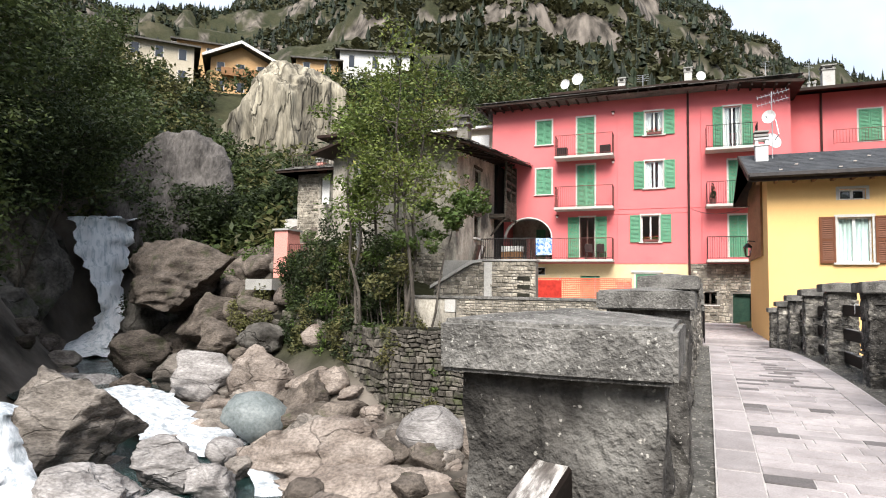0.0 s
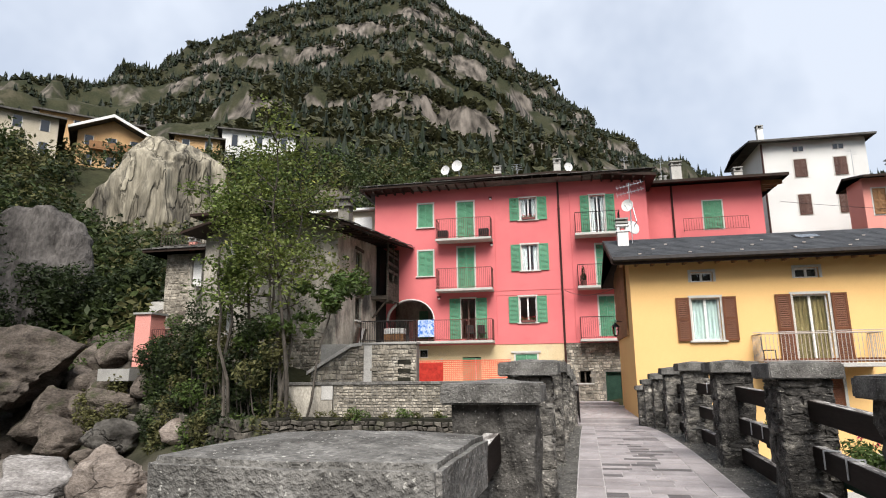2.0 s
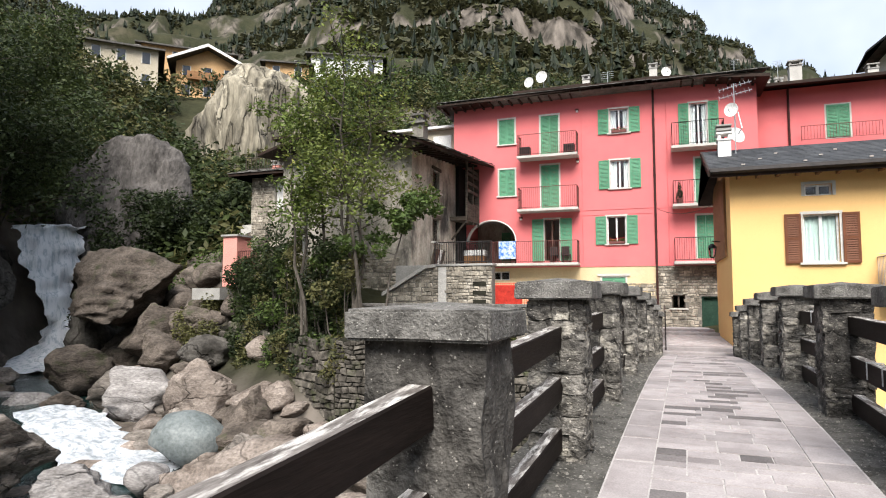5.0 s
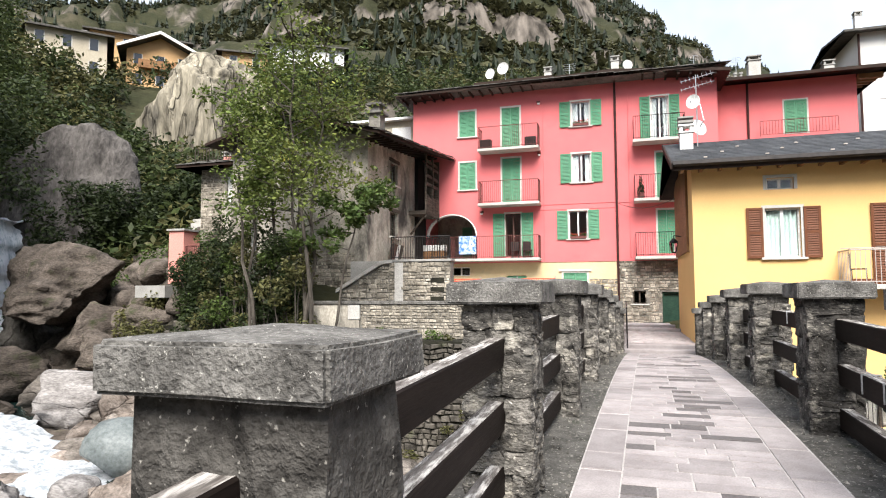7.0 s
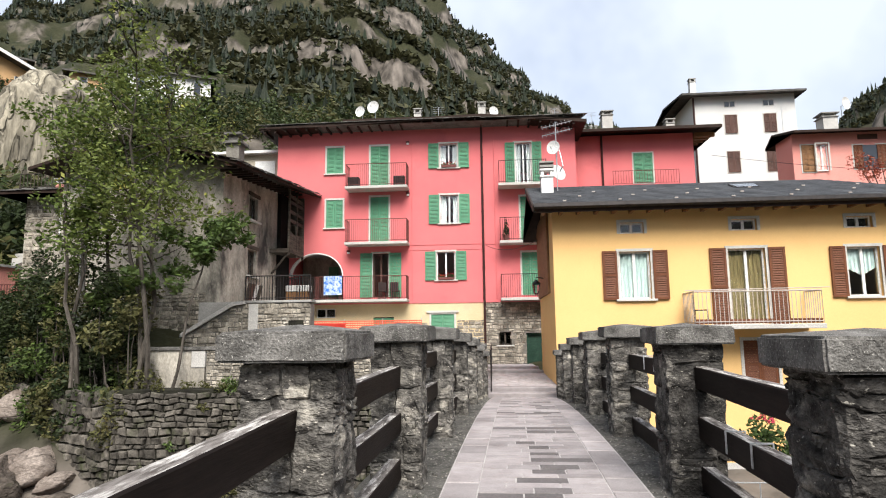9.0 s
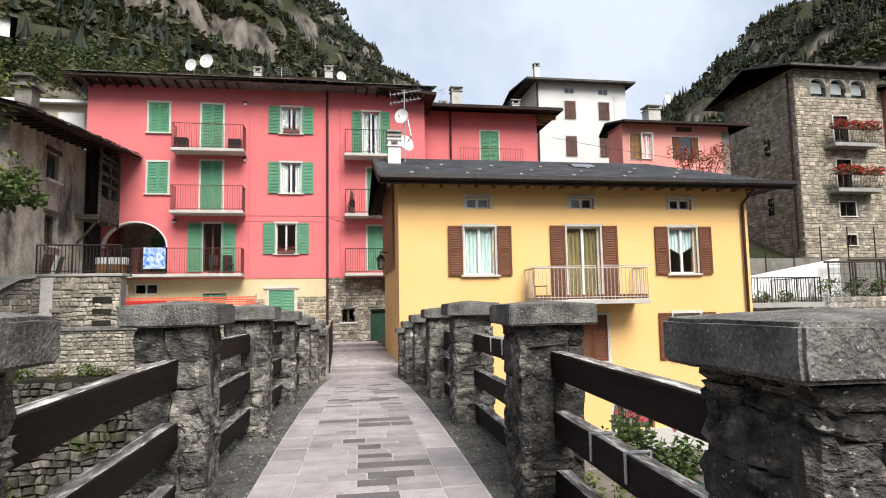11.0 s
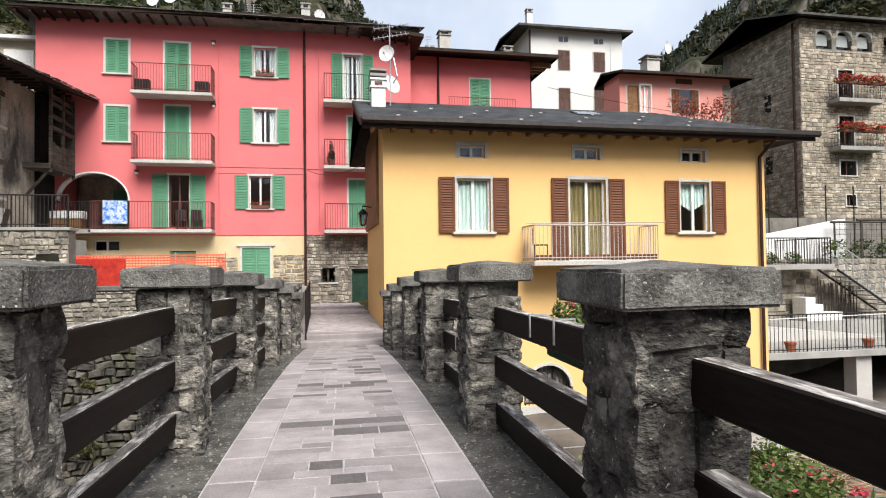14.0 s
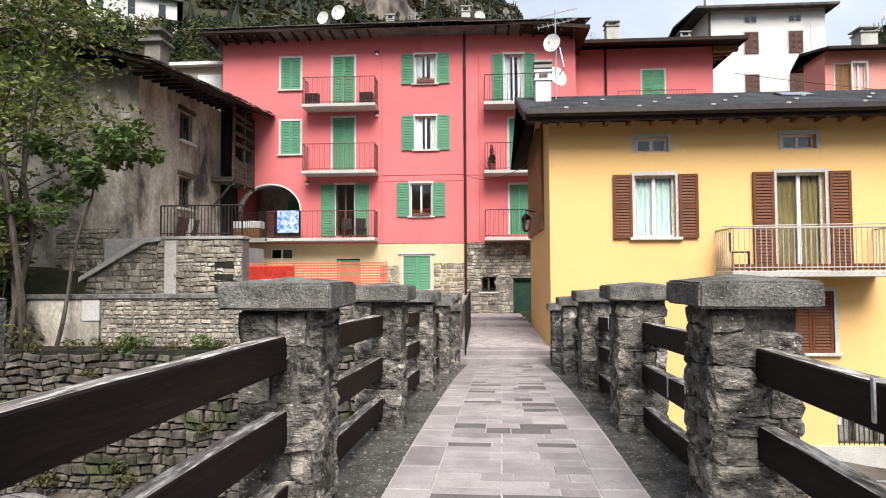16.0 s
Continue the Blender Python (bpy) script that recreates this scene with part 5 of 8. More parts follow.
# ---- far end of the bridge, walls and terraces on the bank ----
def end_of_bridge():
    # two shallow steps, then a stone-laid alley that climbs to the houses
    for i, (y, z) in enumerate(((22.2, -0.20), (22.65, -0.08))):
        t = single("stone_step", boxes((0.35, 2.75, y, y + 0.6, z - 0.25, z + 0.11), bevel=0.02), PAVER, "long worn stone step at the end of the footbridge", "step", group="steps of the alley")
    bm = bmesh.new()
    prism(bm, [(22.9, -1.5), (22.9, -0.02), (27.5, 0.02), (35.7, 0.0), (35.7, -1.5)], -0.4, 2.72, 0)
    single("alley", bm, GROUT, "sloping alley of laid stones between the houses", "path", kind="structure")
    v, f = rubble(3.1, 12.6, 0.24, 21, 0.014, (1.0, 2.2))
    v = np.array(v)
    v = np.c_[v[:, 0] - 0.4, 23.0 + v[:, 2], np.interp(23.0 + v[:, 2], [22.9, 27.5, 35.7], [-0.02, 0.02, 0.0]) - v[:, 1] + 0.004]
    tagged(from_arrays("cobbles", v, f, PAVER), "uneven grey stones laid in the alley", "paving", kind="stuff")
    for y in (28.8, 31.6):
        single("stone_step", boxes((-0.3, 2.7, y, y + 0.35, -0.1, 0.14), bevel=0.02), PAVER, "worn stone step across the alley", "step", group="steps of the alley")
    # low wall with a slab on the bank, plastered at its upstream end
    t = rubble_wall("bank_wall", "low wall of pale rubble under a dark stone coping", pose(-8.7, 23.3, 0.0), 9.2, 1.22, 0.45, 0.11, 31, WALLSTONE, JOINT, 0.022)
    part("coping", rough(boxes((-0.05, 9.2, -0.06, 0.52, 1.22, 1.33), bevel=0.012), 2, 0.008), CAP, t)
    t = thing("plastered_wall", "low plastered wall stub with a stone coping", "wall", pose(-10.95, 23.3, -0.2), kind="structure")
    bm = boxes((0, 2.2, 0, 0.45, 0, 1.42))
    bmesh.ops.subdivide_edges(bm, edges=bm.edges[:], cuts=6, use_grid_fill=True)
    part("body", rough(bm, 3, 0.012), OLDPLASTER, t)
    part("coping", boxes((-0.08, 2.2, -0.07, 0.52, 1.42, 1.53), bevel=0.012), CAP, t)
    part("quoin", boxes((1.75, 2.22, -0.03, 0.3, 0.85, 1.4), bevel=0.02), PALECONCRETE, t)
    # slab on posts by the bridge end
    t = thing("stone_bench", "broad stone slab on a low wall beside the bridge end", "wall", pose(-2.1, 22.35, 0.1), kind="structure")
    part("body", boxes((0.1, 2.4, 0.1, 0.9, 0, 1.1)), MORTAR, t)
    part("slab", rough(boxes((0, 2.55, 0, 1.0, 1.1, 1.24), bevel=0.015), 2, 0.01), CAP, t)
    bm = railing_bm([(0.62, 22.6, -0.1), (0.62, 28.5, 0.0)], 1.25, 0.12, 0.012, 0.02)
    single("alley_railing", bm, IRON, "dark iron railing beside the alley", "railing")
    # ledge and retaining wall down to the river
    t = rubble_wall("retaining_wall", "tall retaining wall of dark rounded river stones with moss", pose(-11.2, 22.35, -4.6), 11.4, 4.55, 0.9, 0.2, 41, BANKSTONE, DARKJOINT, 0.10, width=(0.7, 2.2), wave=0.5)
    part("top", boxes((0, 11.4, 0, 1.0, 4.5, 4.62)), DARKJOINT, t)
    d = Vector((-26.0, 29.5, 0)) - Vector((-11.2, 22.35, 0))
    ang = math.degrees(math.atan2(d.y, d.x))
    t = rubble_wall("retaining_wall", "mossy retaining wall of dark boulders under the bushes", pose(-26.0, 29.5, -4.0, 0, 0, ang + 180), d.length, 4.6, 0.9, 0.34, 43, BANKSTONE, DARKJOINT, 0.12,
                    top=lambda u: 4.5 + 0.6 * math.sin(u * 0.9) * 0.3 - 0.05 * u, width=(0.75, 1.7), wave=0.75)


end_of_bridge()


def ramp_and_terrace():
    t = rubble_wall("terrace_wall", "rubble stone terrace wall below the old house", pose(-8.45, 25.5, 0.4), 2.55, 2.45, 0.5, 0.16, 51, WALLSTONE, JOINT, 0.03)
    part("coping", rough(boxes((-0.05, 2.6, -0.06, 0.56, 2.45, 2.54), bevel=0.01), 2, 0.01), CONCRETE, t)
    part("pier", boxes((0.25, 0.6, -0.05, 0.02, 0.3, 2.42)), PALECONCRETE, t, "pale patched strip of mortar")
    for i in range(4):
        part("step", boxes((1.75, 2.3, -0.05, 0.1, 0.55 + i * 0.36, 0.72 + i * 0.36)), DARKJOINT, t)
    t = thing("ramp_wall", "sloping wall with a broad pale coping beside the steps", "wall", pose(-10.6, 25.5, 0.4), kind="structure")
    bm = bmesh.new()
    prism(bm, [(0, 0), (2.15, 0), (2.15, 2.4), (1.9, 2.38), (0, 1.3)], 0.02, 0.5)
    part("core", bm, JOINT, t)
    v, f = rubble(2.15, 2.4, 0.16, 55, 0.025, top=lambda u: 1.3 + u * 0.55)
    tagged(from_arrays("rubble", v, f, WALLSTONE, t), kind="stuff")
    bm = bmesh.new()
    prism(bm, [(-0.15, 1.22), (1.85, 2.36), (2.3, 2.42), (2.3, 2.54), (1.8, 2.5), (-0.15, 1.36)], -0.12, 0.75)
    part("coping", bm, PALECONCRETE, t, "pale smooth coping")
    # orange safety net in front of the ground storey
    t = thing("safety_net", "orange plastic safety net on posts in front of the wall", "fence", pose(-7.15, 29.0, 0.95))
    bm = bmesh.new()
    for i in range(50):
        x = 4.9 * i / 49
        box(bm, x - 0.012, x + 0.012, 0, 0.01, 0, 1.25)
    for j in range(15):
        box(bm, 0, 4.9, 0.002, 0.012, j * 0.089 - 0.022, j * 0.089 + 0.022)
    part("mesh", bm, NETORANGE, t)
    for i in range(4):
        part("post", tube(bmesh.new(), (4.9 * i / 3, 0.03, -0.6), (4.9 * i / 3, 0.03, 1.35), 0.02), GALV, t)
    single("red_tarpaulin", rough(boxes((-7.1, -5.45, 28.86, 28.95, 0.86, 2.1), bevel=0.02), 3, 0.04), NETRED, "folded red tarpaulin behind the net", "tarpaulin")
    bm = boxes((-11.0, 0.4, 25.95, 35.9, -1.4, 0.85))
    single("courtyard", bm, CONCRETE, "raised concrete court in front of the pink house", "terrace", kind="structure")
    # dark planks leaning on the sill of the old house
    t = thing("stacked_planks", "dark boards and a white frame leaning under the window", "planks", pose(-10.35, 29.9, 3.0))
    for i, mat in enumerate((OLDWOOD, DARKBROWN, FRAME, OLDWOOD)):
        part("plank", boxes((0.03, 0.08, i * 0.42, i * 0.42 + 0.36, 0, 1.0)), mat, t).rotation_euler = (0, radians(14), 0)
    railing("terrace_railing", [(-8.4, 25.6, 2.95), (-5.95, 25.6, 2.95)], 0.9, 0.1, "dark iron railing on the terrace wall")
    single("terrace_floor", boxes((-10.4, -8.6, 26.05, 34.6, 0.8, 2.93)), CONCRETE, "concrete terrace floor before the old house", "terrace", kind="structure")


NETORANGE = material("orange_net", (0.62, 0.09, 0.05), (0.74, 0.15, 0.09), 3, 0.7, 0.0, 20)
NETRED = material("red_tarp", (0.34, 0.025, 0.018), (0.46, 0.04, 0.025), 2, 0.6, 0.3, 10)
ramp_and_terrace()


# ---- old house ----
def old_house():
    t = thing("old_house", "weathered grey plaster house with stained walls and a stone slate roof", "house")
    # the side towards the court runs along y at x = -10.4; it is built along x and turned
    side = pose(-10.4, 27.8, 0, 0, 0, 90)
    op = [(2.75, 3.75, 6.98, 8.10), (2.75, 3.75, 4.38, 5.60)]
    bm = wall_with_openings(0, 6.4, 0.8, 9.0, 0.45, op)
    bmesh.ops.transform(bm, matrix=side, verts=bm.verts)
    part("wall", bm, OLDPLASTER, t, "stained plaster wall")
    part("wall", boxes((-17.5, -10.85, 27.8, 28.25, -0.5, 8.5)), OLDPLASTER, t)
    part("wall", boxes((-17.5, -17.05, 28.25, 35, -0.5, 8.5)), OLDPLASTER, t)
    v, f = rubble(2.2, 3.2, 0.17, 61, 0.03)
    s = from_arrays("rubble", v, f, WALLSTONE, t)
    s.location = (-13.2, 27.78, 0.2)
    tagged(s, kind="stuff")
    for z0, z1 in ((6.98, 8.10), (4.38, 5.60)):
        w = part("window", boxes((-10.62, -10.54, 30.55, 30.63, z0, z1), (-10.62, -10.54, 31.47, 31.55, z0, z1), (-10.62, -10.54, 30.63, 31.47, z1 - 0.08, z1), (-10.62, -10.54, 31.02, 31.08, z0, z1 - 0.08)), OLDWOOD, t, "old wooden window")
        part("pane", boxes((-10.66, -10.64, 30.6, 31.5, z0, z1)), GLASS, w)
        part("sill", boxes((-10.5, -10.25, 30.4, 31.7, z0 - 0.09, z0)), SURROUND, w)
        part("lintel", boxes((-10.5, -10.33, 30.4, 31.7, z1 + 0.02, z1 + 0.18)), OLDWOOD, w)
    # timber gallery between the house and the pink wall
    g = part("gallery", boxes((-10.5, -9.4, 33.2, 35.6, 5.75, 5.95)), OLDWOOD, t, "old timber gallery with crooked boards")
    r = random.Random(6)
    for i in range(11):
        y = 33.25 + i * 0.215
        part("board", rough(boxes((-9.46, -9.41, y, y + 0.17, 5.95, 6.75 + r.uniform(-0.05, 0.1))), 4, 0.01, i), OLDWOOD, g)
    for y in (33.25, 34.4, 35.5):
        part("post", boxes((-9.5, -9.4, y, y + 0.1, 5.6, 9.0)), OLDWOOD, g)
    for i, z in enumerate((7.35, 7.8, 8.3, 8.6)):
        part("board", rough(boxes((-9.5, -9.44, 33.3, 35.5, z, z + 0.16)), 3, 0.02, i), OLDWOOD, g)
    part("gallery_end", boxes((-10.2, -9.42, 35.52, 35.6, 5.95, 9.0)), OLDWOOD, t)
    # wall behind the gallery, its shade painted as a near-black colour
    part("gallery_wall", boxes((-10.4, -10.2, 34.2, 35.6, 0.8, 9.0)), DEEPSHADE, t)
    bm = bmesh.new()
    tube(bm, (-9.5, 33.4, 5.75), (-10.35, 33.4, 4.7), 0.06)
    part("brace", bm, OLDWOOD, t)
    # roof: low slope, ragged stone slates over dark boards
    bm = bmesh.new()
    lo = [(-9.35, 26.6, 8.45), (-8.5, 35.6, 9.0), (-14.5, 35.6, 10.9), (-14.0, 26.6, 9.75), (-18.2, 26.6, 8.5), (-18.2, 35.6, 9.2)]
    a = [bm.verts.new(p) for p in lo]
    b = [bm.verts.new((p[0], p[1], p[2] + 0.13)) for p in lo]
    for f in ((0, 1, 2, 3), (3, 2, 5, 4)):
        bm.faces.new([a[i] for i in f]), bm.faces.new([b[i] for i in reversed(f)])
    for i, j in ((0, 1), (1, 2), (2, 5), (5, 4), (4, 3), (3, 0)):
        bm.faces.new((a[i], a[j], b[j], b[i]))
    bmesh.ops.recalc_face_normals(bm, faces=bm.faces)
    part("roof", bm, EAVEWOOD, t, "dark boards under ragged stone slates")
    part("gable", prism(bmesh.new(), [(-17.4, 8.3), (-10.45, 8.3), (-10.45, 8.6), (-14.0, 9.6), (-17.4, 8.6)], 27.81, 28.2), OLDPLASTER, t)
    rr = np.random.RandomState(7)
    v, f = [], []
    for i in range(9):
        for j in range(22):
            q0, q1 = i / 9, min(1, (i + 1.4) / 9)
            s0, s1 = j / 22 + rr.uniform(-0.006, 0.006), (j + 0.97) / 22
            def at(q, s, up):
                lo_, hi_ = Vector((-9.25 + 0.85 * s, 26.5 + 9.15 * s, 8.58 + 0.55 * s)), Vector((-14.2, 26.5 + 9.15 * s, 9.9 + 1.1 * s))
                p = lo_ + (hi_ - lo_) * q
                return (p.x + rr.uniform(-0.05, 0.05), p.y, p.z + up)
            k = len(v)
            u = rr.uniform(0.02, 0.07)
            v += [at(q0, s0, u), at(q0, s1, u), at(q1, s1, 0.02), at(q1, s0, 0.02), at(q0, s0, -0.02), at(q0, s1, -0.02)]
            f += [(k, k + 1, k + 2, k + 3), (k + 4, k + 5, k + 1, k)]
    tagged(from_arrays("slate_cover", v, f, ROOFSLATE, t), "loose rough stone slates", kind="stuff")
    for i in range(16):
        y = 26.9 + i * 0.56
        part("rafter", boxes((-10.4, -9.45, y - 0.05, y + 0.05, 8.36 + 0.05 * i, 8.46 + 0.05 * i)), EAVEWOOD, t)
    c = part("chimney", rough(boxes((-10.75, -10.2, 28.7, 29.3, 8.7, 10.0)), 3, 0.05), JOINT, t, "squat rubble chimney")
    part("cap", boxes((-10.9, -10.05, 28.55, 29.45, 10.0, 10.1), (-10.7, -10.25, 28.75, 29.25, 10.1, 10.4), (-10.85, -10.1, 28.6, 29.4, 10.4, 10.5)), ROOFSLATE, c)
    # pale flat-roofed house part behind
    b = thing("pale_annex", "pale rendered upper storey behind the old roof", "house")
    part("wall", boxes((-16.5, -11.05, 37.0, 41, 3, 12.0)), BEIGE, b)
    part("roof", boxes((-16.8, -11.0, 36.6, 41.3, 12.0, 12.15)), FRAME, b)
    part("shutter", boxes((-12.8, -11.6, 36.95, 37.0, 10.2, 11.6)), FRAME, b)


old_house()


def left_house():
    t = thing("stone_house", "old rubble house with patchy plaster and a low slate roof", "house")
    op = [(1.75, 2.4, 2.6, 4.3), (5.2, 5.9, 2.4, 4.0)]
    part("wall", wall_with_openings(0, 10, 0, 4.6, 0.4, op), OLDPLASTER, t).matrix_basis = pose(-23.4, 33.0, 4.3)
    v, f = rubble(1.6, 4.5, 0.18, 71, 0.03)
    s = from_arrays("rubble", v, f, WALLSTONE, t)
    s.location = (-23.4, 32.99, 4.3)
    tagged(s, kind="stuff")
    part("wall", boxes((-23.4, -23.0, 33.4, 39, 3.5, 8.9)), OLDPLASTER, t)
    w = part("window", boxes((-21.65, -21.0, 33.15, 33.2, 6.9, 8.6)), FRAME, t, "pale cloth hung in the window opening")
    gable_roof(t, -24.4, -13.0, 32.0, 40.0, 9.05, 10.2, 36, EAVEWOOD, 0.16)
    v, f = roof_courses(-24.45, -13.0, (31.95, 9.06), (36, 10.2), 8, 0.5, 73, 0.04, 0.08)
    tagged(from_arrays("slate_cover", v, f, ROOFSLATE, t), kind="stuff")
    part("upper_wall", boxes((-22.4, -18.0, 35.0, 38.5, 9.0, 11.6)), OLDPLASTER, t)
    part("upper_roof", boxes((-22.9, -17.5, 34.2, 39, 11.6, 11.78)), EAVEWOOD, t)
    part("door", boxes((-21.4, -20.6, 34.93, 35.0, 9.9, 11.0)), RAFTERWOOD, t)
    part("balcony_rail", railing_bm([(-24.2, 33.4, 9.5), (-19, 33.4, 9.5)], 0.8, 0.2, 0.02, 0.03), OLDWOOD, t)
    c = chimney(t, -22.6, 34.5, 9.3, 0.5, 0.7, SALMON, CONCRETE)
    h = thing("brick_hut", "small pink brick hut with a wooden gate on the slope", "hut", pose(-21.8, 28.6, 2.6))
    part("wall", boxes((0, 0.9, 0, 1.2, -0.5, 2.2)), SALMON, h)
    part("gate", railing_bm([(0.95, 0.1, 0.2), (2.1, 0.1, 0.2)], 1.2, 0.12, 0.02, 0.03), RUSTIRON, h)
    part("roof", boxes((-0.1, 1.0, -0.1, 1.3, 2.2, 2.3)), CONCRETE, h)
    part("platform", boxes((-1.2, 0.6, -0.9, 0.2, -1.2, -0.6)), CONCRETE, h)
    # concrete stair and path up the slope
    for i in range(9):
        single("path_step", boxes((-25.6 - i * 0.75, -24.4 - i * 0.75, 34.5 + i * 1.1, 35.7 + i * 1.1, 4.2 + i * 0.42, 5.4 + i * 0.42)), PALECONCRETE, "pale concrete step of the slope path", "step", group="steps of the slope path")


left_house()


# ---- houses behind ----
def louvre_window(t, x, y, z, w, h, mat):
    win = part("window", boxes((x - 0.08, x + w + 0.08, y - 0.02, y + 0.02, z - 0.08, z + h + 0.08)), SURROUND, t)
    for a in (0, 1):
        part("shutter", shutter_bm(w / 2 - 0.01, h), mat, win).location = (x + a * w / 2, y - 0.03, z)


def white_house():
    t = thing("white_house", "tall white rendered house with closed brown shutters", "house")
    x0, x1, y = 14.9, 21.75, 45.7
    part("wall", boxes((x0, x1, y, 51, 3, 17.7)), WHITE, t, "white rendered wall")
    for x in (17.0, 19.6):
        louvre_window(t, x, y, 15.0, 0.82, 1.3, DARKBROWN)
        louvre_window(t, x, y, 12.25, 0.82, 1.45, DARKBROWN)
        s = part("window", boxes((x, x + 0.75, y - 0.02, y + 0.02, 16.85, 17.3)), SURROUND, t)
        for k in (0, 1):
            part("pane", boxes((x + 0.05 + k * 0.36, x + 0.36 + k * 0.36, y - 0.03, y - 0.015, 16.9, 17.25)), GLASSDARK, s)
    gable_roof(t, x0 - 0.9, x1 + 0.5, y - 0.7, 52, 17.75, 18.3, 49.5, ROOFSLATE, 0.14)
    c = chimney(t, 15.4, 47.0, 18.0, 0.4, 1.3, FRAME)
    bm = bmesh.new()
    tube(bm, (x0 + 0.05, y - 0.06, 9), (x0 + 0.05, y - 0.06, 17.6), 0.07)
    part("downpipe", bm, COPPERPIPE, t)


def pink_annex():
    t = thing("pink_annex", "lower pink wing with deep timber eaves", "house")
    y = 38.0
    part("wall", boxes((5.3, 12.2, y, 44, 2, 12.7)), PINK, t, "pink rendered wall")
    louvre_window(t, 8.85, y, 9.9, 1.05, 1.7, GREEN)
    part("balcony", railing_bm([(7.6, y - 0.4, 9.7), (11.2, y - 0.4, 9.7)], 0.8, 0.14, 0.01, 0.016), RUSTIRON, t)
    bm = bmesh.new()
    tube(bm, (7.1, y - 0.08, 9), (7.1, y - 0.08, 12.7), 0.06)
    part("downpipe", bm, COPPERPIPE, t)
    gable_roof(t, 4.6, 13.4, y - 1.2, 45, 12.75, 13.5, 41, EAVEWOOD, 0.16)
    for i in range(5):
        part("purlin", boxes((12.2, 13.3, y - 0.3 + i * 0.9, y - 0.1 + i * 0.9, 12.35 + i * 0.12, 12.6 + i * 0.12)), RAFTERWOOD, t)
    for x, w, h in ((7.9, 0.62, 1.45), (11.6, 0.5, 0.8), (3.9, 0.5, 1.0)):
        chimney(t, x, 40.2, 13.2, w, h)
    for x in (6.9, 7.2):
        bm = bmesh.new()
        tube(bm, (x, 40, 13), (x, 40, 13.9), 0.08)
        tube(bm, (x, 40, 13.9), (x, 40, 14.0), 0.12)
        part("flue", bm, CONCRETE, t)
    b = thing("grey_house", "grey rendered house behind with flat chimneys", "house")
    part("wall", boxes((5.0, 9.5, 52, 58, 6, 17.2)), BEIGE, b)
    gable_roof(b, 4.3, 10.2, 51.4, 59, 17.2, 18.2, 55, ROOFSLATE, 0.15)
    chimney(b, 6.0, 53, 17.3, 0.8, 0.9)
    chimney(b, 8.2, 53, 17.3, 0.8, 0.7)


def salmon_house():
    t = thing("salmon_house", "salmon rendered house with wooden shutters", "house")
    y = 40.0
    part("wall", boxes((18.5, 25.9, y, 42, 2, 13.0)), SALMON, t)
    louvre_window(t, 19.0, y, 10.7, 0.7, 1.6, RAFTERWOOD)
    window(t, 19.75, y - 0.2, 10.7, 0.65, 1.6, None, sill=False)
    louvre_window(t, 21.9, y, 10.8, 0.5, 1.4, BROWN)
    louvre_window(t, 23.2, y, 10.8, 0.5, 1.4, BROWN)
    part("window", boxes((22.4, 23.2, y - 0.03, y + 0.01, 10.7, 12.2)), GLASSDARK, t)
    part("window", boxes((22.2, 23.3, y - 0.03, y + 0.01, 12.55, 12.85)), DARKBROWN, t)
    part("quoin", boxes((25.4, 25.93, y - 0.03, y + 0.5, 4, 12.6)), JOINT, t)
    gable_roof(t, 18.3, 27.0, y - 0.8, 43, 13.0, 13.6, 42, EAVEWOOD, 0.14)
    chimney(t, 21.4, 41.5, 13.2, 0.85, 1.2)
    r = thing("red_tree", "small tree with red autumn leaves", "tree", pose(20.9, 35.5, 6.8))
    bm = bmesh.new()
    for i in range(9):
        a = i * 0.7
        tube(bm, (0, 0, 0), (1.4 * math.cos(a), 1.0 * math.sin(a), 3.0 + 0.3 * (i % 3)), 0.05, 0.012, 5)
    part("trunk", bm, BARK, r)
    leafy(r, "crown", [(1.3 * math.cos(i * 0.9), 0.9 * math.sin(i * 0.9), 2.6 + 0.25 * (i % 4), 0.6) for i in range(10)], 900, 0.09, 5, LEAFRED)


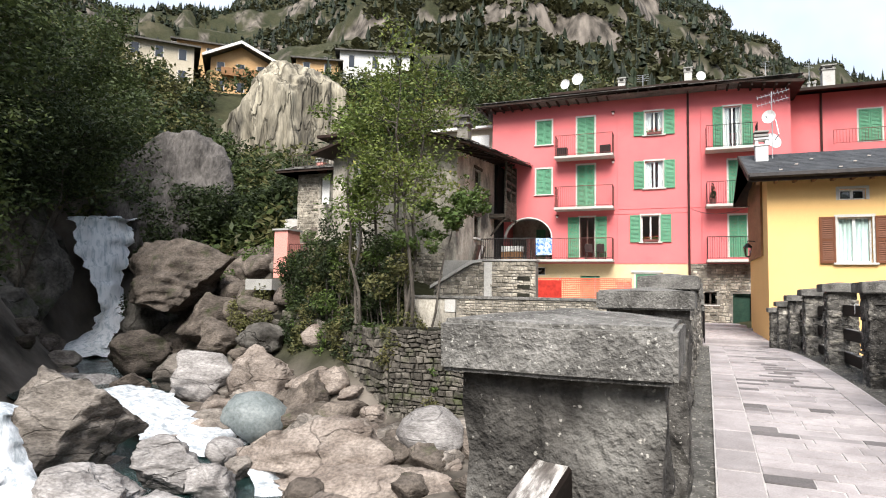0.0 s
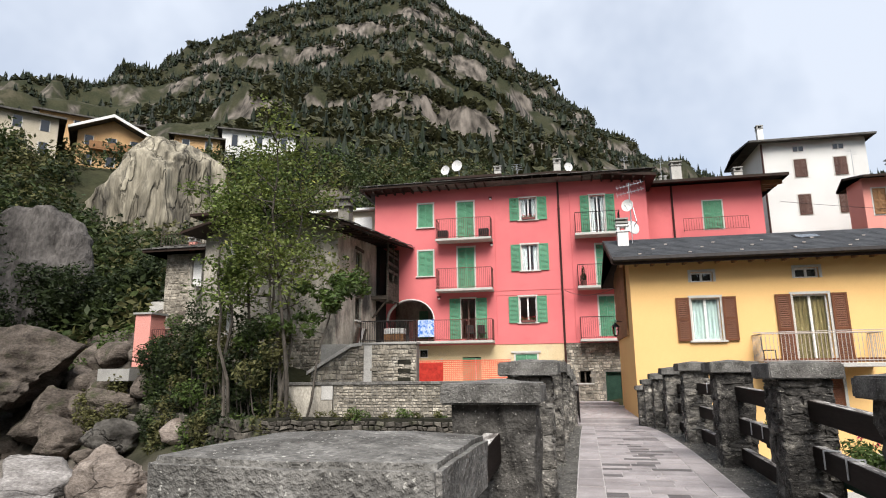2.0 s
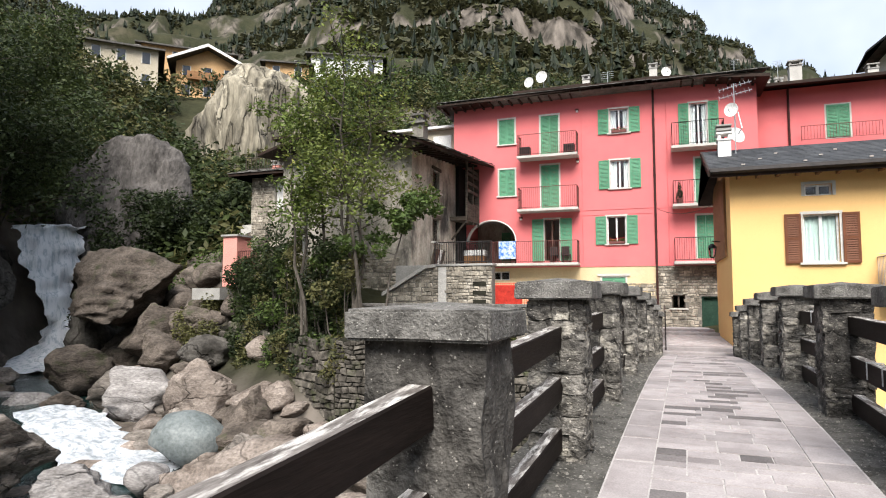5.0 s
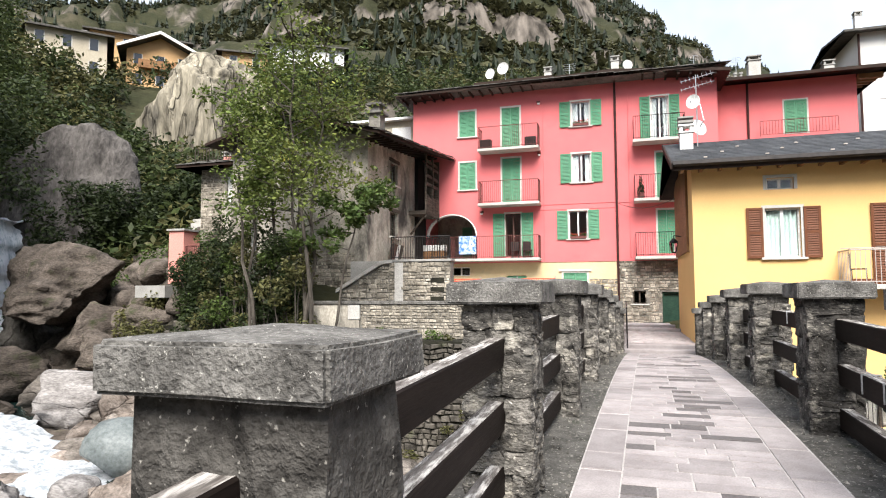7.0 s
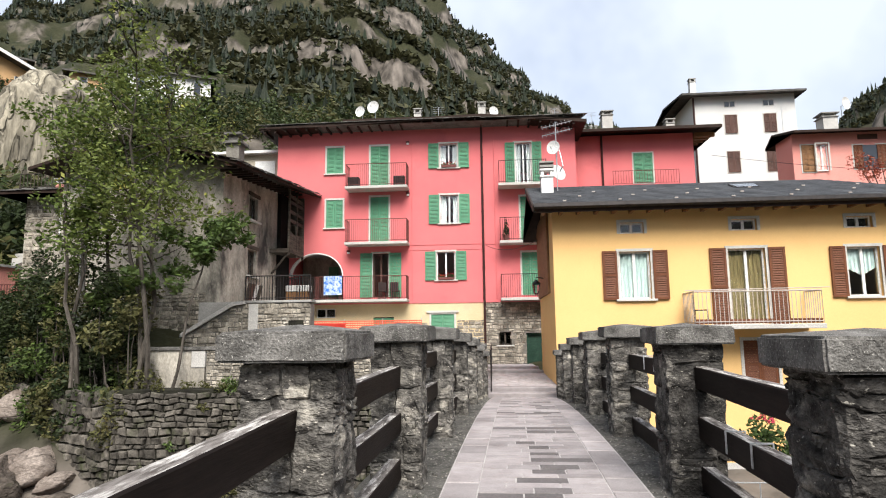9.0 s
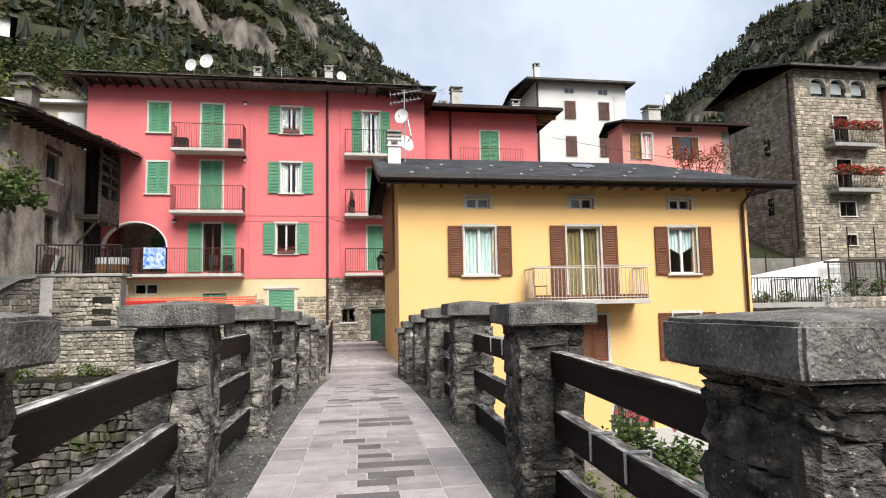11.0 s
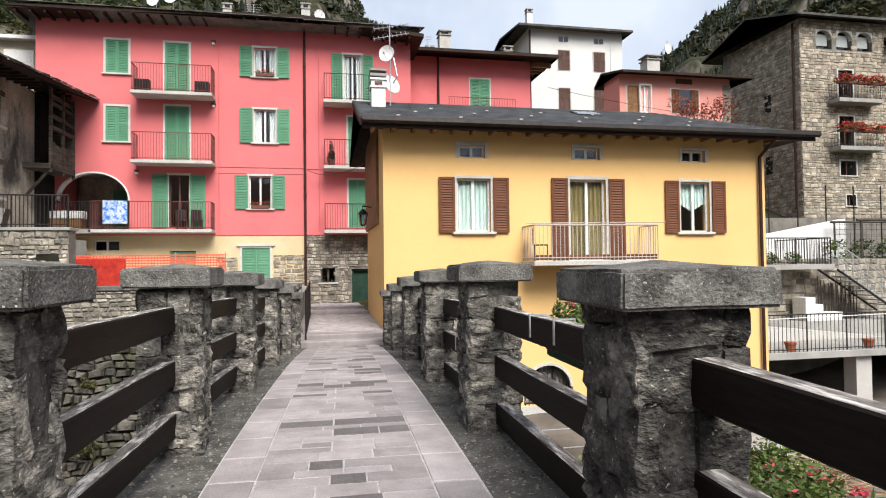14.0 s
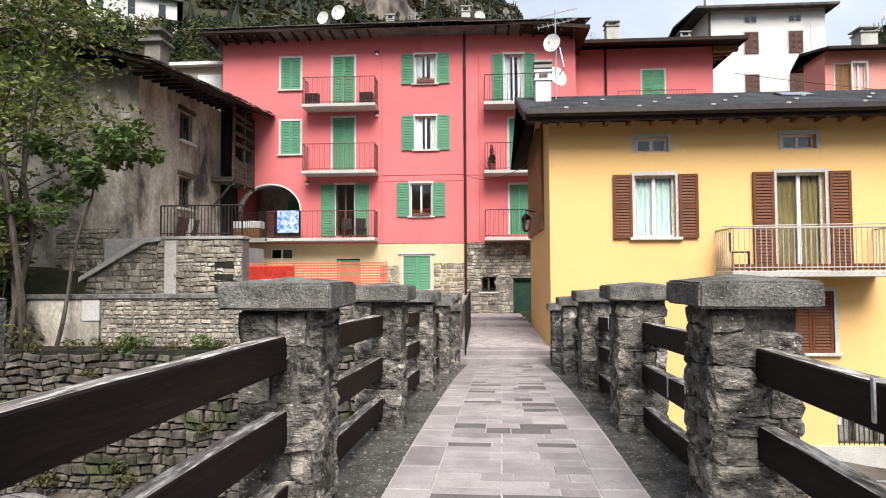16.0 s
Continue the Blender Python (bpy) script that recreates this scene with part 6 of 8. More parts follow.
def tower():
    t = thing("stone_tower_house", "tall rubble stone house with an arched top-floor loggia and geranium balconies", "house")
    x0, x1, y, z0, z1 = 31.0, 37.7, 40.0, 2.0, 17.2
    arches = [(32.2 + i * 1.55, 33.4 + i * 1.55, 15.3, 16.55) for i in range(3)]
    ops = arches + [(33.7, 35.1, 7.15, 8.1), (34.1, 35.0, 5.2, 5.9), (33.7, 35.0, 8.95, 11.0), (33.7, 35.0, 12.0, 14.0)]
    part("wall", wall_with_openings(x0, x1, z0, z1, 0.5, ops), JOINT, t).location.y = y
    part("wall", boxes((x0, x0 + 0.5, y + 0.5, 47, z0, z1)), JOINT, t)
    part("wall", boxes((x1 - 0.5, x1, y + 0.5, 47, z0, z1)), JOINT, t)
    part("wall", boxes((x0, x1, 47, 47.5, z0, z1)), JOINT, t)
    for k, (m, L) in enumerate(((pose(x0, y, z0), x1 - x0), (pose(x0, 47, z0, 0, 0, -90), 7.0))):
        v, f = rubble(L, z1 - z0, 0.21, 81 + k, 0.03, (0.9, 3.0))
        va, fa = np.array(v), np.array(f)
        if k == 0:
            keep = [not any(h[0] - 0.12 < c[0] < h[1] + 0.12 and h[2] - 0.1 < c[2] < h[3] + 0.1 for h in ops) for c in (va.reshape(-1, 12, 3).mean(1) + (x0, 0, z0))]
            fa = fa[np.repeat(keep, 9)]
        s = from_arrays("rubble", va, fa, TOWERSTONE, t)
        s.matrix_basis = m
        tagged(s, "pale uneven rubble", kind="stuff")
    for a, b, c, d in arches:
        w = part("loggia_window", boxes((a, b, y + 0.3, y + 0.36, c, d)), GLASS, t)
        m, rr = (a + b) / 2, (b - a) / 2
        zs = d - rr * 0.95
        arc = [(m + rr * math.cos(q), zs + rr * 0.95 * math.sin(q)) for q in (math.pi * i / 14 for i in range(15))]
        bm = bmesh.new()
        prism(bm, [(m, d + 0.02), (b, d + 0.02), (b, zs)] + arc[1:8], y - 0.01, y + 0.3)
        prism(bm, [(a, zs), (a, d + 0.02), (m, d + 0.02)] + arc[7:14], y - 0.01, y + 0.3)
        part("arch", bm, SURROUND, w)
        part("blind", boxes((a + 0.1, b - 0.1, y + 0.27, y + 0.3, c + 0.3, d - 0.2)), CURTAIN, w)
    for a, b, c, d in ops[3:]:
        window(t, a + 0.1, y, c, b - a - 0.2, d - c, None, sill=c < 9, frame_mat=DARKBROWN, depth=0.15)
    r = random.Random(12)
    for z in (8.9, 11.95):
        balcony(t, 33.0, 36.3, y, z, 0.9, 1.0, IRON, CONCRETE, 0.25)
        flower_box("flower_box", (32.8, y - 0.95, z + 0.85), 3.6, r, "balcony boxes overflowing with red geraniums", big=3.4)
    for z in (11.8, 7.6):
        # near-black plates on the wall paint the unlit depth of the slits
        part("slit_window", boxes((x0 - 0.03, x0 + 0.02, 42.6, 43.2, z, z + 1.2)), DEEPSHADE, t)
    gable_roof(t, x0 - 0.8, x1 + 0.8, y - 0.8, 49, z1 + 0.05, z1 + 1.5, 44, ROOFSLATE, 0.14)
    bm = bmesh.new()
    tube(bm, (x0 - 0.08, y + 0.5, 5), (x0 - 0.08, y + 0.5, 17), 0.07)
    part("downpipe", bm, COPPERPIPE, t)
    h = thing("pink_side_house", "narrow pink house beside the stone tower", "house")
    part("wall", boxes((38.0, 44.0, 39.6, 47, 2, 16.0)), SALMON, h)
    gable_roof(h, 37.4, 45.0, 38.9, 48, 16.0, 17.2, 43, ROOFSLATE, 0.2)


for build in (white_house, pink_annex, salmon_house, tower):
    build()


# ---- terraces beside the yellow house ----
def terraces():
    # lower terrace
    t = thing("terrace", "concrete terrace on piers with an iron railing", "terrace", kind="structure")
    part("slab", boxes((14.75, 27.0, 23.7, 28.5, -1.40, -1.18), bevel=0.01), CONCRETE, t)
    part("ramp", prism(bmesh.new(), [(15.0, -1.19), (22.0, -1.19), (15.0, -0.45)], 26.2, 27.2), PALECONCRETE, t, "pale concrete ramp")
    for x in (18.6, 23.0):
        part("pier", boxes((x - 0.3, x + 0.3, 23.9, 24.4, -3.9, -1.4)), PALECONCRETE, t)
    part("wall", boxes((14.75, 27, 28.2, 28.6, -4.0, 1.8)), JOINT, t)
    v, f = rubble(12, 3.0, 0.26, 91, 0.04)
    s = from_arrays("rubble", v, f, WALLSTONE, t)
    s.location = (14.8, 28.2, -1.18)
    tagged(s, kind="stuff")
    railing("terrace_railing", [(14.85, 28.0, -1.18), (14.85, 23.8, -1.18), (26.9, 23.8, -1.18)], 1.2, 0.15, "iron railing of the lower terrace")
    bm = bmesh.new()
    tube(bm, (14.9, 23.74, -0.1), (26.8, 23.74, 0.05), 0.014)
    single("garden_cable", bm, FRAME, "white cable tied along the terrace railing", "cable")
    for x in (15.9, 18.9):
        p = thing("flower_pot", "terracotta pot on the terrace edge", "pot", pose(x, 24.0, -1.18))
        part("pot", tube(bmesh.new(), (0, 0, 0), (0, 0, 0.26), 0.12, 0.17, 12), POT, p)
        part("rim", tube(bmesh.new(), (0, 0, 0.24), (0, 0, 0.3), 0.19, 0.19, 12), POT, p)
    single("garden_step", boxes((19.5, 21.2, 27.3, 28.0, -0.62, -0.30), (19.5, 20.3, 27.3, 28.0, -0.30, 0.02), (19.5, 19.95, 27.3, 28.0, 0.02, 0.30), bevel=0.015), FRAME, "white plastered garden seat with steps", "seat")
    part("bank", boxes((15.0, 27, 27.25, 28.2, -1.18, -0.62)), CONCRETE, t, "low concrete ledge")
    # cane screen below the upper terrace
    c = thing("cane_screen", "weathered upright canes standing against the terrace wall", "screen", pose(20.55, 27.75, -0.62))
    rc = random.Random(71)
    for i in range(24):
        x = i * 0.075 + rc.uniform(-0.02, 0.02)
        part("cane", tube(bmesh.new(), (x, rc.uniform(-0.05, 0.05), 0), (x + rc.uniform(-0.08, 0.08), 0, rc.uniform(1.2, 1.75)), 0.024, 0.018, 6), OLDWOOD, c)
    # upper terrace
    u = thing("upper_terrace", "upper terrace slab with a whitewashed back wall", "terrace", kind="structure")
    part("slab", boxes((14.7, 20.6, 27.0, 33.0, 1.40, 1.60), bevel=0.01), CONCRETE, u)
    part("wall", boxes((14.7, 30.0, 29.0, 29.5, -1.2, 1.6)), JOINT, u)
    v, f = rubble(15, 2.8, 0.2, 95, 0.04)
    s = from_arrays("rubble", v, f, WALLSTONE, u)
    s.location = (15, 28.98, -1.2)
    tagged(s, kind="stuff")
    part("white_wall", prism(bmesh.new(), [(17.0, 1.5), (25.1, 1.5), (25.1, 3.68), (21.0, 2.98), (17.0, 2.3)], 31.0, 31.3), FRAME, u, "whitewashed sloping wall")
    railing("terrace_railing", [(15.0, 27.1, 1.6), (20.5, 27.1, 1.6), (20.5, 30, 1.6)], 1.02, 0.13, "iron railing of the upper terrace")
    # stair down to the lower garden
    st = thing("garden_stair", "open metal stair between the terraces", "stair", pose(20.6, 26.9, 1.5))
    for i in range(9):
        part("tread", boxes((i * 0.30, i * 0.30 + 0.30, 0, 0.95, -i * 0.19 - 0.05, -i * 0.19)), CONCRETE, st)
    for yy in (0.0, 0.95):
        part("stringer", tube(bmesh.new(), (0, yy, -0.12), (2.75, yy, -1.82), 0.045), IRON, st)
        for h in (0.5, 0.92):
            part("handrail", tube(bmesh.new(), (0, yy, h), (2.75, yy, h - 1.7), 0.02), GALV, st)
        for i in range(5):
            part("post", tube(bmesh.new(), (0.05 + i * 0.66, yy, -0.1 - i * 0.41), (0.05 + i * 0.66, yy, 0.92 - i * 0.41), 0.02), GALV, st)
    railing("terrace_railing", [(23.2, 26.8, -0.62), (27.0, 26.8, -0.62)], 1.0, 0.12, "dark iron railing at the foot of the stair")
    # terraced plot on a rubble wall, under a pergola hung with net
    rubble_wall("plot_wall", "dry rubble wall holding up the vegetable plot", pose(20.7, 28.7, -0.7), 9.0, 2.2, 0.25, 0.2, 99, WALLSTONE, JOINT, 0.04)
    single("vegetable_plot", rough(boxes((20.7, 31.5, 28.95, 30.9, 0.9, 1.52), bevel=0.03), 2, 0.05), DARKJOINT, "dark bed of soil behind the rubble wall", "plot", kind="structure")
    g = thing("pergola", "rough timber pergola hung with dark green net", "pergola", pose(24.0, 29.2, 1.5))
    for x in (0.1, 1.6, 3.3, 5.0, 6.6):
        for yy in (0.0, 1.4):
            part("post", tube(bmesh.new(), (x, yy, -0.1), (x, yy, 2.0), 0.045, 0.04), OLDWOOD, g)
    for yy in (0.0, 1.4):
        part("beam", tube(bmesh.new(), (-0.1, yy, 1.98), (6.9, yy, 2.02), 0.05), OLDWOOD, g)
    part("brace", tube(bmesh.new(), (1.6, -0.05, 0.7), (5.0, -0.05, 1.3), 0.04), OLDWOOD, g)
    bm = bmesh.new()
    for i in range(24):
        tube(bm, (0.1 + i * 0.29, 1.42, 0), (0.1 + i * 0.29, 1.42, 2.0), 0.008, sides=4)
    for j in range(9):
        tube(bm, (0.1, 1.42, 0.1 + j * 0.22), (6.8, 1.42, 0.1 + j * 0.22), 0.008, sides=4)
    part("net", bm, IRON, g)
    for k in range(5):
        s = thing("vegetable_row", "leafy green vegetables in the terraced plot", "plants", pose(23.0 + 1.45 * k, 29.5, 1.5))
        leafy(s, "leaves", [(0.2 * q, 0.35 * (q % 3), 0.2 + 0.25 * ((q * 7) % 4), 0.32) for q in range(7)], 650, 0.06, 30 + k, (LEAFMID, LEAFDARK)[k % 2])
    f = thing("garden_fence", "wire fence with tall dark posts round the garden", "fence", pose(22.0, 32.2, 2.2))
    for i in range(9):
        part("post", tube(bmesh.new(), (i * 1.6, 0, -0.5), (i * 1.6, 0, 3.2), 0.03), IRON, f)
    bm = bmesh.new()
    for z in (0.7, 1.6, 2.6):
        tube(bm, (0, 0, z), (12.8, 0, z), 0.01, sides=4)
    part("wire", bm, IRON, f)
    for k in range(2):
        s = thing("shrub", "low green shrub on the terrace", "shrub", pose(18.6 + 1.1 * k, 28.2, 1.6))
        leafy(s, "leaves", [(0, 0, 0.25, 0.32), (0.3, 0.1, 0.2, 0.28)], 400, 0.05, 35 + k, LEAFMID)
    single("garden_path_wall", boxes((21, 33.5, 33.6, 33.9, 1.5, 3.9)), JOINT, "long mortared wall behind the garden", "wall", kind="structure")
    # concrete walk along the yellow house
    single("garden_walk", boxes((2.9, 14.0, 20.6, YY - 0.06, -3.5, -3.2)), CONCRETE, "concrete walk below the yellow house", "path", kind="structure")
    single("walk_railing", railing_bm([(3.2, 20.8, -3.2), (14.0, 20.8, -3.2)], 0.95, 1.9, 0.018, 0.018, 0.5), GALV, "plain tubular railing along the walk", "railing")
    rubble_wall("garden_wall", "rubble wall below the concrete walk", pose(2.9, 20.55, -4.7), 11.2, 1.5, 0.4, 0.28, 97, WALLSTONE, JOINT, 0.05)


POT = material("terracotta", (0.30, 0.09, 0.05), (0.40, 0.14, 0.08), 4, 0.85, 0.2, 40)
terraces()


# ---- river ----
def water_mat(name, deep, foam, at, rough=0.12, scale=1.2, stretch=(1, 1, 1)):
    m = bpy.data.materials.new(name)
    m.use_nodes = True
    n, k = m.node_tree.nodes, m.node_tree.links
    b = n["Principled BSDF"]
    geo, mp, t, r, bp = (n.new("ShaderNode" + s) for s in ("NewGeometry", "Mapping", "TexNoise", "ValToRGB", "Bump"))
    mp.inputs["Scale"].default_value = stretch
    t.inputs["Scale"].default_value, t.inputs["Detail"].default_value, t.inputs["Roughness"].default_value = scale, 8, 0.68
    r.color_ramp.elements[0].position, r.color_ramp.elements[1].position = at, at + 0.16
    r.color_ramp.elements[0].color, r.color_ramp.elements[1].color = (*deep, 1), (*foam, 1)
    k.new(geo.outputs["Position"], mp.inputs[0])
    k.new(mp.outputs[0], t.inputs["Vector"])
    k.new(t.outputs["Fac"], r.inputs[0])
    k.new(r.outputs[0], b.inputs["Base Color"])
    k.new(t.outputs["Fac"], bp.inputs["Height"])
    bp.inputs["Strength"].default_value, bp.inputs["Distance"].default_value = 0.7, 0.12
    k.new(bp.outputs[0], b.inputs["Normal"])
    b.inputs["Roughness"].default_value = rough
    return m


WATER = water_mat("clear_dark_water", (0.010, 0.024, 0.022), (0.05, 0.085, 0.085), 0.55, 0.1)
FOAM = water_mat("white_water", (0.26, 0.29, 0.31), (0.58, 0.60, 0.63), 0.40, 0.5, 2.4, (1.6, 1.6, 0.35))
FALLS = water_mat("falling_white_water", (0.45, 0.52, 0.56), (0.88, 0.9, 0.92), 0.36, 0.5, 1.4, (2.2, 2.2, 0.25))


def ribbon(name, path, widths, mat, label, bulge=0.15, seed=0.0, across=10, sub=8):
    """A sheet of water along a line of (x, y, z), as wide as told, ruffled across."""
    pts = [Vector(p) for p in path]
    rows = []
    bm = bmesh.new()
    n = (len(pts) - 1) * sub
    for i in range(n + 1):
        f = i / sub
        k = min(int(f), len(pts) - 2)
        q = f - k
        p, d = pts[k].lerp(pts[k + 1], q), pts[k + 1] - pts[k]
        w = widths[k] * (1 - q) + widths[k + 1] * q
        flat = Vector((d.x, d.y, 0))
        side = Vector((flat.y, -flat.x, 0)).normalized() if flat.length > 0.2 * d.length else Vector((0.66, 0.75, 0))
        row = []
        for j in range(across + 1):
            u = j / across - 0.5
            v = p + side * u * w * (1 + 0.25 * noise.noise(Vector((i * 0.5, seed, j * 0.1))))
            v += Vector((0.5, -0.6, 0.6)) * bulge * (0.25 - u * u) * 3
            v += noise.noise_vector(v * 1.3 + Vector((seed, 0, 0))) * bulge
            row.append(bm.verts.new(v))
        rows.append(row)
    for a, b in zip(rows, rows[1:]):
        for j in range(across):
            f = bm.faces.new((a[j], a[j + 1], b[j + 1], b[j]))
            f.smooth = True
    return single(name, bm, mat, label, "water", kind="structure")


ribbon("river", [(-46, 36, -3.5), (-40, 31.5, -3.55), (-31, 25.5, -3.6), (-25, 21, -3.7), (-20, 18, -4.4), (-11, 14, -4.75), (-4, 8, -5.0), (1, 4, -5.1), (13, 3, -5.5), (28, 2, -5.8)],
       [9, 11, 9, 7, 8, 8, 8, 9, 10, 10], WATER, "clear dark mountain stream between boulders", 0.05, 1.0, 16, 10)
ribbon("waterfall", [(-44.2, 35.9, 7.0), (-43.4, 35.0, 6.7), (-42.9, 34.8, 4.8), (-42.2, 34.6, 2.6), (-41.3, 34.6, -0.4), (-40.9, 33.6, -1.9), (-40.6, 31.6, -3.1), (-39.2, 29.6, -3.5)],
       [5.0, 5.0, 4.2, 3.0, 2.0, 2.2, 4.2, 6.5], FALLS, "white waterfall plunging between dark rocks", 0.3, 2.0, 14, 8)
ribbon("rapids", [(-24.3, 20.6, -3.2), (-22.6, 20.2, -3.3), (-20.6, 19.4, -3.75), (-18.6, 19.0, -4.25), (-15.6, 18.2, -4.5)], [2.2, 2.8, 3.6, 3.4, 2.2], FOAM, "foaming rapids pouring between boulders", 0.22, 3.0)
ribbon("rapids", [(-17.9, 11.5, -1.9), (-17.3, 11.0, -2.05), (-16.9, 10.9, -2.8), (-16.3, 10.9, -3.7), (-15.4, 10.4, -4.5)], [0.7, 0.8, 0.8, 1.0, 1.6], FOAM, "small white cascade beside a big boulder", 0.18, 4.0)
ribbon("rapids", [(-13.9, 17.6, -4.0), (-13.2, 16.9, -4.15), (-12.5, 16.3, -4.55), (-11.2, 15.6, -4.75), (-9.4, 13.8, -4.9)], [0.6, 0.7, 1.0, 1.6, 1.9], FOAM, "white water running down among stones", 0.16, 5.0)


# ---- boulders ----
def boulder_bm(seed, detail=4, cuts=13, lump=0.14, fine=0.06, low=0.50, taper=0.0):
    """A water-worn rock: a ball planed off on several sides, then roughened."""
    r = random.Random(seed)
    bm = bmesh.new()
    bmesh.ops.create_icosphere(bm, subdivisions=detail, radius=1.0)
    planes = []
    for _ in range(cuts):
        v = Vector((r.gauss(0, 1), r.gauss(0, 1), r.gauss(0, 0.8))).normalized()
        planes.append((v, r.uniform(low, 0.88)))
    off = Vector((seed * 3.7, seed * 1.3, 0))
    for v in bm.verts:
        p = v.co.copy()
        for nrm, d in planes:
            over = p.dot(nrm) - d
            if over > 0:
                p -= nrm * over * 0.97
        p += p.normalized() * (noise.fractal(p * 1.3 + off, 1.0, 2.0, 3) * lump)
        ridge = noise.ridged_multi_fractal(Vector((p.x * 2.2, p.y * 2.2, p.z * 4.5)) + off, 0.9, 2.1, 4, 1.0, 2.0)
        p += p.normalized() * (ridge - 1.1) * fine
        cut = noise.cell(Vector((p.x * 1.6, p.y * 1.6, p.z * 3.2)) + off)
        p += p.normalized() * cut * fine * 0.45
        k = 1 - taper * (p.z + 0.6)
        p.x, p.y = p.x * k, p.y * k
        v.co = p
    for f in bm.faces:
        f.smooth = True
    return bm


def boulder(at, size, seed, mat, label, turn=0.0, detail=4, group="river boulders", **kw):
    bm = boulder_bm(seed, detail, **kw)
    return single("boulder", bm, mat, label, "boulder", Matrix.LocRotScale(at, Euler((0, 0, turn)), Vector(size)), group)


SMOOTH = dict(cuts=5, lump=0.10, fine=0.025, low=0.66)
WORN = dict(cuts=13, lump=0.13, fine=0.085, low=0.46)
# place, half sizes, stone, shape
NEAR_BOULDERS = [((-19.0, 14.0, -3.4), (3.1, 2.3, 2.3), ROCK, WORN), ((-14.6, 14.3, -3.9), (1.3, 1.1, 0.95), PALEROCK, WORN), ((-14.9, 11.5, -4.3), (2.1, 1.7, 1.0), PALEROCK, WORN),
                 ((-13.0, 14.5, -4.3), (0.85, 0.9, 0.75), PALEROCK, WORN), ((-12.4, 12.0, -4.5), (2.1, 1.5, 0.85), PALEROCK, WORN), ((-14.9, 17.0, -4.1), (0.85, 0.7, 0.5), PALEROCK, SMOOTH),
                 ((-8.25, 19.8, -3.5), (1.35, 1.15, 0.98), PALEROCK, SMOOTH), ((-13.6, 16.3, -4.4), (0.7, 0.6, 0.5), ROCK, WORN), ((-16.0, 16.1, -4.4), (0.6, 0.5, 0.4), ROCK, WORN)]
for i, (at, size, mat, shape) in enumerate(NEAR_BOULDERS):
    boulder(at, size, 11 + i, mat, "large pale water-worn boulder in the stream" if i else "huge grey-brown boulder rounded by the stream", 0.4 * i, 5 if i < 3 else 4, **shape)
FAR_BOULDERS = [((-21.0, 22.2, -3.0), (1.9, 1.5, 1.6), PALEROCK), ((-19.6, 24.2, -2.7), (1.9, 1.6, 1.5), TANROCK), ((-17.5, 22.7, -2.9), (2.2, 1.5, 1.5), TANROCK), ((-14.6, 21.9, -3.0), (1.5, 1.1, 1.1), BROWNROCK),
                ((-29.6, 28.7, 1.7), (5.6, 3.4, 2.7), BROWNROCK), ((-26.2, 28.4, -0.8), (2.6, 1.9, 1.9), BROWNROCK), ((-28.4, 26.0, -2.4), (2.2, 1.7, 1.5), BROWNROCK), ((-23.6, 26.6, -1.4), (2.4, 1.8, 1.6), BROWNROCK),
                ((-33.6, 31.0, -0.6), (2.4, 2.0, 2.2), DARKROCK), ((-23.6, 24.0, -2.9), (1.8, 1.4, 1.1), ROCK), ((-32.0, 23.9, -3.6), (1.5, 1.0, 0.4), PALEROCK), ((-28.8, 23.2, -3.6), (1.5, 1.0, 0.45), PALEROCK),
                ((-25.5, 22.6, -3.4), (1.7, 1.2, 0.8), BROWNROCK), ((-22.5, 28.6, 0.2), (2.2, 1.6, 1.3), BROWNROCK)]
for i, (at, size, mat) in enumerate(FAR_BOULDERS):
    boulder(at, size, 41 + i, mat, "grey-brown boulder stranded on the river bank", 0.7 * i, 5 if i == 4 else 4, **WORN)
boulder((-16.0, 19.9, -3.6), (1.45, 1.15, 1.02), 61, WETROCK, "smooth blue-green boulder beside the rapids", 0.3, 4, cuts=3, lump=0.08, fine=0.02)
boulder((-19.4, 25.0, -0.95), (1.45, 1.0, 0.78), 62, DARKROCK, "dark angular boulder perched on the bank", 0.2, 4)
boulder((-12.2, 19.6, -4.4), (3.3, 3.1, 1.6), 63, TANROCK, "broad tan rock slab sloping to the stream", 0.2, 5, **WORN)
boulder((-8.6, 17.0, -5.0), (4.2, 2.4, 1.05), 64, TANROCK, "broad tan rock slab at the water's edge", 0.1, 5, **WORN)
boulder((-3.0, 18.6, -4.6), (3.0, 2.0, 1.0), 65, TANROCK, "tan bedrock below the retaining wall", 0.5, 4, **WORN)
boulder((-41.2, 41.2, 8.4), (6.6, 4.2, 6.6), 66, GREYROCK, "great grey crag standing above the waterfall", 0.75, 5, fine=0.07, taper=0.2)
boulder((-43.6, 29.4, 1.2), (2.8, 2.2, 5.8), 67, DARKROCK, "dark wet cliff beside the waterfall", 0.6, 5)
boulder((-39.5, 23.0, -0.6), (4.6, 3.0, 4.0), 68, DARKROCK, "dark undercut rock above the pool", 0.5, 5)
boulder((-38.6, 37.6, 2.2), (2.0, 2.4, 4.2), 69, DARKROCK, "dark rock on the far side of the waterfall", 0.2, 4)
boulder((-47.5, 31.0, 4.0), (3.4, 3.4, 5.0), 70, DARKROCK, "mossy cliff above the waterfall", 0.9, 4)


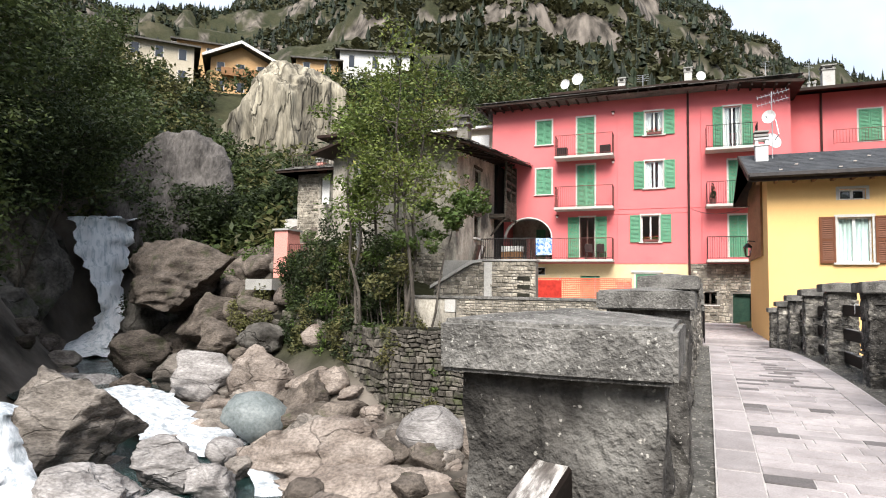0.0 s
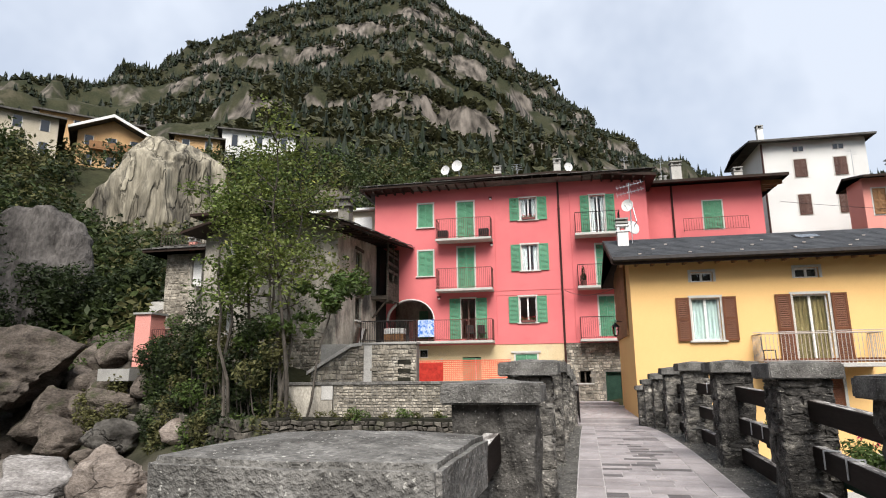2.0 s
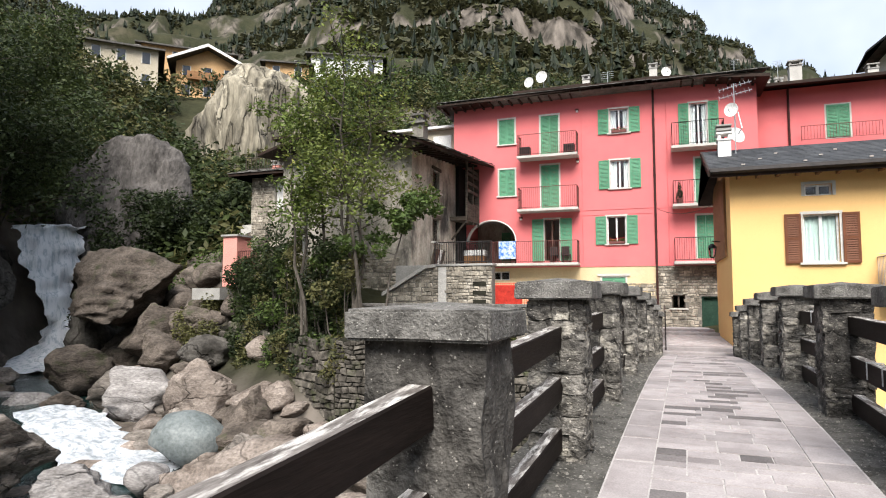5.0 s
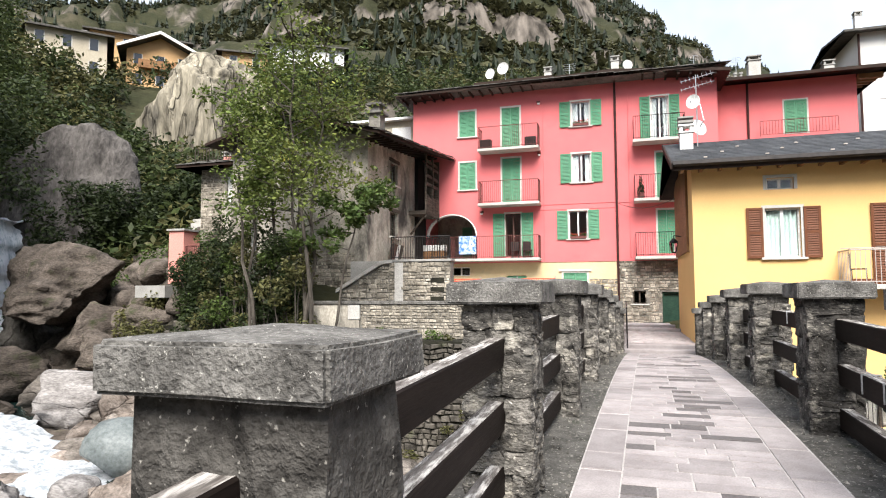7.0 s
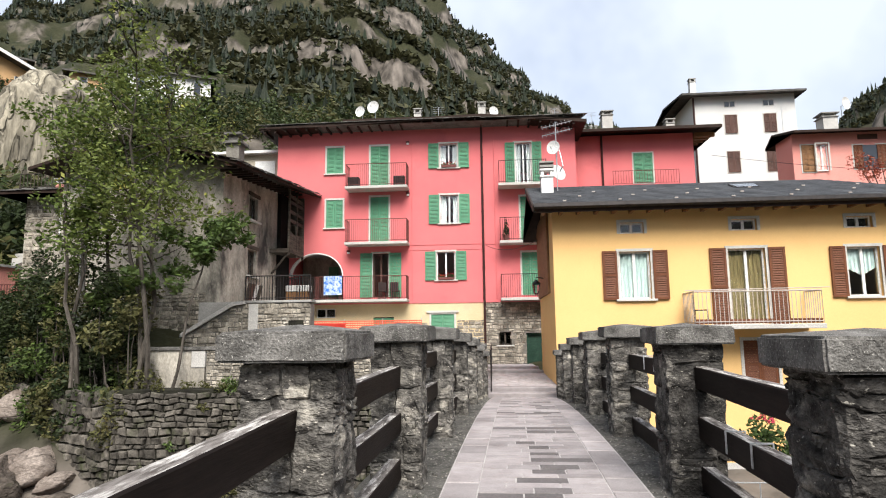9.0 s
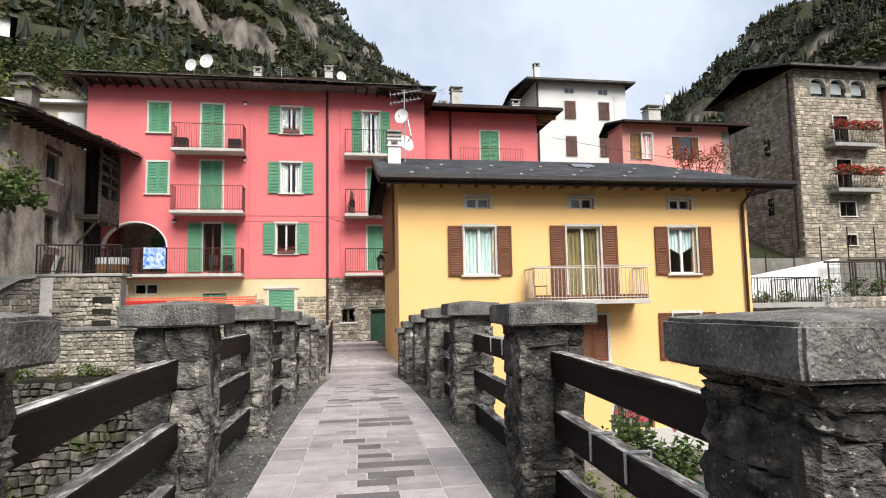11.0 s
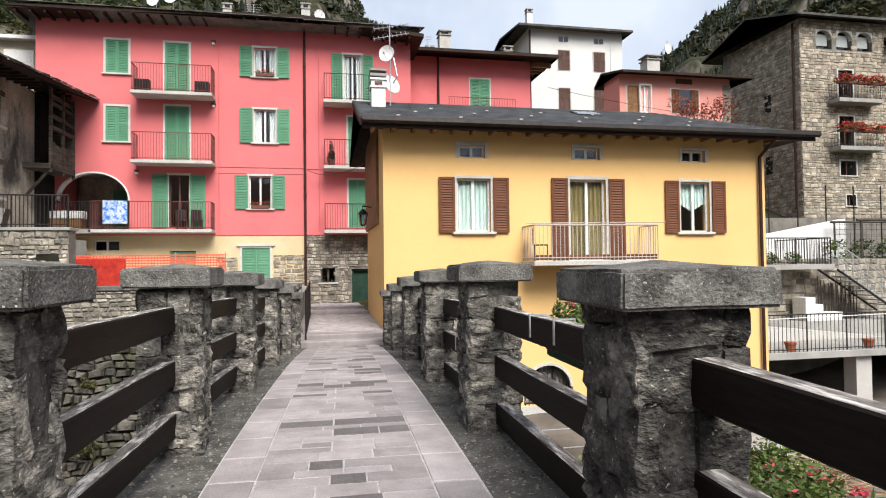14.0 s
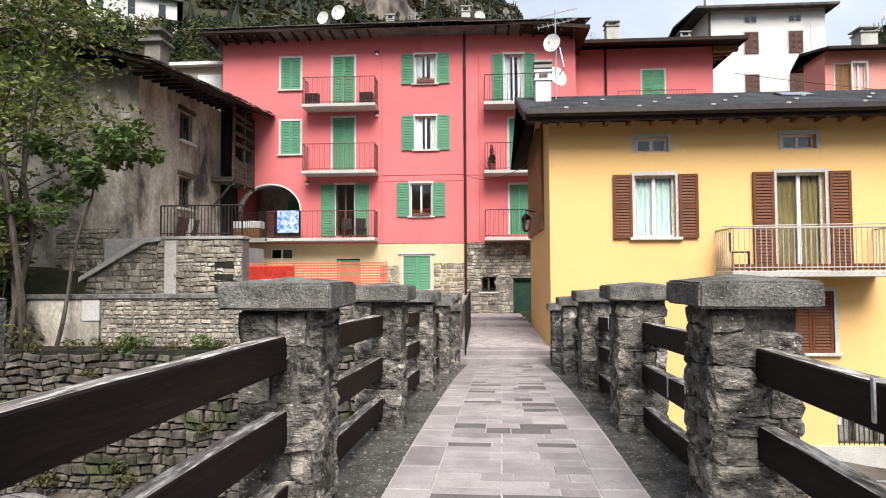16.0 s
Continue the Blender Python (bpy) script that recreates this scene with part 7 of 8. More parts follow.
def scatter_stones():
    r = random.Random(77)
    meshes = []
    for s in range(6):
        bm = boulder_bm(100 + s, 3, **WORN)
        me = bpy.data.meshes.new("stone")
        bm.to_mesh(me)
        bm.free()
        me.materials.append((ROCK, TANROCK, BROWNROCK)[s % 3])
        meshes.append(me)
    line = [Vector((-40, 30)), Vector((-31, 27)), Vector((-22, 22)), Vector((-13, 17)), Vector((-6, 12)), Vector((0, 9))]
    for i in range(120):
        f = r.uniform(0, len(line) - 1.001)
        p = line[int(f)].lerp(line[int(f) + 1], f % 1) + Vector((r.gauss(0, 1), r.gauss(0, 1))) * 2.6
        if p.x > -2.5 and p.y > 19:
            continue
        z = max(ground_height([p.x], [p.y], False)[0], -4.9)
        s = r.choice((0.14, 0.2, 0.3, 0.45, 0.7, 0.9)) * r.uniform(0.8, 1.3)
        o = new("river_stone", meshes[r.randrange(6)])
        o.matrix_world = Matrix.LocRotScale((p.x, p.y, z + s * 0.22), Euler((r.uniform(-0.3, 0.3), r.uniform(-0.3, 0.3), r.uniform(0, 6))), Vector((s * r.uniform(0.9, 1.5), s, s * 0.7)))
        tagged(o, "loose rounded stone on the river bank", "stone", "loose river stones")
    for i in range(90):
        # blocks below the retaining wall
        f = r.random()
        p = Vector((-23 + 17 * f + r.gauss(0, 0.8), 23.6 - 3.2 * f + r.uniform(-2.6, 0.8)))
        z = ground_height([p.x], [p.y], False)[0]
        s = r.uniform(0.3, 1.25)
        o = new("river_stone", meshes[r.randrange(6)])
        o.matrix_world = Matrix.LocRotScale((p.x, p.y, z + s * 0.12), Euler((r.uniform(-0.4, 0.4), r.uniform(-0.4, 0.4), r.uniform(0, 6))), Vector((s * r.uniform(0.9, 1.7), s, s * 0.65)))
        tagged(o, "brown block of rock below the retaining wall", "stone", "rocks on the steep bank")
    # broken ground of the slope beside the falls
    vs, fs, n = [], [], 0
    shapes = []
    for me in meshes:
        tri = [(p.vertices[0], p.vertices[k], p.vertices[k + 1]) for p in me.polygons for k in range(1, len(p.vertices) - 1)]
        shapes.append((np.array([v.co[:] for v in me.vertices]), np.array(tri)))
    for i in range(190):
        p = Vector((-29 + r.gauss(0, 5), 31 + r.gauss(0, 3.5)))
        z = ground_height([p.x], [p.y], False)[0]
        s = r.uniform(0.3, 1.3)
        v, f = shapes[r.randrange(6)]
        a = r.uniform(0, 6.28)
        q = v * (s * r.uniform(0.9, 1.6), s, s * 0.8)
        q = np.c_[q[:, 0] * math.cos(a) - q[:, 1] * math.sin(a), q[:, 0] * math.sin(a) + q[:, 1] * math.cos(a), q[:, 2]] + (p.x, p.y, z + s * 0.2)
        vs.append(q), fs.append(f + n)
        n += len(v)
    tagged(from_arrays("broken_rock", np.concatenate(vs), np.concatenate(fs), BROWNROCK, smooth=True), "angular dark rocks lying on the steep bank", "rocks", kind="stuff")


scatter_stones()


# ---- crag with houses above ----
def crag():
    bm = bmesh.new()
    bmesh.ops.create_icosphere(bm, subdivisions=6, radius=1.0)
    r = random.Random(5)
    planes = [(Vector((0.55, -0.8, 0.12)).normalized(), 0.62), (Vector((-0.5, -0.8, 0.1)).normalized(), 0.66), (Vector((0.9, -0.1, 0.3)).normalized(), 0.72), (Vector((-0.80, 0.0, 0.60)).normalized(), 0.60), (Vector((0.55, 0.0, 0.83)).normalized(), 0.74), (Vector((-1, -0.2, 0.1)).normalized(), 0.72), (Vector((0.1, -0.5, 0.85)).normalized(), 0.72), (Vector((0.15, 0.1, 0.98)).normalized(), 0.66)]
    for v in bm.verts:
        p = v.co.copy()
        for n, d in planes:
            over = p.dot(n) - d
            if over > 0:
                p -= n * over * 0.95
        rr = noise.ridged_multi_fractal(Vector((p.x * 4.5, p.y * 4.5, p.z * 0.9)), 0.9, 2.1, 5, 1.0, 2.0)
        p += Vector((p.x, p.y, 0)) * (rr - 1.1) * 0.13
        p += p * noise.fractal(p * 2.1, 1.0, 2.0, 4) * 0.12
        v.co = p
    for f in bm.faces:
        f.smooth = True
    single("crag", bm, CLIFFROCK, "tall streaked pale limestone crag below the upper houses", "cliff", Matrix.LocRotScale((-50.6, 69.5, 19.0), Euler((0, 0, radians(36))), Vector((12.0, 9.5, 18.0))), kind="structure")
    boulder((-66, 64.5, 17), (9, 6, 9), 91, DARKROCK, "dark overgrown rock shoulder beside the crag", 0.6, 5)


crag()


def far_house(name, at, turn, w, d, h, roof_h, wall, label, gable=False, trim=None, floors=2, cols=3, shutter=None, rise=1.0):
    t = thing(name, label, "house", pose(*at, 0, 0, turn))
    part("wall", boxes((-w / 2, w / 2, 0, d, -6, h)), wall, t)
    fh = h / floors
    for i in range(floors):
        for j in range(cols):
            x, z = -w / 2 + w * (j + 0.5) / cols - 0.5, fh * i + fh * 0.3
            win = part("window", boxes((x, x + 1.0, -0.04, 0.02, z, z + fh * 0.5)), shutter or GLASSDARK, t)
            for a in (x - 0.12, x + 1.0):
                part("jamb", boxes((a, a + 0.12, -0.06, 0.0, z, z + fh * 0.5)), SURROUND, win)
    if gable:
        bm = bmesh.new()
        o, k = w / 2 + 1.2, rise
        prism(bm, [(-o, h - 0.4), (0, h + roof_h), (o, h - 0.4), (o, h - 0.05), (0, h + roof_h + 0.4), (-o, h - 0.05)], -1.6, d)
        part("roof", bm, ROOFSLATE, t)
        bm = bmesh.new()
        prism(bm, [(-o, h - 0.5), (0, h + roof_h - 0.1), (o, h - 0.5), (o, h - 0.1), (0, h + roof_h + 0.35), (-o, h - 0.1)], -1.75, -1.58)
        part("bargeboard", bm, trim or FRAME, t)
        part("gable", prism(bmesh.new(), [(-w / 2, h - 0.01), (w / 2, h - 0.01), (0, h + roof_h - 0.1)], 0.02, 0.3), wall, t)
        b = part("balcony", boxes((-w * 0.32, w * 0.32, -1.1, 0, h * 0.52, h * 0.56)), RAFTERWOOD, t)
        part("railing", boxes((-w * 0.32, w * 0.32, -1.12, -1.04, h * 0.56, h * 0.72)), RAFTERWOOD, b)
    else:
        gable_roof(t, -w / 2 - 0.9, w / 2 + 0.9, -0.9, d + 0.9, h, h + roof_h, d / 2, ROOFSLATE, 0.25)
    chimney(t, w * 0.2, d * 0.5, h + roof_h * 0.7, 0.7, 1.0)
    return t


far_house("chalet", (-64.9, 75.6, 31.2), 40, 9.0, 9, 6.0, 2.3, ORANGE, "orange chalet with white bargeboards and a timber balcony", True)
far_house("chalet", (-72.8, 79.8, 34.4), 42, 14, 9, 8.0, 1.0, ORANGE, "broad orange house with dark shallow roof behind the chalet", cols=4)
far_house("grey_house", (-71.0, 65.2, 27.5), 46, 9.5, 9, 9.6, 1.0, BEIGE, "tall beige house with a flat slate roof", floors=3, cols=3)
far_house("yellow_house", (-59.0, 88.0, 35.0), 32, 7.2, 8, 6.2, 1.0, ORANGE, "small ochre house behind the crag", cols=2)
far_house("white_house", (-53.0, 98.0, 36.5), 28, 13, 9, 9.0, 1.2, WHITE, "white rendered house on the slope", cols=3)


# ---- trees ----
LEAFASH = leaf_mat("ash_leaf", (0.085, 0.115, 0.026), (0.165, 0.195, 0.048), (0.32, 0.28, 0.055))
def branch(bm, a, b, r0, r1, r, wob=0.25, n=4):
    """A limb that wanders from a to b; gives back its points."""
    pts = [Vector(a)]
    for i in range(1, n + 1):
        p = Vector(a).lerp(Vector(b), i / n)
        if i < n:
            p += Vector((r.uniform(-1, 1), r.uniform(-1, 1), r.uniform(-0.4, 0.4))) * wob
        q = r0 + (r1 - r0) * (i - 1) / n
        tube(bm, pts[-1], p, q, r0 + (r1 - r0) * i / n, 6)
        pts.append(p)
    return pts


def tree(name, at, h, spread, seed, mat, label, leaves, size, stems=1, bare=0.3, lean=(0, 0), ball=0.16, twigs=12):
    r = random.Random(seed)
    t = thing(name, label, "tree", pose(*at))
    bm = bmesh.new()
    balls = []
    for s in range(stems):
        a = 2 * math.pi * s / stems + r.random()
        top = Vector((lean[0] + spread * 0.35 * math.cos(a) * (stems > 1), lean[1] + spread * 0.35 * math.sin(a) * (stems > 1), h * r.uniform(0.86, 1.0)))
        trunk = branch(bm, (0.15 * s, 0.1 * s, -0.4), top, h * 0.0055 + 0.03, 0.015, r, h * 0.025, 7)
        for i in range(twigs):
            f = r.uniform(bare, 0.98)
            k = f * (len(trunk) - 1)
            p = trunk[int(k)].lerp(trunk[min(int(k) + 1, len(trunk) - 1)], k % 1)
            b = r.uniform(0, 2 * math.pi)
            reach = spread * r.uniform(0.45, 1.0) * (1.15 - 0.75 * max(0.0, f - bare))
            q = p + Vector((math.cos(b) * reach, math.sin(b) * reach, h * r.uniform(0.02, 0.13)))
            pts = branch(bm, p, q, 0.022 * h / 10 + 0.006, 0.005, r, 0.12, 3)
            for w in pts[1:]:
                balls.append((*w, h * ball * r.uniform(0.45, 1.0) * 0.62))
        balls.append((*top, h * ball * 0.5))
    part("trunk", bm, BARK, t, "slender grey trunk and limbs")
    leafy(t, "crown", balls, leaves, size, seed, mat)
    return t


tree("young_ash_tree", (-10.9, 22.9, -0.2), 12.0, 3.3, 21, LEAFASH, "slender ash tree with airy green leaves above the river wall", 6800, 0.09, 3, 0.36, (-0.4, 0.3), 0.125, 16)
tree("young_ash_tree", (-13.0, 25.0, 0.6), 11.0, 3.0, 27, LEAFMID, "leafy young tree behind the slender ash", 4200, 0.095, 2, 0.35, (0.3, 0.2), 0.14, 13)
tree("yellowing_tree", (-13.4, 23.4, 0.4), 9.4, 1.7, 22, LEAFLIGHT, "young tree with yellowing leaves", 4200, 0.095, 2, 0.45, (-0.5, 0), 0.11, 10)
tree("side_sapling", (-9.7, 23.0, 0.2), 5.2, 1.9, 23, LEAFMID, "low sapling with broad green leaves", 2300, 0.11, 1, 0.5, (1.0, 0.3), 0.14, 9)
for i, (x, y, h, s) in enumerate(((-31, 12.5, 13, 4.2), (-35, 17, 15, 4.5), (-39, 21, 16, 4.6), (-43.5, 24, 17, 5), (-47, 29, 16, 5), (-51, 36, 15, 5), (-28, 8, 12, 4), (-46, 18, 20, 6), (-52, 26, 20, 6), (-46, 31.5, 15, 5.4), (-42.5, 27.5, 14, 7), (-50, 37.5, 12, 3.6), (-37, 15, 18, 6.5), (-33, 12, 16, 6))):
    z = ground_height([x], [y], False)[0]
    tree("dense_tree", (x, y, z - 0.5), h, s, 31 + i, (LEAFDARK, LEAFGORGE)[i % 2], "dense dark broadleaf tree hanging over the gorge", 11000, 0.16, 2, 0.5 if i in (9, 10) else 0.12, (2.2, 1.0), 0.24, 15)


def bush(at, balls, count, size, seed, mat, label):
    t = thing("bush", label, "bush", pose(*at))
    bm = bmesh.new()
    r = random.Random(seed)
    for b in balls[:6]:
        branch(bm, (b[0] * 0.3, b[1] * 0.3, -0.5), b[:3], 0.04, 0.01, r, 0.15, 3)
    part("stem", bm, BARK, t)
    leafy(t, "leaves", balls, count, size, seed, mat)
    return t


def bush_mass():
    r = random.Random(9)
    for i in range(15):
        x = -19.2 + i * 0.56
        y = 23.5 + 0.27 * max(0.0, -11.5 - x) * 1.7 + r.uniform(-0.3, 0.4)
        h = 4.1 - abs(i - 6) * 0.15 + r.uniform(-0.6, 0.7)
        balls = [(r.uniform(-0.7, 0.7), r.uniform(-0.6, 0.6), h * q, 0.62 * r.uniform(0.7, 1.2)) for q in (0.1, 0.25, 0.4, 0.55, 0.7, 0.85, 1.0)]
        balls += [(r.uniform(-0.5, 0.5), -0.7 - 0.3 * r.random(), -0.2 - 0.4 * k, 0.45) for k in range(4)]
        bush((x, y, 0.0), balls, 2500, 0.085, 50 + i, (LEAFDARK, LEAFDARK, LEAFMID, LEAFDARK, LEAFOLIVE)[i % 5], "tangled bush spilling over the retaining wall")
    for i in range(7):
        x, y = -22.5 + r.uniform(-2, 2), 28.0 + r.uniform(-1.6, 1.6)
        z = ground_height([x], [y], False)[0]
        bush((x, y, z), [(r.uniform(-0.6, 0.6), r.uniform(-0.5, 0.5), 0.3 + 0.25 * k, 0.6) for k in range(4)], 700, 0.10, 80 + i, LEAFOLIVE, "dry olive scrub on the bank")
    for i in range(9):
        x, y = -37.6 + i * 1.1, 35.0 + r.uniform(-0.6, 0.6) + i * 0.8
        z = ground_height([x], [y], False)[0]
        bush((x, y, z), [(r.uniform(-1.2, 1.2), r.uniform(-1, 1), 0.8 + 0.75 * k, 1.4) for k in range(5)], 2200, 0.15, 90 + i, LEAFDARK, "dense dark shrub below the crag")
    for i in range(5):
        x, y = -29.5 + i * 1.3 + r.uniform(-0.5, 0.5), 32.5 + r.uniform(-1, 1)
        z = ground_height([x], [y], False)[0]
        bush((x, y, z), [(r.uniform(-0.6, 0.6), r.uniform(-0.5, 0.5), 0.3 + 0.25 * k, 0.6) for k in range(4)], 600, 0.10, 120 + i, LEAFMID, "low green shrub among the rocks")
    for i in range(8):
        x, y = -38.0 + i * 1.15, 35.2 + i * 0.75 + r.uniform(-0.5, 0.5)
        z = ground_height([x], [y], False)[0]
        bush((x, y, z), [(r.uniform(-1.3, 1.3), r.uniform(-1, 1), 0.6 + max(1.5, 8.0 - z) * k / 7, 1.15) for k in range(8)], 3000, 0.15, 105 + i, LEAFDARK, "dense dark bush growing up against the crag")
    # tufts at the foot of the wall and on its ledge
    for i in range(9):
        x = -10.5 + i * 1.25 + r.uniform(-0.4, 0.4)
        bush((x, 22.25 if i % 2 else 22.9, -3.9 if i % 3 == 0 else (0.05 if i % 2 == 0 else -2.0 - r.random())), [(0, -0.15, 0.15, 0.28), (0.25, -0.1, 0.1, 0.22)], 170, 0.06, 140 + i, (LEAFMID, LEAFOLIVE)[i % 2], "small tuft of weeds on the stone wall")
    p = thing("utility_pole", "plain grey timber utility pole among the bushes", "pole", pose(-13.9, 24.3, 0))
    part("pole", tube(bmesh.new(), (0, 0, -1), (0, 0, 7.6), 0.13, 0.10, 10), PALECONCRETE, p)
    for k in range(2):
        c = thing("cypress", "narrow dark cypress below the crag", "tree", pose(-29.5 + k * 0.8, 42 + k, 8.5))
        part("trunk", tube(bmesh.new(), (0, 0, -1), (0, 0, 3.5), 0.1, 0.02), BARK, c)
        leafy(c, "crown", [(0, 0, 0.3 + 0.35 * i, 0.55 - 0.045 * i) for i in range(11)], 900, 0.09, 150 + k, LEAFDARK)


bush_mass()


# ---- woods ----
def woods():
    """Scrub on the near slopes and the forest on the mountain, each one joined body of many small crowns."""
    r = np.random.RandomState(3)
    # near scrub: clumps of leaves
    az, d = np.radians(r.uniform(-64, -8, 2600)), r.uniform(46, 125, 2600)
    x, y = d * np.sin(az), d * np.cos(az)
    a2, d2 = np.radians(r.uniform(-10, 45, 500)), r.uniform(58, 125, 500)
    x, y = np.r_[x, d2 * np.sin(a2)], np.r_[y, d2 * np.cos(a2)]
    z = ground_height(x, y)
    keep = []
    for i in range(len(x)):
        p = (x[i], y[i])
        ok = not (-26 < p[0] < -11 and p[1] < 44) and math.hypot(p[0] + 44, p[1] - 42) > 5
        ok &= math.hypot((p[0] + 50.6), (p[1] - 66)) > 9 and not (p[0] < -p[1] * 0.98 and math.hypot(*p) < 60)
        for hx, hy in ((-65, 75.8), (-71, 65.2), (-57.5, 88.6), (-49.5, 98.6)):
            l = math.hypot(hx, hy)
            f = (p[0] * hx + p[1] * hy) / l
            ok &= not (abs(p[0] * hy / l - p[1] * hx / l) < 6 and l - 6 < f < l + 8)
        keep.append(ok)
    keep = np.array(keep)
    x, y, z = x[keep], y[keep], z[keep]
    for k, mat in enumerate((LEAFGORGE, LEAFDARK, LEAFOLIVE)):
        s = np.arange(len(x)) % 3 == k
        dist = np.hypot(x[s], y[s])
        rad = r.uniform(0.9, 2.4, s.sum())
        balls = np.r_[np.c_[x[s], y[s], z[s] + rad * 0.6, rad], np.c_[x[s] + r.normal(0, 0.8, s.sum()), y[s], z[s] + rad * 1.5, rad * 0.7]]
        v, f = leaf_arrays(balls, 80000, 0.31, 200 + k)
        tagged(from_arrays("hillside_scrub", v, f, mat), "bushes and small trees covering the slope", "scrub", kind="stuff")
    # mountain forest
    n = 46000
    az, d = np.radians(r.uniform(-75, 62, n)), 100 + 345 * r.uniform(0, 1, n) ** 0.8
    x, y = d * np.sin(az), d * np.cos(az)
    z = ground_height(x, y)
    dz = ground_height(x * 1.012, y * 1.012) - z
    bare = np.array([noise.noise(Vector((a * 0.014, b * 0.014, 1.5))) + 0.6 * noise.noise(Vector((a * 0.05, b * 0.05, 4.0))) for a, b in zip(x, y)])
    slope = dz / (0.012 * d)
    left = np.degrees(az) < -18
    keep = (bare < np.where(left, 0.26, 0.10) + r.normal(0, 0.08, n)) & (slope < 1.7)
    x, y, z, d = x[keep], y[keep], z[keep], d[keep]
    iv, jf = leaf_arrays([(0, 0, 0, 0.85), (0.4, 0.2, 0.35, 0.55), (-0.4, -0.1, 0.2, 0.5)], 20, 0.62, 260)
    jf = np.concatenate([jf[:, [0, 1, 2]], jf[:, [0, 2, 3]]])
    cone_v, cone_f = [], []
    for k, (z0, z1, rr) in enumerate(((0.08, 0.55, 0.21), (0.32, 0.78, 0.16), (0.58, 1.0, 0.09))):
        b = len(cone_v)
        cone_v += [(rr * (1 + 0.25 * (-1) ** j) * math.cos(j * math.pi / 4), rr * (1 + 0.25 * (-1) ** j) * math.sin(j * math.pi / 4), z0) for j in range(8)] + [(0, 0, z1)]
        cone_f += [(b + j, b + (j + 1) % 8, b + 8) for j in range(8)]
    cone_v, cone_f = np.array(cone_v), np.array(cone_f)
    kind = r.rand(len(x)) < np.where(d > 250, 0.55, 0.22)
    for name, s, tv, tf, mat, h0, h1 in (("conifer_forest", kind, cone_v, cone_f, FIR, 3.0, 6.5), ("broadleaf_forest", ~kind, iv, jf, BROADLEAF, 0.9, 2.3)):
        m = s.sum()
        size = r.uniform(h0, h1, m)
        jit = r.uniform(0.55, 1.45, (m, len(tv), 1)) if len(tv) < 40 else r.uniform(0.8, 1.2, (m, 1, 1))
        turn = r.uniform(0, 6.28, m)
        c, q = np.cos(turn)[:, None], np.sin(turn)[:, None]
        vv = tv[None] * jit
        v = np.stack([vv[..., 0] * c - vv[..., 1] * q, vv[..., 0] * q + vv[..., 1] * c, vv[..., 2]], -1) * size[:, None, None]
        if name == "broadleaf_forest":
            v = v * (1, 1, 1.15) + (0, 0, 1.2)
        v = v + np.stack([x[s], y[s], z[s]], -1)[:, None]
        f = tf[None] + (np.arange(m) * len(tv))[:, None, None]
        tagged(from_arrays(name, v.reshape(-1, 3), f.reshape(-1, 3), mat), "dark forest trees covering the mountain slope", "forest", kind="stuff")


FIR = leaf_mat("fir_needles", (0.012, 0.019, 0.010), (0.030, 0.040, 0.019), (0.045, 0.042, 0.02))
BROADLEAF = leaf_mat("mountain_leaf", (0.034, 0.037, 0.016), (0.082, 0.078, 0.034), (0.115, 0.085, 0.042))
woods()


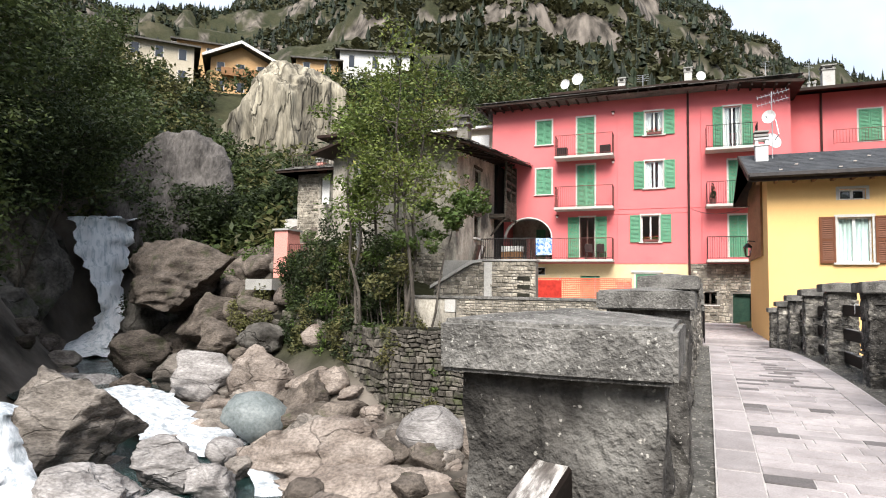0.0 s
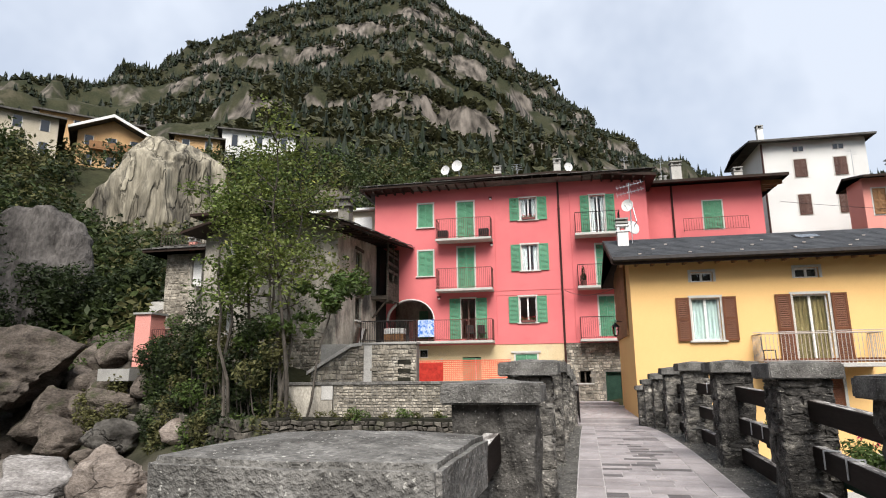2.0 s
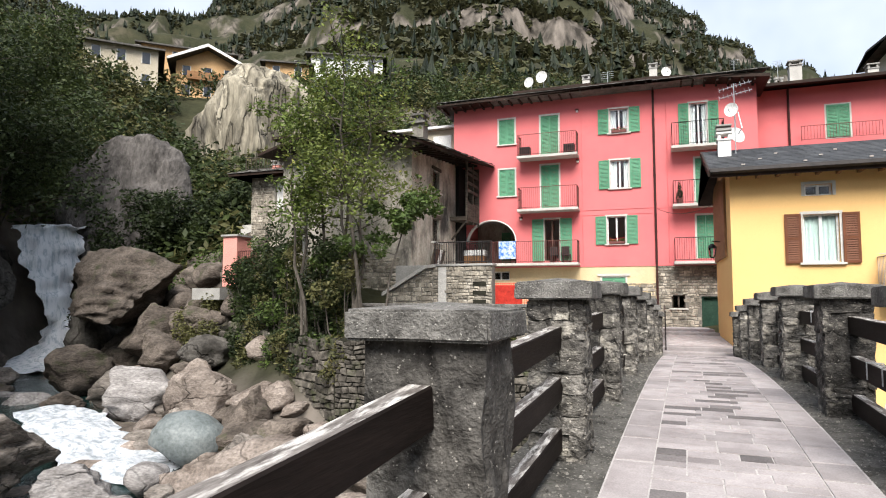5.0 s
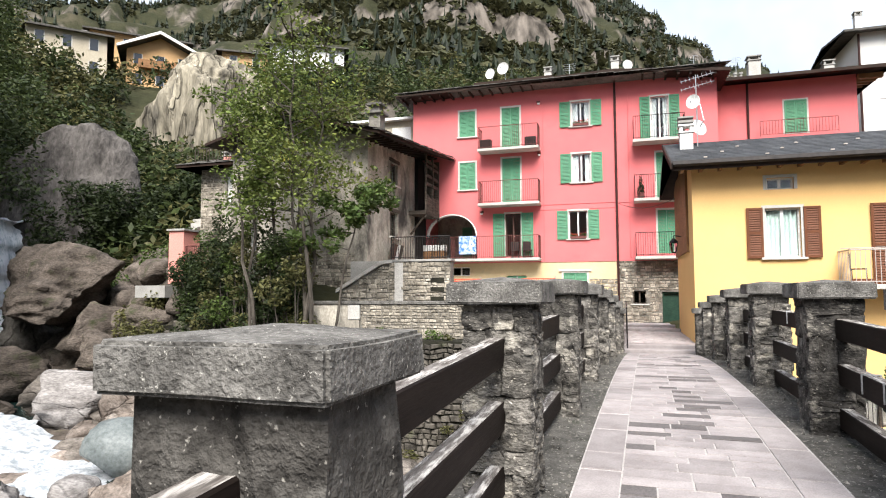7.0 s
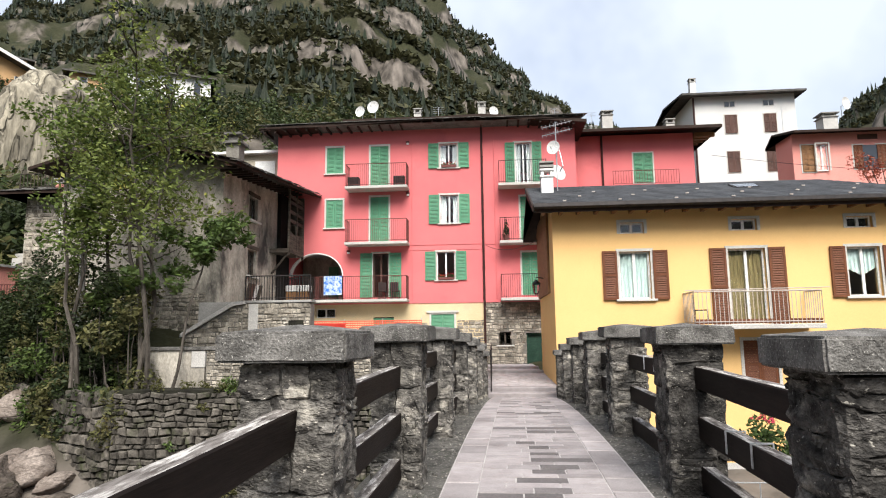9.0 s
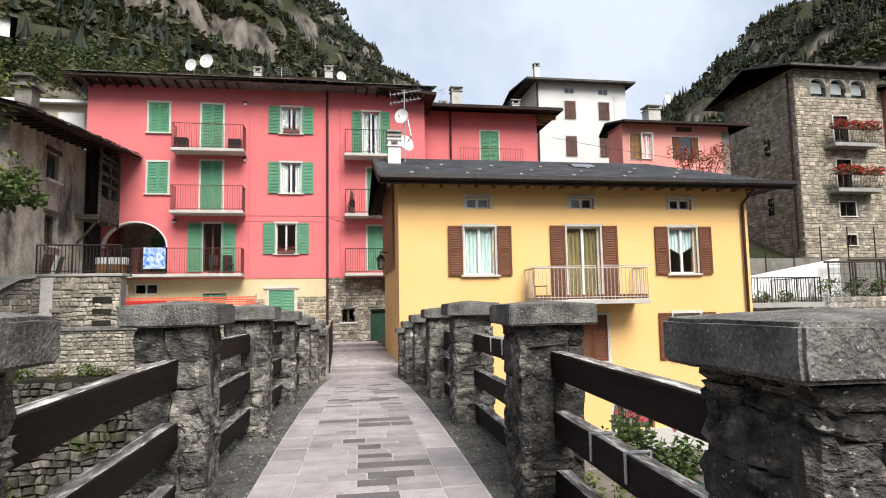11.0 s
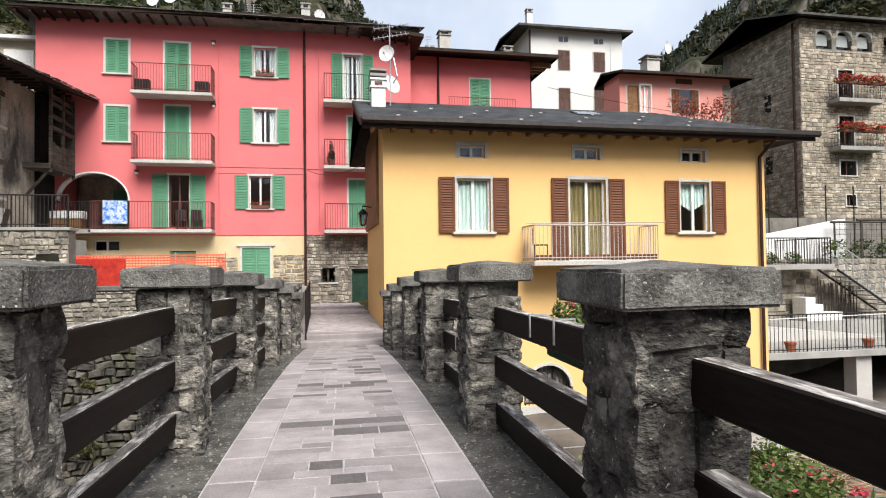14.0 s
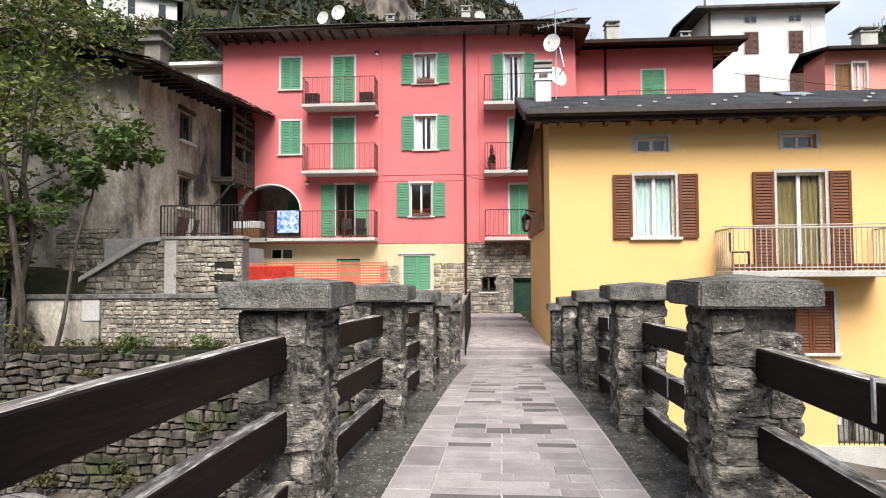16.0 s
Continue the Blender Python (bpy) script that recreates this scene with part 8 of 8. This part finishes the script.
# ---- small things ----
def roof_clutter():
    dish("satellite_dish", pose(-7.0, 38.6, 14.95, 0, 0, -20), 0.65, "white satellite dish on the pink house roof")
    dish("satellite_dish", pose(-6.2, 38.6, 15.2, 0, 0, -15), 0.75, "white satellite dish on the pink house roof")
    dish("satellite_dish", pose(1.0, 36.6, 13.9, 0, 0, 25), 0.55, "small white satellite dish by the chimney")
    dish("satellite_dish", pose(3.05, 25.4, 8.3, 0, 0, -30), 0.5, "small white satellite dish above the grey one")
    dish("satellite_dish", pose(22.4, 41.2, 15.2, 0, 0, 30), 0.8, "white satellite dish on the salmon house")
    t = thing("tv_antenna", "thin metal television aerial on a mast", "antenna", pose(3.15, 25.5, 6.3))
    part("mast", tube(bmesh.new(), (0, 0, 0), (0, 0, 3.0), 0.018), GALV, t)
    bm = bmesh.new()
    for k, z in enumerate((2.9, 2.6)):
        tube(bm, (-0.5, 0, z - 0.12), (0.6, 0, z + 0.12), 0.012, sides=5)
        for i in range(8):
            x = -0.48 + i * 0.14
            zz = z + 0.12 * x / 0.5
            tube(bm, (x, -0.18, zz - 0.14), (x, 0.18, zz + 0.14), 0.006, sides=4)
    part("aerial", bm, GALV, t)
    for x, y, z, h in ((-2.2, 38, 13.4, 1.4), (6.2, 53, 18, 2.0), (20, 44, 13.8, 2.4), (9.2, 53, 18, 1.5)):
        t = thing("tv_antenna", "thin television aerial on a roof", "antenna", pose(x, y, z))
        bm = tube(bmesh.new(), (0, 0, 0), (0, 0, h), 0.02)
        for i in range(4):
            tube(bm, (-0.35, 0, h - 0.12 * i), (0.35, 0, h - 0.12 * i), 0.01, sides=4)
        part("mast", bm, GALV, t)
    # loose cable from the pink house to the yellow one
    c = bpy.data.curves.new("cable", "CURVE")
    c.dimensions, c.bevel_depth = "3D", 0.012
    s = c.splines.new("POLY")
    s.points.add(12)
    for i in range(13):
        f = i / 12
        s.points[i].co = (0.4 + 2.0 * f, 35.5 - 9.5 * f, 6.2 - 1.2 * f - 1.2 * f * (1 - f), 1)
    ob = new("overhead_cable", c)
    c.materials.append(IRON)
    tagged(ob, "slack black cable between the two houses", "cable")
    c2 = c.copy()
    for i in range(13):
        f = i / 12
        c2.splines[0].points[i].co = (13.0 + 24 * f, 37.5 + 2 * f, 11.2 - 1.0 * f - 2.4 * f * (1 - f), 1)
    tagged(new("overhead_cable", c2), "thin black cable strung between the houses", "cable")


roof_clutter()


def hooks_and_boxes():
    """Flower-box hooks on the downstream rails, with a box or two outside."""
    r = random.Random(14)
    off = CLEAR + 0.31
    for y, h, full in ((5.4, 0.575, 1), (10.05, 0.955, 1), (7.6, 0.575, 1), (12.6, 0.575, 1), (15.1, 0.955, 1)):
        z = deck_z(y) + h
        x = bridge_x(y, off)
        for dy in (0.0, 0.4):
            t = thing("rail_hook", "pale bent steel hook over the timber rail", "hook", pose(x, y + dy, deck_z(y + dy) + h, 0, 0, -1.9))
            part("strap", boxes((-0.066, 0.066, -0.008, 0.008, 0.004, 0.012), (-0.066, -0.058, -0.008, 0.008, -0.135, 0.004), (0.058, 0.066, -0.008, 0.008, -0.2, 0.004)), GALV, t)
        if not full:
            continue
        t = thing("hanging_rack", "black wire rack hung outside the rail", "rack", pose(x + 0.08, y - 0.1, z, 0, 0, -1.9))
        bm = bmesh.new()
        for q in (-0.24, -0.12):
            tube(bm, (0.26, 0, q), (0.26, 0.85, q), 0.007, sides=5)
        for i in range(8):
            tube(bm, (0.02, i * 0.12, -0.24), (0.26, i * 0.12, -0.24), 0.006, sides=5)
            tube(bm, (0.26, i * 0.12, -0.24), (0.26, i * 0.12, -0.12), 0.006, sides=5)
        part("wire", bm, IRON, t)
        if full:
            f = thing("flower_box", "hanging window box with green leaves and pink geraniums", "flower box", pose(x + 0.24, y - 0.05, z - 0.31, 0, 0, 88))
            part("trough", boxes((0, 0.8, -0.09, 0.09, 0, 0.16), bevel=0.012), DARKGREEN, f)
            balls = [(0.1 + 0.13 * i, r.uniform(-0.06, 0.06), 0.22 + r.uniform(0, 0.12), 0.11) for i in range(6)]
            leafy(f, "leaves", balls, 900, 0.020, 160 + int(y), LEAFMID)
            leafy(f, "blossom", [(b[0], b[1], b[2] + 0.14, 0.032) for b in balls], 150, 0.011, 170 + int(y), GERANIUM)


GERANIUM = leaf_mat("geranium_pink", (0.62, 0.06, 0.10), (0.75, 0.10, 0.16), (0.5, 0.03, 0.06))
hooks_and_boxes()


def garden_below():
    r = random.Random(15)
    for i in range(30):
        x, y = r.uniform(4.4, 11.5), r.uniform(11.5, 18.5)
        z = ground_height([x], [y], False)[0]
        t = thing("garden_plant", "leafy garden plant below the bridge", "plant", pose(x, y, z))
        balls = [(r.uniform(-0.5, 0.5), r.uniform(-0.5, 0.5), 0.25 + 0.2 * k, 0.42) for k in range(4)]
        leafy(t, "leaves", balls, 520, 0.075, 180 + i, (LEAFMID, LEAFLIGHT)[i % 2])
        if i % 2 == 0:
            leafy(t, "blossom", [(b[0], b[1], b[2] + 0.2, 0.25) for b in balls], 40, 0.05, 200 + i, GERANIUM)
    for i in range(9):
        x, y = 6.6 + 0.32 * i + r.uniform(-0.15, 0.15), 13.2 + r.uniform(-0.6, 0.9)
        z = ground_height([x], [y], False)[0]
        t = thing("geranium_bush", "tall green geranium bush with pink and red flowers", "plant", pose(x, y, z))
        balls = [(r.uniform(-0.25, 0.25), r.uniform(-0.25, 0.25), 0.25 + 0.22 * k, 0.34) for k in range(7)]
        leafy(t, "leaves", balls, 900, 0.055, 220 + i, (LEAFMID, LEAFLIGHT)[i % 2])
        leafy(t, "blossom", [(b[0], b[1], b[2] + 0.18, 0.22) for b in balls[3:]], 90, 0.045, 240 + i, GERANIUM)
    # heap of cut brushwood
    heap = thing("brushwood_heap", "loose heap of dry tan brushwood in the garden", "heap", pose(12.1, 18.4, ground_height([12.1], [18.4], False)[0]))
    stick = None
    for i in range(70):
        if stick is None:
            ob = part("stick", tube(bmesh.new(), (-0.5, 0, 0), (0.5, 0, 0), 0.016, 0.008, 5), DRYSTICK, heap)
            stick = ob.data
        else:
            ob = new("stick", stick)
            ob.parent = heap
        q = r.random()
        ob.matrix_basis = Matrix.LocRotScale((r.gauss(0, 0.5), r.gauss(0, 0.3), 0.05 + 0.55 * q), Euler((0, r.uniform(-0.35, 0.35), r.uniform(0, 6.3))), (r.uniform(0.7, 1.8), 1, 1))
    single("green_trough", boxes((6.8, 8.8, 17.4, 17.9, -3.6, -3.15), bevel=0.03), GREEN, "long green garden trough", "trough")


DRYSTICK = material("dry_brushwood", (0.22, 0.15, 0.09), (0.40, 0.29, 0.18), 8, 0.9, 0.4, 40, vary=0.3)
garden_below()


# ---- paving of the bridge ----
def paving():
    """Courses of slabs across the deck between two rows of border slabs; those nearest the walk are single slabs."""
    r = random.Random(16)
    meshes = []
    for k in range(8):
        bm = bmesh.new()
        box(bm, 0, 1, 0, 1, -1.0, 0)
        top = [v for v in bm.verts if v.co.z > -0.5]
        for v in top:
            v.co.x = 0.012 + v.co.x * 0.976
            v.co.y = 0.026 + v.co.y * 0.948
            v.co.z += r.uniform(-0.05, 0.05)
        me = bpy.data.meshes.new("slab")
        bm.to_mesh(me)
        bm.free()
        me.materials.append((PAVER, PAVER, PAVER, PAVERDARK)[k % 4])
        meshes.append(me)
    t = thing("bridge_paving", "grey porphyry slabs of mixed tones laid in courses", "paving", kind="structure")
    bm = bmesh.new()
    ys = np.linspace(-4.9, 22.15, 56)
    rows = [[bm.verts.new((bridge_x(y, o), y, deck_z(y) - 0.0045)) for o in (0.11, CLEAR - 0.11)] for y in ys]
    for a, b in zip(rows, rows[1:]):
        bm.faces.new((a[0], a[1], b[1], b[0]))
    part("bedding", bm, GROUT, t)
    rest_v, rest_f, rest_d, rest_fd = [], [], [], []
    y = -4.6
    while y < 22.0:
        d = r.choice((0.13, 0.16, 0.18, 0.2))
        cells = []
        o = 0.40
        while o < CLEAR - 0.40 - 0.01:
            w = r.choice((0.22, 0.3, 0.36, 0.44))
            e = o + w
            if CLEAR - 0.40 - e < 0.16:
                e = CLEAR - 0.40
            cells.append((o, e))
            o = e
        slope = math.atan2(deck_z(y + d) - deck_z(y), d)
        for a, b in cells:
            k = r.choice((0, 1, 2, 0, 1, 2, 4, 5, 6, 3, 7)) if a > 0.2 and b < CLEAR - 0.2 else r.choice((0, 1, 2))
            lift = r.uniform(-0.002, 0.004)
            m = Matrix.Translation((bridge_x(y, a), y, deck_z(y) + lift)) @ Euler((slope, 0, radians(-1.89))).to_matrix().to_4x4() @ Matrix.Diagonal((b - a - 0.006, d - 0.007, 0.03, 1))
            if 3.4 < y < 11.0:
                s = new("slab", meshes[k])
                s.parent = t
                s.matrix_basis = m
            else:
                vs, fs = (rest_d, rest_fd) if k % 4 == 3 else (rest_v, rest_f)
                n = len(vs)
                vs += [tuple(m @ v.co) for v in meshes[k].vertices]
                fs += [tuple(n + i for i in p.vertices) for p in meshes[k].polygons]
        y += d
    # border slabs, laid lengthwise
    for a, b in ((0.12, 0.40), (CLEAR - 0.40, CLEAR - 0.12)):
        y = -4.6
        while y < 22.0:
            d = r.uniform(0.4, 0.85)
            slope = math.atan2(deck_z(y + d) - deck_z(y), d)
            m = Matrix.Translation((bridge_x(y, a), y, deck_z(y) + r.uniform(0, 0.004))) @ Euler((slope, 0, radians(-1.89))).to_matrix().to_4x4() @ Matrix.Diagonal((b - a - 0.006, d - 0.008, 0.03, 1))
            s = new("slab", meshes[r.choice((0, 1, 2))])
            s.parent = t
            s.matrix_basis = m
            y += d
    tagged(from_arrays("far_paving", rest_v, rest_f, PAVERREST, t), kind="stuff")
    tagged(from_arrays("far_dark_paving", rest_d, rest_fd, PAVERDARK, t), kind="stuff")


PAVERDARK = material("dark_porphyry", (0.10, 0.09, 0.088), (0.155, 0.14, 0.136), 2.2, 0.7, 0.35, 60, vary=0.2, bump_size=0.004)
PAVERREST = material("porphyry_paver_far", (0.235, 0.208, 0.203), (0.345, 0.312, 0.305), 3.0, 0.7, 0.3, 80, stain=(0.21, 0.188, 0.184), stain_scale=1.3, vary=0.2, island=True, bump_size=0.004, grainy=0.3)
paving()


# ---- grit and weeds along the margins of the deck ----
def deck_grit():
    r = np.random.RandomState(23)
    n = 5200
    y = r.uniform(-1.0, 21.5, n)
    left = r.rand(n) < 0.5
    off = np.where(left, r.uniform(-0.5, 0.10, n), CLEAR + r.uniform(-0.10, 0.55, n))
    size = 0.004 + 0.011 * r.rand(n) ** 3
    shape = np.array([(-1, -1, -0.4), (1, -0.8, -0.4), (0.9, 1, -0.4), (-0.8, 0.9, -0.4), (-0.5, -0.5, 0.7), (0.6, -0.4, 0.6), (0.4, 0.6, 0.75), (-0.5, 0.5, 0.6)])
    quads = np.array([(0, 1, 5, 4), (1, 2, 6, 5), (2, 3, 7, 6), (3, 0, 4, 7), (4, 5, 6, 7)])
    a = r.uniform(0, 6.28, n)
    v = shape[None] * size[:, None, None] * r.uniform(0.7, 1.3, (n, 8, 1))
    v = np.stack([v[..., 0] * np.cos(a)[:, None] - v[..., 1] * np.sin(a)[:, None], v[..., 0] * np.sin(a)[:, None] + v[..., 1] * np.cos(a)[:, None], v[..., 2]], -1)
    v += np.stack([bridge_x(y, off), y, deck_z(y) - 0.028 + size * 0.3], -1)[:, None]
    f = quads[None] + (np.arange(n) * 8)[:, None, None]
    tagged(from_arrays("grit", v.reshape(-1, 3), f.reshape(-1, 4), GRITSTONE), "loose grit and small stones along the deck margins", "grit", kind="stuff")


GRITSTONE = material("loose_grit", (0.05, 0.047, 0.042), (0.24, 0.225, 0.20), 20, 0.95, 0.5, 60, vary=0.5, island=True)
deck_grit()


def weeds_on_walls():
    """Dry grass and weeds on the ledge and in the joints of the river wall."""
    r = random.Random(29)
    for i in range(26):
        x = r.uniform(-11.0, -0.4)
        ledge = i % 2 == 0
        z = -0.02 if ledge else r.uniform(-3.9, -0.6)
        y = r.uniform(22.3, 23.1) if ledge else 22.25
        t = thing("weed", "small tuft of dry grass and weeds on the river wall", "plant", pose(x, y, z), "weeds on the river wall")
        balls = [(r.uniform(-0.15, 0.15), r.uniform(-0.1, 0.05), 0.05 + r.uniform(0, 0.15), r.uniform(0.08, 0.2)) for _ in range(4)]
        leafy(t, "leaves", balls, 150, 0.045, 300 + i, (LEAFOLIVE, LEAFMID, LEAFOLIVE)[i % 3])


weeds_on_walls()
